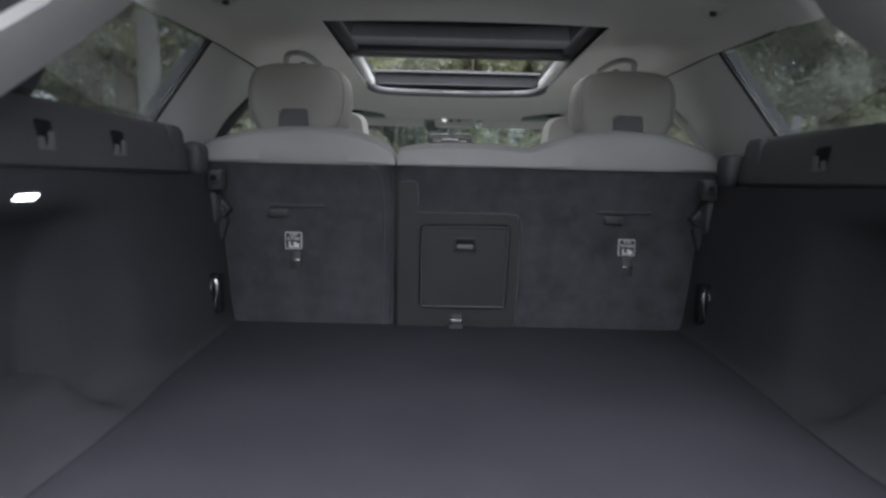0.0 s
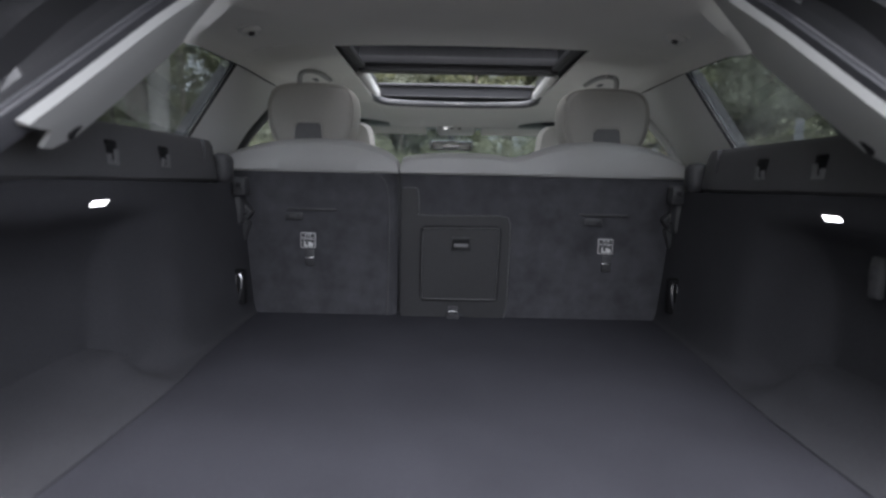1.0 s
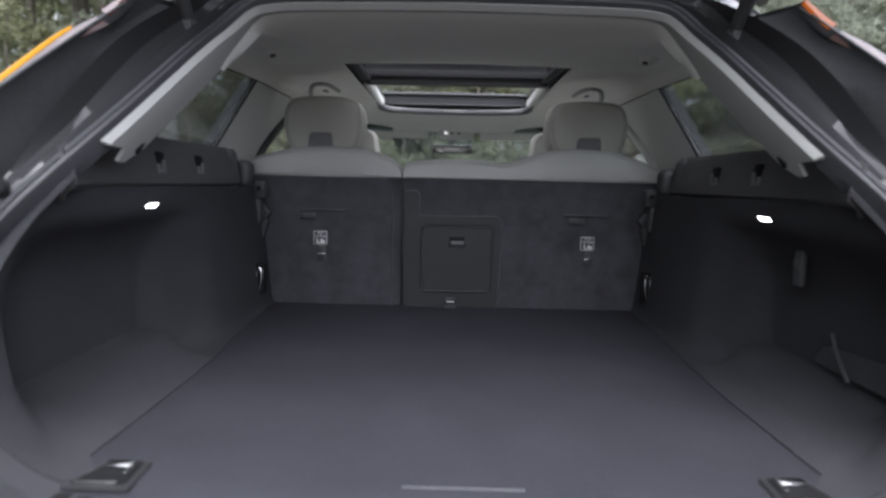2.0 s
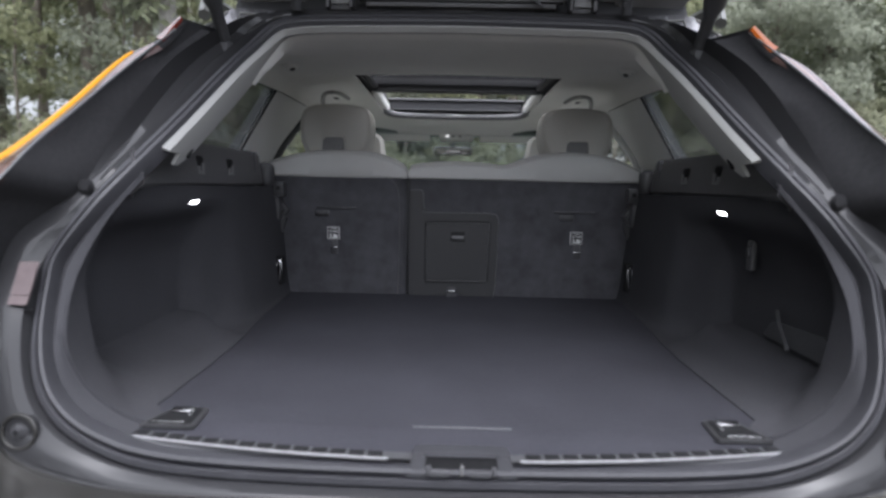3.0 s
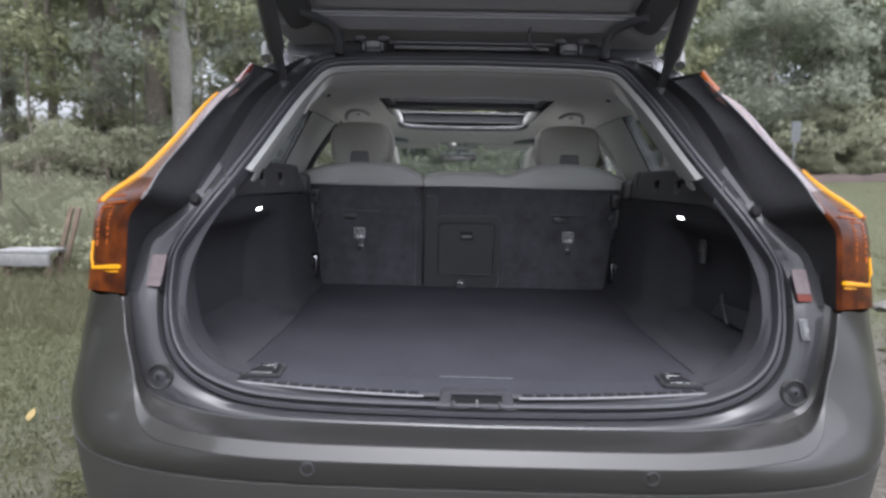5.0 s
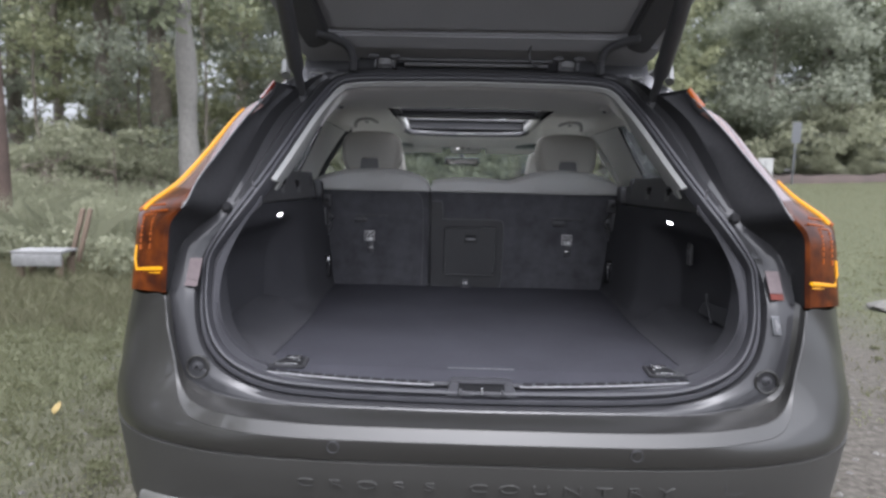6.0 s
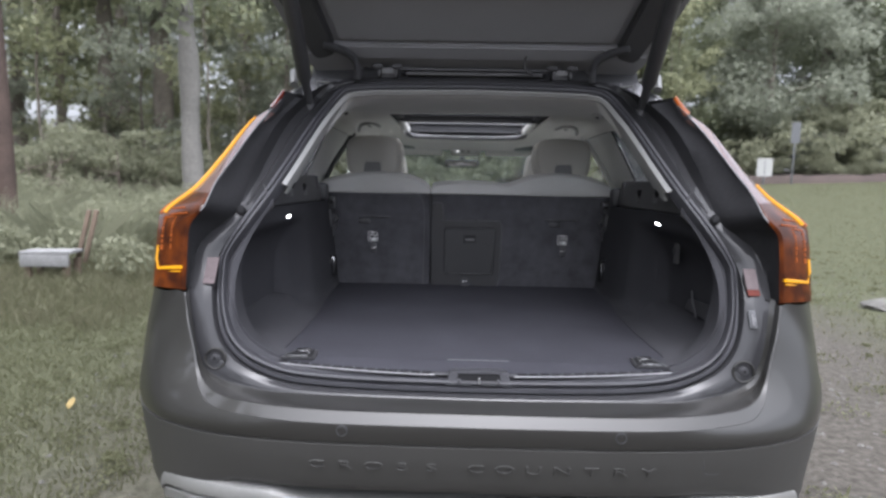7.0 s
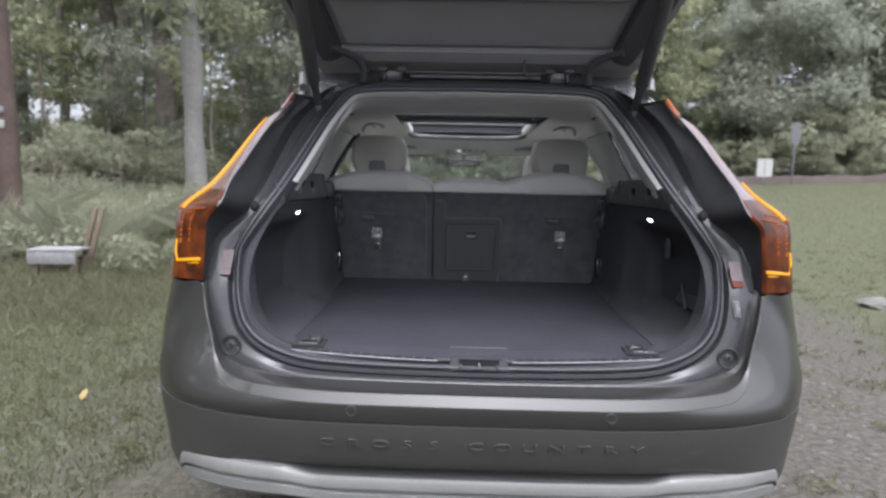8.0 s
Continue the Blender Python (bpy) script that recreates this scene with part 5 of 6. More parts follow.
for bx, bw, bz, bh in ((-0.022, 0.030, 0.676, 0.010), (0.036, 0.032, 0.676, 0.010), (-0.036, 0.008, 0.679, 0.014), (0.057, 0.006, 0.679, 0.014)):
    part("latch_block", rbox(bx, -0.077, bz, bw, 0.009, bh, 0.002), PLASTIC_GREY, sill)
part("lock_loop", rbox(0.011, -0.084, 0.684, 0.0055, 0.004, 0.018, 0.002), CHROME, sill, "bright lock striker")

# fittings on the frame
for s in (1, -1):
    cx, cz = s * 0.623 + 0.005, 0.722
    circ = [Vector((cx + 0.024 * math.cos(a), -0.081 + 0.003 * math.sin(a), cz + 0.024 * math.sin(a))) for a in [2 * math.pi * k / 28 for k in range(29)]]
    cap = link("buffer_cup", *tube(circ, 0.0030, 8), PAINT, car, "painted buffer cup with rubber stop")
    part("cup_floor", disc(cx, -0.073, cz, 0.023, 0.012), PAINT_IN, cap)
    part("stop", join(disc(cx, -0.079, cz, 0.0125, 0.008, bevel=0.003), disc(cx, -0.084, cz + 0.002, 0.0075, 0.006, bevel=0.002)), BLACK, cap, "grey rubber stop")
    part("stop_hole", disc(cx, -0.0872, cz + 0.002, 0.0035, 0.002), RECESS, cap)
    plug = part("frame_clip", disc(s * 0.611, 0.0855, 1.0695, 0.0118, 0.010, bevel=0.003), PAINT_IN, car, "grey plug in the frame")
    # Dark disc set lower paints the crescent of shade under the plug.
    part("clip_shade_disc", disc(s * 0.612, 0.0872, 1.0670, 0.0135, 0.008, bevel=0.002), RECESS, plug)
    refl_y = lambda v: lerp_table(v, [(0.885, -0.021), (0.955, 0.0105)])
    refl = part("reflector", plate(round_poly([(0.648 + 0.007 * s, 0.906), (0.6455 + 0.0065 * s, 0.953), (0.675 + 0.0065 * s, 0.953), (0.677 + 0.007 * s, 0.906)], 0.003), 0.003, lambda u, v, w: (s * u, refl_y(v) - w, v), 0.0), REFLEX, car, "pale and red reflector")
    part("red_field", plate(round_poly([(0.649 + 0.007 * s, 0.892), (0.648 + 0.007 * s, 0.905), (0.677 + 0.007 * s, 0.905), (0.678 + 0.007 * s, 0.892)], 0.002), 0.003, lambda u, v, w: (s * u, refl_y(v) - w, v), 0.0), REFLEX_RED if s > 0 else REFLEX, refl, "red reflector field")
    part("panel_gap", rbox(s * (0.673 + 0.003 * s), -0.0155, 0.8825, 0.066, 0.006, 0.0026, 0.0008, 2, Matrix.Rotation(-s * radians(8), 4, "Z")), RECESS, car)
tilt_l = Matrix.Rotation(radians(-24), 4, "X")
badge = part("warning_label", rbox(0.657, -0.0465, 0.840, 0.016, 0.002, 0.042, 0.0006, 1, tilt_l), SIGN_BACK, car, "small grey warning label with black field")
part("label_field", rbox(0.657, -0.0478, 0.840, 0.012, 0.002, 0.037, 0.0006, 1, tilt_l), BLACK, badge)
part("label_bar", rbox(0.657, -0.0491, 0.840, 0.0035, 0.002, 0.028, 0.0004, 1, tilt_l), HOOK_GREY, badge)
part("label_tab", rbox(0.662, -0.0491, 0.840, 0.005, 0.002, 0.009, 0.0004, 1, tilt_l), HOOK_GREY, badge)

# ---- rear seats ----
SEAT_Y = 1.10


def seat_plate(parent, name, poly, depth, mat, y0=SEAT_Y, r=0.01, bevel=0.004, label=""):
    return part(name, plate(round_poly(poly, r), depth, lambda u, v, w: (u, y0 - w, v), bevel), mat, parent, label)


def cushion(parent, outline, label):
    """The pale top roll of a seat back, rounded over towards the front."""
    top = spline([(x, z, 0) for x, z in outline], 48)
    base_z = 1.098
    rr = []
    for y, k, dz in ((1.090, 0.0, 0.0), (1.084, 0.1, 0.0), (1.082, 0.5, 0.0), (1.086, 0.85, 0.0), (1.098, 0.985, 0.0), (1.115, 1.0, 0.004), (1.15, 1.0, 0.010), (1.20, 1.0, 0.006), (1.24, 0.96, 0.0), (1.26, 0.8, 0.0), (1.265, 0.0, -0.15)):
        rr.append([Vector((q.x, y + 0.035 * (0.0 if k < 0.5 else (q.y - 1.1)), base_z + (q.y - base_z) * k + dz * min(1, (q.y - base_z) / 0.03))) for q in top])
    return part("top_roll", to_bm(loft(rr)), LEATHER, parent, label)


def headrest(parent, cx):
    bm_h = bmesh.new()
    cy, cz = 1.33, 1.305
    outline = [(-0.128, 1.218), (-0.136, 1.26), (-0.136, 1.31), (-0.122, 1.348), (-0.085, 1.366), (0, 1.372), (0.085, 1.366), (0.122, 1.348), (0.136, 1.31), (0.136, 1.26), (0.128, 1.218), (0.09, 1.165), (0, 1.158), (-0.09, 1.165)]
    ring = spline([(x, z, 0) for x, z in outline], 48, closed=True)
    rr = []
    for y, k in ((1.142, 0.80), (1.145, 0.86), (1.154, 0.93), (1.175, 0.985), (1.21, 1.0), (1.25, 0.99), (1.28, 0.95), (1.295, 0.86)):
        rr.append([Vector((cx + q.x * k * 0.93, y + 0.02 * (q.y - 1.29) * 3, 1.279 + (q.y - 1.295) * k * 0.94)) for q in ring])
    pad = part("headrest", to_bm(loft(rr, closed=True, caps=True)), LEATHER_BACK, parent, "warm grey leather headrest")
    # Flat darker plate: the notch's shade is put into its colour.
    notch = round_poly([(-0.041, 1.180), (0.041, 1.180), (0.036, 1.237), (-0.036, 1.237)], 0.013, 5)
    part("yoke_shade_plate", plate(notch, 0.004, lambda u, v, w: (cx + u, 1.139 - w + 0.06 * (v - 1.29), v), 0.0), HOOK_GREY, pad, "flat plate painting the shade of the headrest base opening")
    rim_n = [(cx + u, 1.134 + 0.06 * (v - 1.29), v) for u, v in notch[5:] if v > 1.19]
    link("yoke_rim", *tube(rim_n, 0.004, 8), LEATHER_BACK, pad)
    seam = [q + Vector((0, -0.001, 0)) for q in rr[2]]
    link("seam", *tube(seam + seam[:1], 0.0022, 6), LEATHER_BACK, pad)
    return pad


def seat_latch(parent, s):
    """Black release lever with a bright wire at the outer shoulder of the seat back."""
    upper = [(s * 0.640, 1.050), (s * 0.600, 1.042), (s * 0.556, 0.986), (s * 0.574, 0.964), (s * 0.630, 0.984)]
    lv = seat_plate(parent, "latch_cover", upper[::s], 0.030, BLACK, 1.085, 0.006, 0.005, "black seat latch cover")
    seat_plate(lv, "latch_tab", [(s * 0.606, 0.966), (s * 0.564, 0.962), (s * 0.582, 0.906), (s * 0.600, 0.912)][::s], 0.024, BLACK, 1.083, 0.006, 0.004)
    link("latch_wire", *tube(spline([(s * 0.618, 1.048, 0.950), (s * 0.620, 1.046, 0.962), (s * 0.594, 1.044, 0.974), (s * 0.566, 1.046, 0.984)], 12), 0.0026, 6), CHROME, lv, "bright latch wire")
    # Thin pale bars paint the highlights along the latch's edges.
    link("latch_highlight", *tube([(s * 0.604, 1.053, 1.036), (s * 0.580, 1.053, 1.008), (s * 0.556, 1.053, 0.986)], 0.0018, 6), HOOK_GREY, lv)
    link("latch_highlight", *tube([(s * 0.602, 1.056, 0.962), (s * 0.570, 1.056, 0.961)], 0.0014, 6), HOOK_GREY, lv)


def tether(parent, cx, s):
    part("strap_slot", rbox(cx + 0.01 * s, 1.0835, 0.996, 0.135, 0.006, 0.006, 0.002), BLACK, parent, "black strap slot")
    bracket = part("bracket", rbox(cx - 0.037, 1.082, 0.977, 0.048, 0.008, 0.020, 0.005), BLACK, parent, "black anchor bracket with two bolts")
    for dx in (-0.014, 0.014):
        part("bolt", disc(cx - 0.037 + dx, 1.077, 0.977, 0.005, 0.004, n=10), PLASTIC_GREY, bracket)
    lx, lz = cx, 0.910
    tag = seat_plate(parent, "tether_label", [(lx - 0.0205, lz - 0.021), (lx + 0.0205, lz - 0.021), (lx + 0.0205, lz + 0.021), (lx - 0.0205, lz + 0.021)], 0.0016, WHITE_PRINT, 1.0862, 0.004, 0.0, "black label with white print reading TOP TETHER")
    seat_plate(tag, "label_field", [(lx - 0.0188, lz - 0.0193), (lx + 0.0188, lz - 0.0193), (lx + 0.0188, lz + 0.0193), (lx - 0.0188, lz + 0.0193)], 0.0008, BLACK, 1.0842, 0.003, 0.0)
    for word, dz, size in (("TOP", 0.0105, 0.0105), ("TETHER", 0.0015, 0.0095)):
        cu = bpy.data.curves.new("print", "FONT")
        cu.body, cu.size, cu.extrude, cu.align_x = word, size, 0.0002, "CENTER"
        tmp = bpy.data.objects.new("tmp_print", cu)
        scene.collection.objects.link(tmp)
        bpy.context.view_layer.update()
        me = bpy.data.meshes.new_from_object(tmp)
        bpy.data.objects.remove(tmp)
        bm_t = bmesh.new()
        bm_t.from_mesh(me)
        bpy.data.meshes.remove(me)
        for v in bm_t.verts:
            v.co = Vector((lx + v.co.x, 1.0830 - v.co.z, lz + dz + v.co.y))
        part("print", bm_t, WHITE_PRINT, tag, word)
    pict = join(rbox(lx - 0.009, 1.083, lz - 0.010, 0.004, 0.0006, 0.014, 0.0), rbox(lx - 0.005, 1.083, lz - 0.015, 0.012, 0.0006, 0.004, 0.0), rbox(lx + 0.008, 1.083, lz - 0.012, 0.013, 0.0006, 0.010, 0.0), rbox(lx + 0.004, 1.083, lz - 0.006, 0.008, 0.0006, 0.004, 0.0))
    part("pictogram", pict, WHITE_PRINT, tag)
    part("anchor_pocket", rbox(lx + 0.004, 1.0845, 0.862, 0.026, 0.006, 0.046, 0.004), BLACK, parent, "black anchor pocket")
    part("anchor_bar", rbox(lx + 0.004, 1.080, 0.862, 0.024, 0.004, 0.004, 0.0012), CHROME, parent, "bright anchor bar")


BACK_L = [(-0.592, 0.690), (-0.598, 0.80), (-0.612, 0.95), (-0.632, 1.06), (-0.640, 1.102), (-0.185, 1.106), (-0.166, 1.09), (-0.163, 0.690)]
BACK_R = [(-0.153, 0.690), (-0.156, 1.102), (0.632, 1.099), (0.622, 1.06), (0.606, 0.95), (0.600, 0.80), (0.585, 0.690)]
seat_l = thing("rear_seat", (-0.40, 1.15, 0.70), "narrow rear seat back with pale leather and dark felt back", "car seat", "rear seats")
seat_plate(seat_l, "back_panel", BACK_L, 0.014, FELT, 1.10, 0.025, 0.008, "dark felt seat back panel")
part("core", rbox(-0.40, 1.185, 0.90, 0.45, 0.14, 0.40, 0.03), FELT, seat_l)
cushion(seat_l, [(-0.648, 1.10), (-0.656, 1.118), (-0.640, 1.140), (-0.604, 1.154), (-0.504, 1.177), (-0.406, 1.186), (-0.30, 1.181), (-0.22, 1.160), (-0.180, 1.138), (-0.164, 1.115), (-0.164, 1.10)], "pale grey leather seat top")
part("gap_cover", rbox(-0.160, 1.135, 0.90, 0.05, 0.03, 0.42, 0.006), BLACK, seat_l)
headrest(seat_l, -0.418)
seat_latch(seat_l, -1)
tether(seat_l, -0.411, 1)
link("back_seam", *tube(spline([(-0.190, 1.0848, 0.70), (-0.187, 1.0848, 0.90), (-0.190, 1.0848, 1.04), (-0.205, 1.0848, 1.085), (-0.235, 1.0848, 1.099)], 24), 0.0022, 6), BLACK_TRIM, seat_l)

seat_r = thing("rear_seat", (0.22, 1.15, 0.70), "wide rear seat back with centre hatch, pale leather and dark felt", "car seat", "rear seats")
seat_plate(seat_r, "back_panel", BACK_R, 0.014, FELT, 1.10, 0.025, 0.008, "dark felt seat back panel")
part("core", rbox(0.22, 1.185, 0.90, 0.70, 0.14, 0.40, 0.03), FELT, seat_r)
cushion(seat_r, [(-0.156, 1.10), (-0.158, 1.122), (-0.145, 1.139), (-0.044, 1.150), (0.088, 1.149), (0.165, 1.142), (0.251, 1.172), (0.32, 1.187), (0.40, 1.192), (0.512, 1.180), (0.60, 1.150), (0.640, 1.122), (0.650, 1.105), (0.642, 1.095)], "pale grey leather seat top")
headrest(seat_r, 0.414)
seat_latch(seat_r, 1)
tether(seat_r, 0.412, -1)
FRAME_C = [(-0.153, 0.690), (-0.153, 1.063), (-0.118, 1.065), (-0.104, 1.055), (-0.100, 1.000), (-0.088, 0.990), (0.120, 0.990), (0.146, 0.975), (0.150, 0.950), (0.146, 0.75), (0.135, 0.690), (0.035, 0.690), (0.020, 0.715), (-0.020, 0.715), (-0.035, 0.690)]
frame_c = seat_plate(seat_r, "hatch_frame", FRAME_C, 0.009, HATCH_PLASTIC, 1.086, 0.012, 0.004, "charcoal plastic hatch surround")
HATCH = [(-0.094, 0.756), (-0.094, 0.952), (0.118, 0.955), (0.111, 0.757)]
seat_plate(frame_c, "hatch_gap", [(-0.1005, 0.7495), (-0.1005, 0.9585), (0.1245, 0.9615), (0.1175, 0.7505)], 0.002, RECESS, 1.0775, 0.020, 0.0)
hatch = seat_plate(seat_r, "through_hatch", HATCH, 0.008, HATCH_PLASTIC, 1.0765, 0.016, 0.004, "charcoal plastic through-loading hatch")
part("hatch_recess", rbox(0.012, 1.068, 0.910, 0.054, 0.004, 0.038, 0.0018), HATCH_PLASTIC, hatch, "handle surround")
# Solid near-black block: the handle hollow's shade as colour.
part("hatch_pocket", rbox(0.012, 1.066, 0.911, 0.044, 0.003, 0.026, 0.001), RECESS, hatch, "handle recess, a solid dark piece with its shade in the colour")
part("hatch_handle", rbox(0.012, 1.063, 0.906, 0.040, 0.005, 0.011, 0.002), HOOK_GREY, hatch, "hatch handle")
# Beads paler than the hatch plastic: edge highlights put into the colour.
bead = [(-0.094, 0.766), (-0.094, 0.940), (-0.090, 0.949), (-0.080, 0.9525), (0.100, 0.955), (0.112, 0.951), (0.1175, 0.940), (0.111, 0.768), (0.107, 0.760), (0.098, 0.757), (-0.080, 0.756), (-0.090, 0.759)]
link("hatch_highlight_bead", *tube(spline([(x, 1.0690, z) for x, z in bead + bead[:1]], 72), 0.0014, 6), HIGHLIGHT_GREY, hatch)
rim = [(-0.150, 1.060), (-0.120, 1.062), (-0.107, 1.053), (-0.103, 1.000), (-0.090, 0.987), (0.118, 0.987), (0.143, 0.973), (0.147, 0.948), (0.143, 0.75), (0.134, 0.700)]
link("frame_highlight_bead", *tube(spline([(x, 1.0770, z) for x, z in rim], 80), 0.0016, 6), HIGHLIGHT_GREY, frame_c)
part("floor_clip", join(rbox(-0.006, 1.074, 0.718, 0.028, 0.014, 0.034, 0.004), rbox(-0.006, 1.066, 0.705, 0.034, 0.02, 0.010, 0.003)), PLASTIC_GREY, seat_r, "grey floor clip")
part("clip_bar", rbox(-0.006, 1.064, 0.722, 0.026, 0.004, 0.004, 0.001), CHROME, seat_r)

# front seats


def front_seat(cx):
    st = thing("front_seat", (cx, 2.0, 0.35), "pale grey leather front seat seen from behind", "car seat", "front seats")
    out = spline([(-0.25, 0.55, 0), (-0.255, 0.85, 0), (-0.235, 1.08, 0), (-0.19, 1.145, 0), (-0.10, 1.175, 0), (0, 1.18, 0), (0.10, 1.175, 0), (0.19, 1.145, 0), (0.235, 1.08, 0), (0.255, 0.85, 0), (0.25, 0.55, 0)], 40)
    rr = []
    for dy, k in ((0.0, 0.90), (0.01, 0.97), (0.05, 1.0), (0.10, 0.98), (0.13, 0.88)):
        rr.append([Vector((cx + q.x * k, 2.10 - (q.y - 0.55) * 0.25 + dy, 0.52 + (q.y - 0.55) * (0.9 + 0.1 * k))) for q in out])
    part("backrest", to_bm(loft(rr, caps=True)), LEATHER_BACK, st)
    pipe = [q + Vector((0, -0.004, 0)) for q in rr[1]]
    link("piping", *tube(pipe, 0.004, 6), WHITE_PRINT, st, "pale piping along the backrest")
    hr = spline([(-0.11, 1.17, 0), (-0.112, 1.24, 0), (-0.09, 1.31, 0), (0, 1.325, 0), (0.09, 1.31, 0), (0.112, 1.24, 0), (0.11, 1.17, 0), (0, 1.155, 0)], 32, closed=True)
    rr = [[Vector((cx + q.x * k, y, 1.24 + (q.y - 1.24) * k)) for q in hr] for y, k in ((1.93, 0.88), (1.945, 0.97), (1.98, 1.0), (2.02, 0.97), (2.03, 0.88))]
    part("headrest", to_bm(loft(rr, closed=True, caps=True)), LEATHER_BACK, st)
    part("cushion", rbox(cx, 2.35, 0.62, 0.50, 0.52, 0.18, 0.05, 3), LEATHER, st)
    part("base", rbox(cx, 2.33, 0.44, 0.44, 0.48, 0.20, 0.02), BLACK, st)


front_seat(0.455)
front_seat(-0.455)
part("cabin_floor", rbox(0, 2.2, 0.36, 1.40, 2.2, 0.04, 0.01), LEATHER_BACK, car)
part("seat_base", rbox(0, 1.45, 0.62, 1.30, 0.55, 0.40, 0.06, 3), LEATHER, car, "pale rear bench cushion")

# ---- surroundings ----


def leaf_cloud(centres, radii, count, size, seed, flat=0.6):
    """Many small folded leaves in clumps: numpy vertices and faces."""
    rs = np.random.RandomState(seed)
    c = np.array(centres)[rs.randint(0, len(centres), count)]
    r = np.array(radii)
    idx = rs.randint(0, len(centres), count)
    c, r = np.array(centres)[idx], r[idx]
    d = rs.normal(size=(count, 3))
    d /= np.linalg.norm(d, axis=1)[:, None]
    p = c + d * (r * rs.uniform(0.25, 1.0, count) ** 0.6)[:, None] * np.array([1, 1, flat])
    # leaves turn their faces outwards and up to the light
    nn = rs.normal(size=(count, 3)) * 0.55 + d * 0.6 + np.array([0, 0, 0.45])
    nn /= np.linalg.norm(nn, axis=1)[:, None]
    a = np.cross(nn, rs.normal(size=(count, 3)))
    a /= np.linalg.norm(a, axis=1)[:, None] + 1e-9
    b = np.cross(a, nn)
    b /= np.linalg.norm(b, axis=1)[:, None] + 1e-9
    s = size * rs.uniform(0.6, 1.4, count)
    a, b = a * s[:, None], b * (s * 0.55)[:, None]
    v = np.stack([p - a, p + b * 0.9, p + a, p - b * 0.9], axis=1).reshape(-1, 3)
    f = np.arange(count * 4).reshape(-1, 4)
    return v, f


def raw_mesh(name, v, f, mat):
    me = bpy.data.meshes.new(name)
    me.from_pydata(v.tolist(), [], f.tolist())
    me.materials.append(mat)
    return me


def child(name, me, parent, label=""):
    ob = new(name, me)
    ob.parent = parent
    if label:
        ob["label"] = label
    return ob


def tree(name, seed, height, trunk_r, crown_from, crown_r, leaves, leaf_size, leaf_mat, bark, label, category="tree", bend=0.25, knot=0.0):
    rs = random.Random(seed)
    top = thing(name, (0, 0, 0), label, category, "trees at the clearing's edge")
    pts, rad = [], []
    ox = oy = 0.0
    n = 14
    for i in range(n):
        t = i / (n - 1)
        ox += rs.uniform(-bend, bend) * height / n * 0.35
        oy += rs.uniform(-bend, bend) * height / n * 0.35
        pts.append(Vector((ox, oy, height * t - 0.3)))
        rad.append(trunk_r * (1.35 - 0.35 * min(1, t * 9)) * (1 - 0.82 * t))
    if knot:
        k0 = int((knot + 0.3) / height * (n - 1))
        rad[k0] *= 1.22
        pts[k0] += Vector((0.05, 0, 0))
    bms = [to_bm(tube(spline(pts, 28), [rad[min(n - 1, int(i * n / 28))] for i in range(28)], 12))]
    centres, radii = [], []
    limbs = int(10 + crown_r * 3)
    for i in range(limbs):
        t = crown_from + (0.97 - crown_from) * (i + rs.random()) / limbs
        k = min(n - 2, int(t * (n - 1)))
        base = pts[k].lerp(pts[k + 1], t * (n - 1) - k)
        a = rs.uniform(0, 2 * math.pi)
        reach = crown_r * rs.uniform(0.55, 1.0) * (1.1 - 0.6 * (t - crown_from) / max(1 - crown_from, 0.1))
        tip = base + Vector((math.cos(a) * reach, math.sin(a) * reach, reach * rs.uniform(-0.05, 0.55)))
        mid = base.lerp(tip, 0.5) + Vector((0, 0, 0.12 * reach))
        bms.append(to_bm(tube(spline([base, mid, tip], 8), [rad[k] * 0.42 * (1 - j / 8.5) for j in range(8)], 6)))
        for j in range(5):
            q = base.lerp(tip, 0.35 + 0.17 * j) + Vector((rs.gauss(0, 0.25), rs.gauss(0, 0.25), rs.gauss(0.1, 0.2))) * crown_r * 0.35
            centres.append(tuple(q))
            radii.append(crown_r * rs.uniform(0.16, 0.36))
    part("trunk", join(*bms), bark, top, "bark-covered trunk with limbs")
    v, f = leaf_cloud(centres, radii, leaves, leaf_size, seed)
    child("crown", raw_mesh("crown", v, f, leaf_mat), top, "loose green leaf crown")
    return top


def shrub(name, seed, height, width, leaves, size, mat, label, category="bush"):
    rs = random.Random(seed)
    top = thing(name, (0, 0, 0), label, category, "bushes at the wood's edge")
    centres, radii, bms = [], [], []
    for i in range(16):
        a, r = rs.uniform(0, 6.283), width * rs.uniform(0, 0.8)
        h = height * rs.uniform(0.25, 0.95) * (1 - 0.35 * (r / width) ** 2)
        tip = Vector((math.cos(a) * r, math.sin(a) * r, h))
        bms.append(to_bm(tube(spline([Vector((tip.x * 0.15, tip.y * 0.15, -0.1)), tip * 0.55, tip], 6), [0.03 * (1 - j / 7) for j in range(6)], 5)))
        for j in range(3):
            centres.append((tip.x + rs.gauss(0, 0.2) * width, tip.y + rs.gauss(0, 0.2) * width, max(0.1, tip.z * rs.uniform(0.5, 1.0))))
            radii.append(min(width, height) * rs.uniform(0.15, 0.34))
    part("stem_tangle", join(*bms), BARK, top, "thin woody stems")
    v, f = leaf_cloud(centres, radii, leaves, size, seed)
    v[:, 2] = np.maximum(v[:, 2], 0.0)
    child("foliage", raw_mesh("foliage", v, f, mat), top, "loose leafy mass")
    return top


def put(ob, x, y, turn=0.0, dz=0.0):
    ob.matrix_basis = pose(x, y, ground_height(x, y) + dz, 0, 0, turn)
    return ob


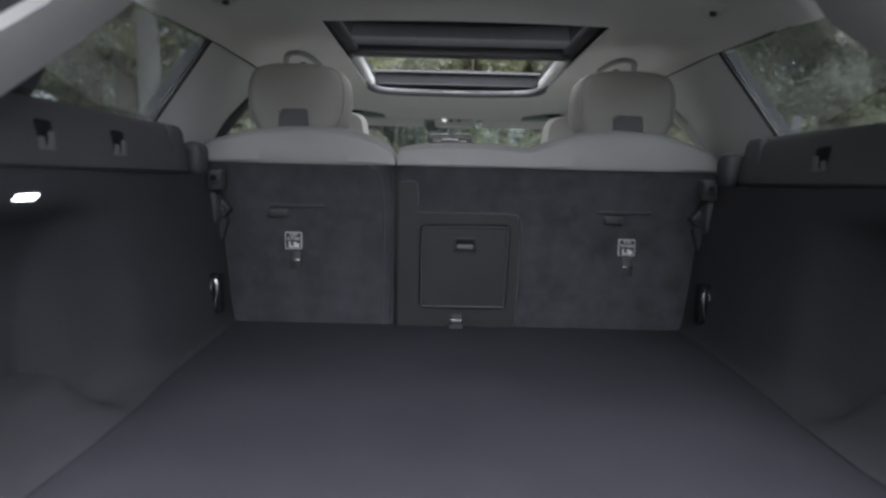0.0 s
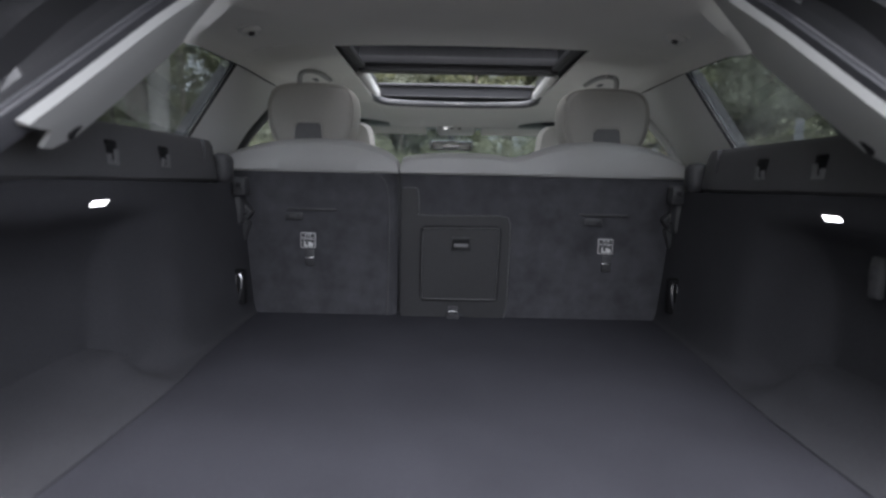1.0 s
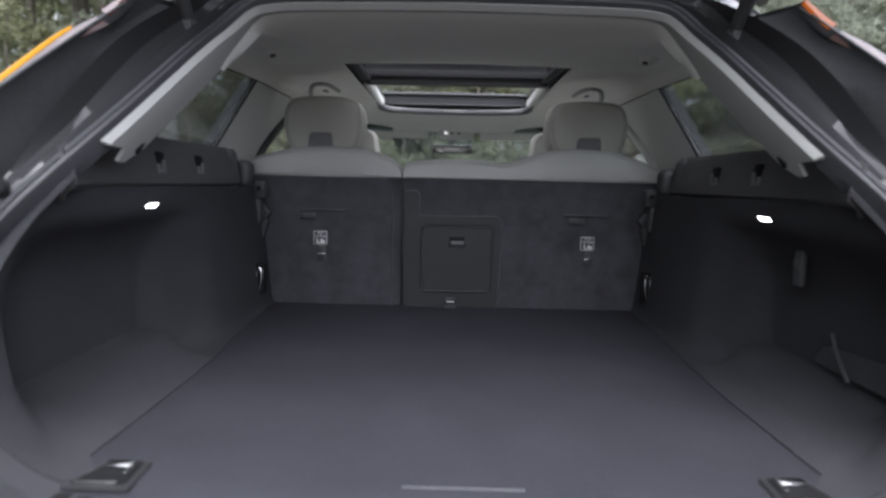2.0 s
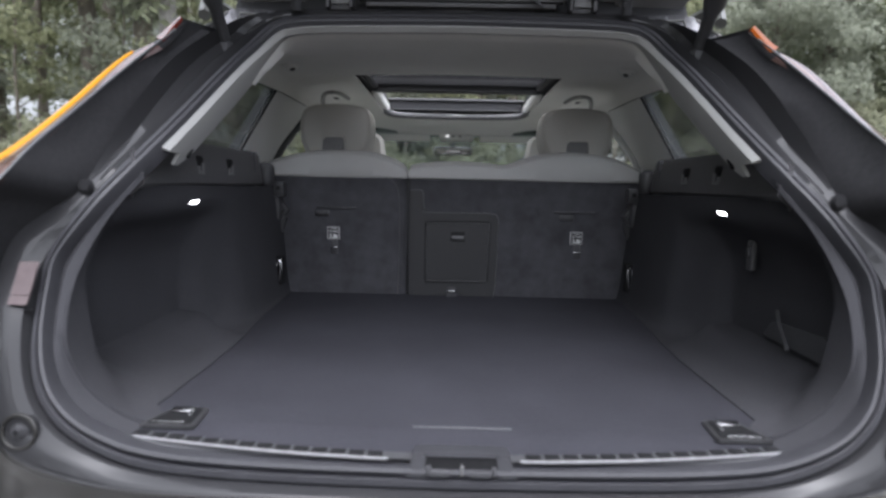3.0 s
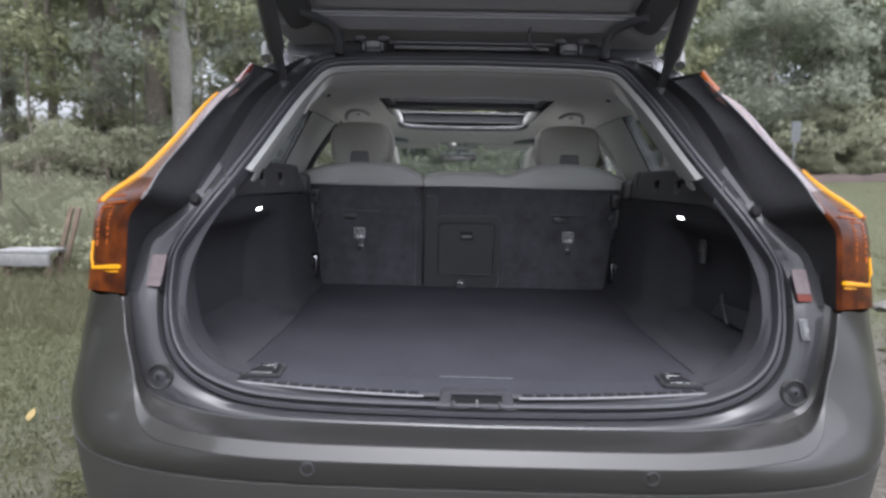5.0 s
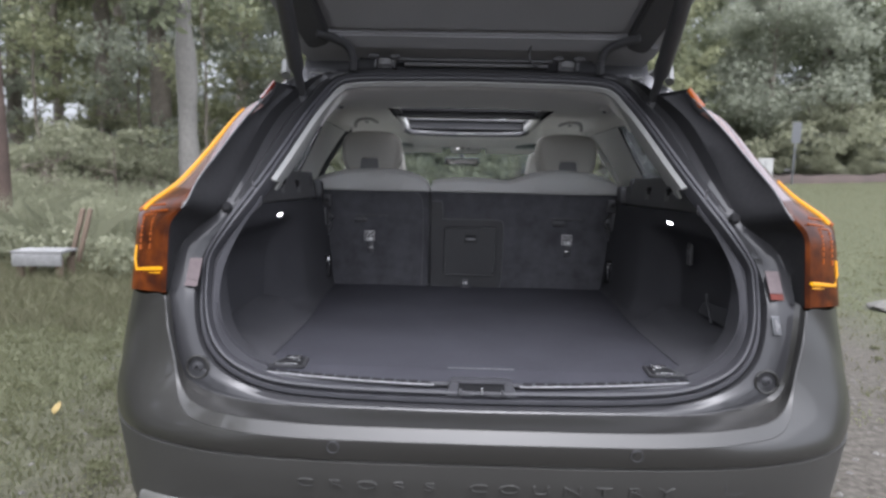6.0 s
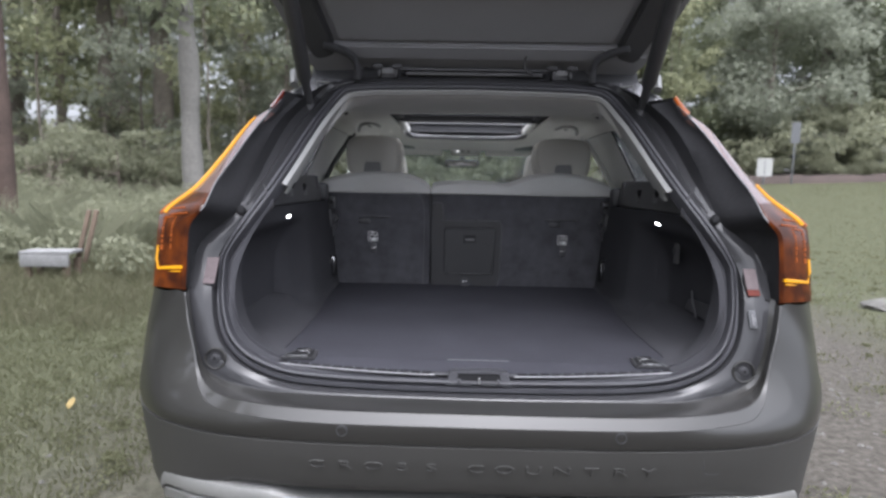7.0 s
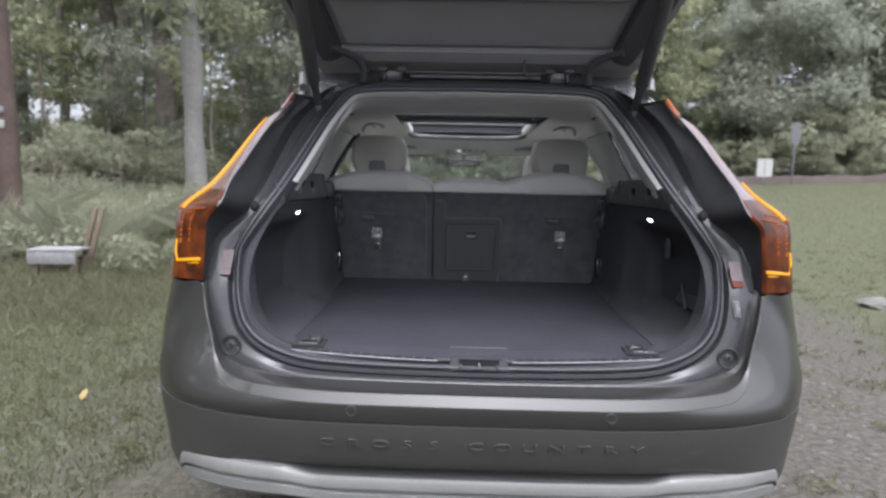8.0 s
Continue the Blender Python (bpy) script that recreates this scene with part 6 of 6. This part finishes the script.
def put_copy(ob, x, y, turn=0.0, scale=1.0):
    c = copy_thing(ob, pose(x, y, ground_height(x, y), 0, 0, turn))
    c.scale = (scale, scale, scale)
    return c


# kinds of trees
tall_a = put(tree("tree", 11, 17, 0.32, 0.38, 3.6, 7000, 0.12, LEAF_A, BARK, "tall grey-barked woodland tree with sparse green crown"), -11.2, 17.0)
tall_b = put(tree("tree", 12, 16, 0.27, 0.30, 3.4, 7000, 0.12, LEAF_C, BARK, "tall woodland tree with yellow-green leaves"), -15.5, 19.0)
put(tree("tree", 13, 15, 0.225, 0.30, 2.6, 4200, 0.11, LEAF_A, BARK_PALE, "pale smooth-barked tree at the clearing's edge", bend=0.10, knot=3.8), -6.03, 11.6)
leafy = put(tree("tree", 14, 11, 0.28, 0.10, 4.6, 24000, 0.11, LEAF_B, BARK, "broad leafy tree with grey-green foliage"), 17.5, 27.0)
leafy_b = put(tree("tree", 15, 13, 0.30, 0.08, 4.8, 24000, 0.11, LEAF_A, BARK, "broad dark green leafy tree"), 11.5, 31.0)
sapling = put(tree("tree", 16, 7.5, 0.055, 0.14, 2.0, 3400, 0.085, LEAF_B, BARK, "slender sapling with sparse pale green leaves"), -9.0, 15.2)
sapling_b = put(tree("tree", 17, 8.5, 0.06, 0.18, 2.2, 3400, 0.09, LEAF_C, BARK, "slender sapling with yellow-green leaves"), -12.0, 15.0)
bush_a = put(shrub("bush", 21, 2.4, 1.8, 9000, 0.058, WEED, "tangled grey-green undergrowth bush"), -8.5, 12.5)
bush_b = put(shrub("bush", 22, 1.8, 1.6, 8000, 0.055, WEED, "pale grey-green undergrowth bush"), -11.5, 12.0)

rng = random.Random(77)
# wood on the near side: trunks one behind the other
for x, y, s, kind in ((-13.0, 17.4, 0.6, 0), (-8.85, 16.0, 1.05, 0), (-5.2, 16.5, 0.55, 0), (-17.5, 15.5, 0.9, 0), (-3.4, 19.5, 0.8, 1), (-15.8, 26.0, 1.2, 0), (-10.6, 27.5, 1.25, 0), (-6.8, 25.0, 1.2, 0), (-3.0, 24.5, 1.1, 1),
                      (-21.5, 21.0, 1.1, 0), (-0.5, 28.0, 1.1, 0), (2.5, 23.5, 1.0, 1), (5.0, 30.0, 1.2, 0)):
    put_copy((tall_a, tall_b)[kind], x, y, rng.uniform(0, 360), s)
# thin mid-storey in front of and between the trunks
for x, y, s, kind in ((-14.5, 15.5, 1.0, 0), (-7.0, 14.6, 0.9, 1), (-10.2, 18.6, 1.0, 1), (-16.5, 18.0, 1.2, 0), (-5.0, 15.5, 1.0, 0), (-3.2, 14.8, 0.9, 1), (-7.6, 19.5, 1.1, 0), (-1.5, 18.5, 1.1, 0), (-13.6, 20.5, 1.2, 1),
                      (1.0, 20.0, 1.1, 1), (9.6, 24.5, 1.0, 1), (8.6, 22.6, 0.9, 1), (3.8, 21.0, 1.2, 0), (6.5, 22.5, 1.2, 1)):
    put_copy((sapling, sapling_b)[kind], x, y, rng.uniform(0, 360), s)
# the leafy wall beyond the field
for x, y, s, kind in ((13.5, 24.5, 0.75, 0), (21.5, 29.0, 1.0, 1), (25.5, 25.5, 0.95, 0), (8.0, 26.0, 0.8, 1), (30.0, 30.0, 1.1, 0), (16.0, 34.0, 1.15, 1), (24.0, 36.0, 1.25, 0), (33.0, 24.0, 1.1, 1), (9.5, 37.0, 1.3, 0), (38.0, 32.0, 1.2, 0), (20.0, 25.5, 0.6, 1)):
    put_copy((leafy, leafy_b)[kind], x, y, rng.uniform(0, 360), s)
# more foliage closes the wood behind the trunks
for x, y, s, kind in ((-24.0, 36.0, 1.2, 1), (-18.0, 38.0, 1.1, 0), (-12.5, 38.0, 1.15, 0), (-7.0, 39.0, 1.1, 1), (-1.5, 37.0, 1.2, 1)):
    put_copy((leafy, leafy_b)[kind], x, y, rng.uniform(0, 360), s)
for x, y, s, kind, turn in ((-2.8, 25.0, 0.9, 0, 40), (1.4, 26.5, 0.95, 1, 160), (5.2, 25.5, 0.85, 0, 250)):
    put_copy((leafy, leafy_b)[kind], x, y, turn, s)
# tall trees stand closer on the wood's side of the car
for x, y, s, kind in ((-12.0, 3.0, 1.0, 1), (-13.0, -3.0, 1.1, 0), (-14.0, -8.5, 1.1, 1)):
    put_copy((leafy, leafy_b)[kind], x, y, rng.uniform(0, 360), s)
# the wood goes on all round
for k in range(30):
    a = radians(-52 - 258 * k / 29 + rng.uniform(-3, 3))
    d = rng.uniform(24, 34)
    x, y = d * math.cos(a), d * math.sin(a) - 1
    if (y > 6 and -26 < x < 36) or (x > 2 and y < 8 and k % 3 == 0):
        continue
    put_copy((tall_a, tall_b)[k % 2], x, y, rng.uniform(0, 360), rng.uniform(0.8, 1.1))
for x, y, s, kind in ((-10.0, 13.5, 1.0, 0), (-6.8, 13.2, 0.8, 0), (-13.5, 13.8, 1.1, 0), (-4.2, 13.5, 0.9, 0), (-7.6, 10.6, 0.55, 1), (-9.6, 10.8, 0.6, 1), (-12.5, 9.8, 0.7, 1), (-5.4, 13.0, 0.6, 1), (-2.0, 15.0, 1.0, 0), (0.6, 17.0, 1.0, 0),
                      (-16.5, 12.0, 1.0, 1), (-18.0, 15.0, 1.2, 0), (3.5, 18.0, 1.0, 0), (-6.5, 17.5, 1.2, 0), (-9.5, 18.0, 1.3, 0), (-13.0, 18.0, 1.3, 0), (-3.5, 19.0, 1.2, 0),
                      (12.2, 22.8, 0.75, 1), (14.6, 22.4, 0.7, 1), (16.8, 22.8, 0.8, 1), (19.2, 22.0, 0.75, 1), (21.8, 22.2, 0.8, 1), (24.5, 21.0, 0.85, 1), (10.0, 23.5, 0.9, 0), (27.5, 21.0, 0.9, 1), (13.2, 25.0, 1.6, 0), (16.6, 24.8, 1.7, 0), (19.8, 24.4, 1.6, 0), (23.0, 24.0, 1.7, 0), (26.2, 23.4, 1.6, 0)):
    put_copy((bush_a, bush_b)[kind], x, y, rng.uniform(0, 360), s)


def scatter(name, count, box, blade, mat, label, seed, lean=0.35, width=0.006, keep=None):
    """Blades of grass: one object."""
    rs = np.random.RandomState(seed)
    xs, ys = rs.uniform(box[0], box[1], count * 3), rs.uniform(box[2], box[3], count * 3)
    ok = np.array([keep(x, y) for x, y in zip(xs, ys)])
    xs, ys = xs[ok][:count], ys[ok][:count]
    m = len(xs)
    z = np.array([ground_height(x, y) for x, y in zip(xs, ys)])
    h = blade * rs.uniform(0.4, 1.25, m)
    a = rs.uniform(0, 6.283, m)
    w = width * rs.uniform(0.6, 1.5, m)
    lx, ly = rs.normal(0, lean, m) * h, rs.normal(0, lean, m) * h
    base = np.stack([xs, ys, z - 0.01], 1)
    side = np.stack([np.cos(a) * w, np.sin(a) * w, np.zeros(m)], 1)
    mid = base + np.stack([lx * 0.35, ly * 0.35, h * 0.6], 1)
    tip = base + np.stack([lx, ly, h], 1)
    v = np.stack([base - side, base + side, mid + side * 0.7, tip, mid - side * 0.7], 1).reshape(-1, 3)
    f = np.arange(m * 5).reshape(-1, 5)
    ob = new(name, raw_mesh(name, v, f, mat))
    return tagged(ob, label, "grass", kind="stuff")


def off_car(x, y):
    return not (abs(x) < 1.0 and -0.35 < y < 4.9)


def patchy(x, y):
    if not off_car(x, y) or y < -1.5 + 1.6 * noise.noise(Vector((x * 0.7, 5, 7))) - 0.35 * abs(noise.noise(Vector((x * 4, y * 4, 1)))):
        return False
    bare = abs(x - 0.9) < 2.2 + 1.6 * noise.noise(Vector((x * 0.6, y * 0.6, 9)))
    return (not bare) or noise.noise(Vector((x * 1.3, y * 1.3, 2))) > 0.14


scatter("grass", 120000, (-6.5, -0.95, -2.4, 6.0), 0.04, GRASS, "short green meadow grass", 3, width=0.0028, keep=patchy)
scatter("rough_grass", 45000, (-9, -3.0, 3.0, 10.5), 0.07, GRASS, "rough green grass towards the wood", 6, width=0.004, keep=patchy)
scatter("long_grass", 34000, (-12, -2.6, 2.5, 13), 0.16, STRAW, "tall olive grass and weeds", 4, 0.6, 0.0038, keep=lambda x, y: noise.noise(Vector((x * 0.4, y * 0.4, 1))) > -0.1 + 0.9 * max(0, (4.6 - y - 0.5 * abs(x)) / 4))
scatter("fern_fronds", 16000, (-13, -3.6, 6.5, 12.6), 0.75, WEED, "tall feathery grey-green weeds before the wood", 12, 0.75, 0.0075, keep=lambda x, y: noise.noise(Vector((x * 0.5, y * 0.5, 6))) > -0.25 + 0.5 * max(0.0, (9.0 - y) / 3))
scatter("field_grass", 85000, (1.4, 22, -1.5, 21), 0.045, GRASS, "thin field grass", 5, width=0.004, keep=patchy)


def broad_weeds():
    rs = random.Random(8)
    centres, radii = [], []
    for i in range(260):
        x, y = rs.uniform(-13, -3.4), rs.uniform(5.0, 13)
        if noise.noise(Vector((x * 0.5, y * 0.5, 4))) < -0.15:
            continue
        h = rs.uniform(0.18, 0.9) * (0.4 + 0.6 * min(1, (y - 4) / 6))
        centres.append((x, y, ground_height(x, y) + h * 0.6))
        radii.append(h * 0.75)
    v, f = leaf_cloud(centres, radii, 75000, 0.036, 9, 0.9)
    ob = new("weeds", raw_mesh("weeds", v, f, WEED))
    tagged(ob, "leafy grey-green weeds in front of the wood", "weeds", kind="stuff")
    centres = [(rs.uniform(-5.5, -1.0), rs.uniform(-2.2, 5.0)) for _ in range(620)] + [(rs.uniform(1.1, 7), rs.uniform(-2.0, 8)) for _ in range(300)]
    centres = [(x, y, ground_height(x, y) + 0.015) for x, y in centres]
    v, f = leaf_cloud(centres, [rs.uniform(0.03, 0.14) for _ in centres], 70000, 0.0095, 10, 0.25)
    ob = new("clover", raw_mesh("clover", v, f, GRASS))
    tagged(ob, "low clover and ground leaves", "weeds", kind="stuff")


broad_weeds()


def pebbles():
    rs = random.Random(31)
    bm_all_v, bm_all_f = [], []
    for i in range(2600):
        x, y = (rs.uniform(1.05, 5.5), rs.uniform(-1.8, 9)) if rs.random() < 0.92 else (rs.uniform(-2.6, -1.0), rs.uniform(-0.3, 4))
        r = rs.uniform(0.005, 0.018)
        z = ground_height(x, y)
        k = len(bm_all_v)
        for dx, dy, dz in ((1, 0, 0.2), (0, 1, 0.2), (-1, 0, 0.2), (0, -1, 0.2), (0.2, 0.1, 0.8), (0, 0, -0.5)):
            bm_all_v.append((x + r * dx * rs.uniform(0.7, 1.3), y + r * dy * rs.uniform(0.7, 1.3), z + r * dz * rs.uniform(0.6, 1.1)))
        for a, b in ((0, 1), (1, 2), (2, 3), (3, 0)):
            bm_all_f.append((k + a, k + b, k + 4))
            bm_all_f.append((k + b, k + a, k + 5))
    ob = link("pebbles", bm_all_v, bm_all_f, STONE, smooth=False)
    tagged(ob, "loose pale pebbles on the bare ground", "gravel", kind="stuff")


pebbles()


def boulder(x, y, r, seed):
    bm_s = bmesh.new()
    bmesh.ops.create_icosphere(bm_s, subdivisions=3, radius=r)
    for v in bm_s.verts:
        d = noise.noise(v.co * (2.2 / r) + Vector((seed, 0, 0)))
        v.co *= 1 + 0.25 * d
        v.co.z *= 0.45
    bm_s.transform(Matrix.Translation((x, y, ground_height(x, y) + r * 0.12)))
    ob = part("stone", bm_s, STONE, None)
    tagged(ob, "pale flat stone half sunk in the ground", "stone")


boulder(4.15, 4.2, 0.17, 1)

# fallen yellow leaf
bm = plate([(0, -0.05), (0.03, -0.02), (0.035, 0.02), (0.012, 0.06), (-0.02, 0.03), (-0.03, -0.02)], 0.001, lambda u, v, w: (-1.93 + 0.6 * u, 1.28 + 0.36 * v, 0.03 + 0.42 * v + w + 0.18 * abs(u)), 0.0)
tagged(part("fallen_leaf", bm, DRY_LEAF, None), "single yellow fallen leaf on the grass", "leaf")


def bench(x, y, turn):
    top = thing("bench", (0, 0, 0), "small weathered bench with a pale board seat and leaning back posts", "bench")
    for i in range(3):
        part("seat_board", rbox(0, -0.11 + 0.11 * i, 0.30 + 0.004 * (i % 2), 0.52, 0.105, 0.035, 0.006), BENCH_WOOD, top, "pale weathered board")
    part("front_beam", rbox(0, -0.15, 0.215, 0.50, 0.04, 0.13, 0.006), BENCH_WOOD, top)
    for dx in (-0.2, 0.2):
        part("leg", rbox(dx, -0.10, 0.10, 0.06, 0.06, 0.24, 0.006), BENCH_POST, top)
        part("leg", rbox(dx, 0.12, 0.10, 0.06, 0.06, 0.24, 0.006), BENCH_POST, top)
    for dx in (0.18, 0.26):
        part("back_post", rbox(dx + 0.08, 0.16, 0.46, 0.045, 0.045, 0.62, 0.006, 2, Matrix.Rotation(radians(15), 4, "Y")), BENCH_POST, top, "leaning brown post")
    top.matrix_basis = pose(x, y, ground_height(x, y), 0, 0, turn)


bench(-4.54, 4.85, 6)


def sign(x, y, post_h, w, h, face, turn, label):
    top = thing("sign_post", (0, 0, 0), label, "sign", "signs in the field")
    part("post", rbox(0, 0.02, post_h / 2 - 0.1, 0.06, 0.04, post_h + 0.2, 0.004), SIGN_BACK, top, "grey metal post")
    part("board", plate(round_poly([(-w / 2, post_h - h), (w / 2, post_h - h), (w / 2, post_h + 0.03), (-w / 2, post_h + 0.03)], 0.03), 0.008, lambda u, v, k: (u, -k, v), 0.0), face, top)
    part("bar", rbox(0, -0.010, post_h - h / 2, w * 0.06, 0.003, h * 0.8, 0.0), SIGN_BACK, top)
    top.matrix_basis = pose(x, y, ground_height(x, y), 0, 0, turn)


sign(11.5, 20.5, 0.96, 0.53, 0.64, SIGN_FACE, -12, "small white sign on a short grey post")
sign(12.6, 20.6, 2.27, 0.38, 0.75, SIGN_BACK, 10, "grey sign board on a tall thin post")

# old wooden pole with small tags
pole = thing("wooden_pole", (0, 0, 0), "dark reddish wooden pole with small pale tags", "pole")
part("shaft", to_bm(tube([(0.02, 0, -0.3), (0.0, 0, 2), (-0.06, 0, 5), (-0.12, 0, 9)], [0.17, 0.165, 0.155, 0.14], 20)), POLE_WOOD, pole)
part("tag", rbox(0.06, -0.165, 2.05, 0.11, 0.006, 0.10, 0.004), BENCH_WOOD, pole, "pale yellow tag")
part("tag", rbox(0.05, -0.168, 1.82, 0.12, 0.006, 0.13, 0.004), SIGN_FACE, pole, "white paper tag")
put(pole, -7.47, 7.9)

# fallen branches in the undergrowth
rs = random.Random(41)
for i in range(14):
    x, y = rs.uniform(-11, -4.5), rs.uniform(10.2, 12.2)
    z = ground_height(x, y)
    a, ln = rs.uniform(0, 6.28), rs.uniform(0.8, 2.2)
    p0 = Vector((x, y, z + rs.uniform(0.1, 0.5)))
    p1 = p0 + Vector((math.cos(a) * ln, math.sin(a) * ln * 0.4, rs.uniform(0.2, 1.0)))
    mid = p0.lerp(p1, 0.5) + Vector((0, 0, rs.uniform(-0.1, 0.25)))
    bms = [to_bm(tube(spline([p0 - Vector((0, 0, 0.4)), p0, mid, p1], 12), [0.03 * (1 - j / 13) for j in range(12)], 6))]
    for j in range(4):
        q = p0.lerp(p1, 0.3 + 0.18 * j)
        e = q + Vector((rs.gauss(0, 0.3), rs.gauss(0, 0.2), rs.uniform(0.1, 0.5)))
        bms.append(to_bm(tube([q, e], [0.012, 0.004], 5)))
    ob = part("fallen_branch", join(*bms), TWIG, None)
    tagged(ob, "dead brown branch lying in the undergrowth", "branch", "fallen branches")

# dark earth bank at the far edge of the field
bank = []
for k in range(40):
    t = k / 39
    x, y = 9 + 26 * t, 21.6 - 2.0 * t
    z = ground_height(x, y)
    hh = 0.28 + 0.08 * noise.noise(Vector((x, y, 0)))
    bank.append([Vector((x, y - 0.5, z - 0.05)), Vector((x, y - 0.25, z + hh * 0.8)), Vector((x, y, z + hh)), Vector((x, y + 0.6, z + hh * 0.7)), Vector((x, y + 1.2, z - 0.05))])
ob = part("earth_bank", to_bm(loft(bank)), EARTH, None)
tagged(ob, "low dark earth bank at the edge of the field", "bank", kind="structure")
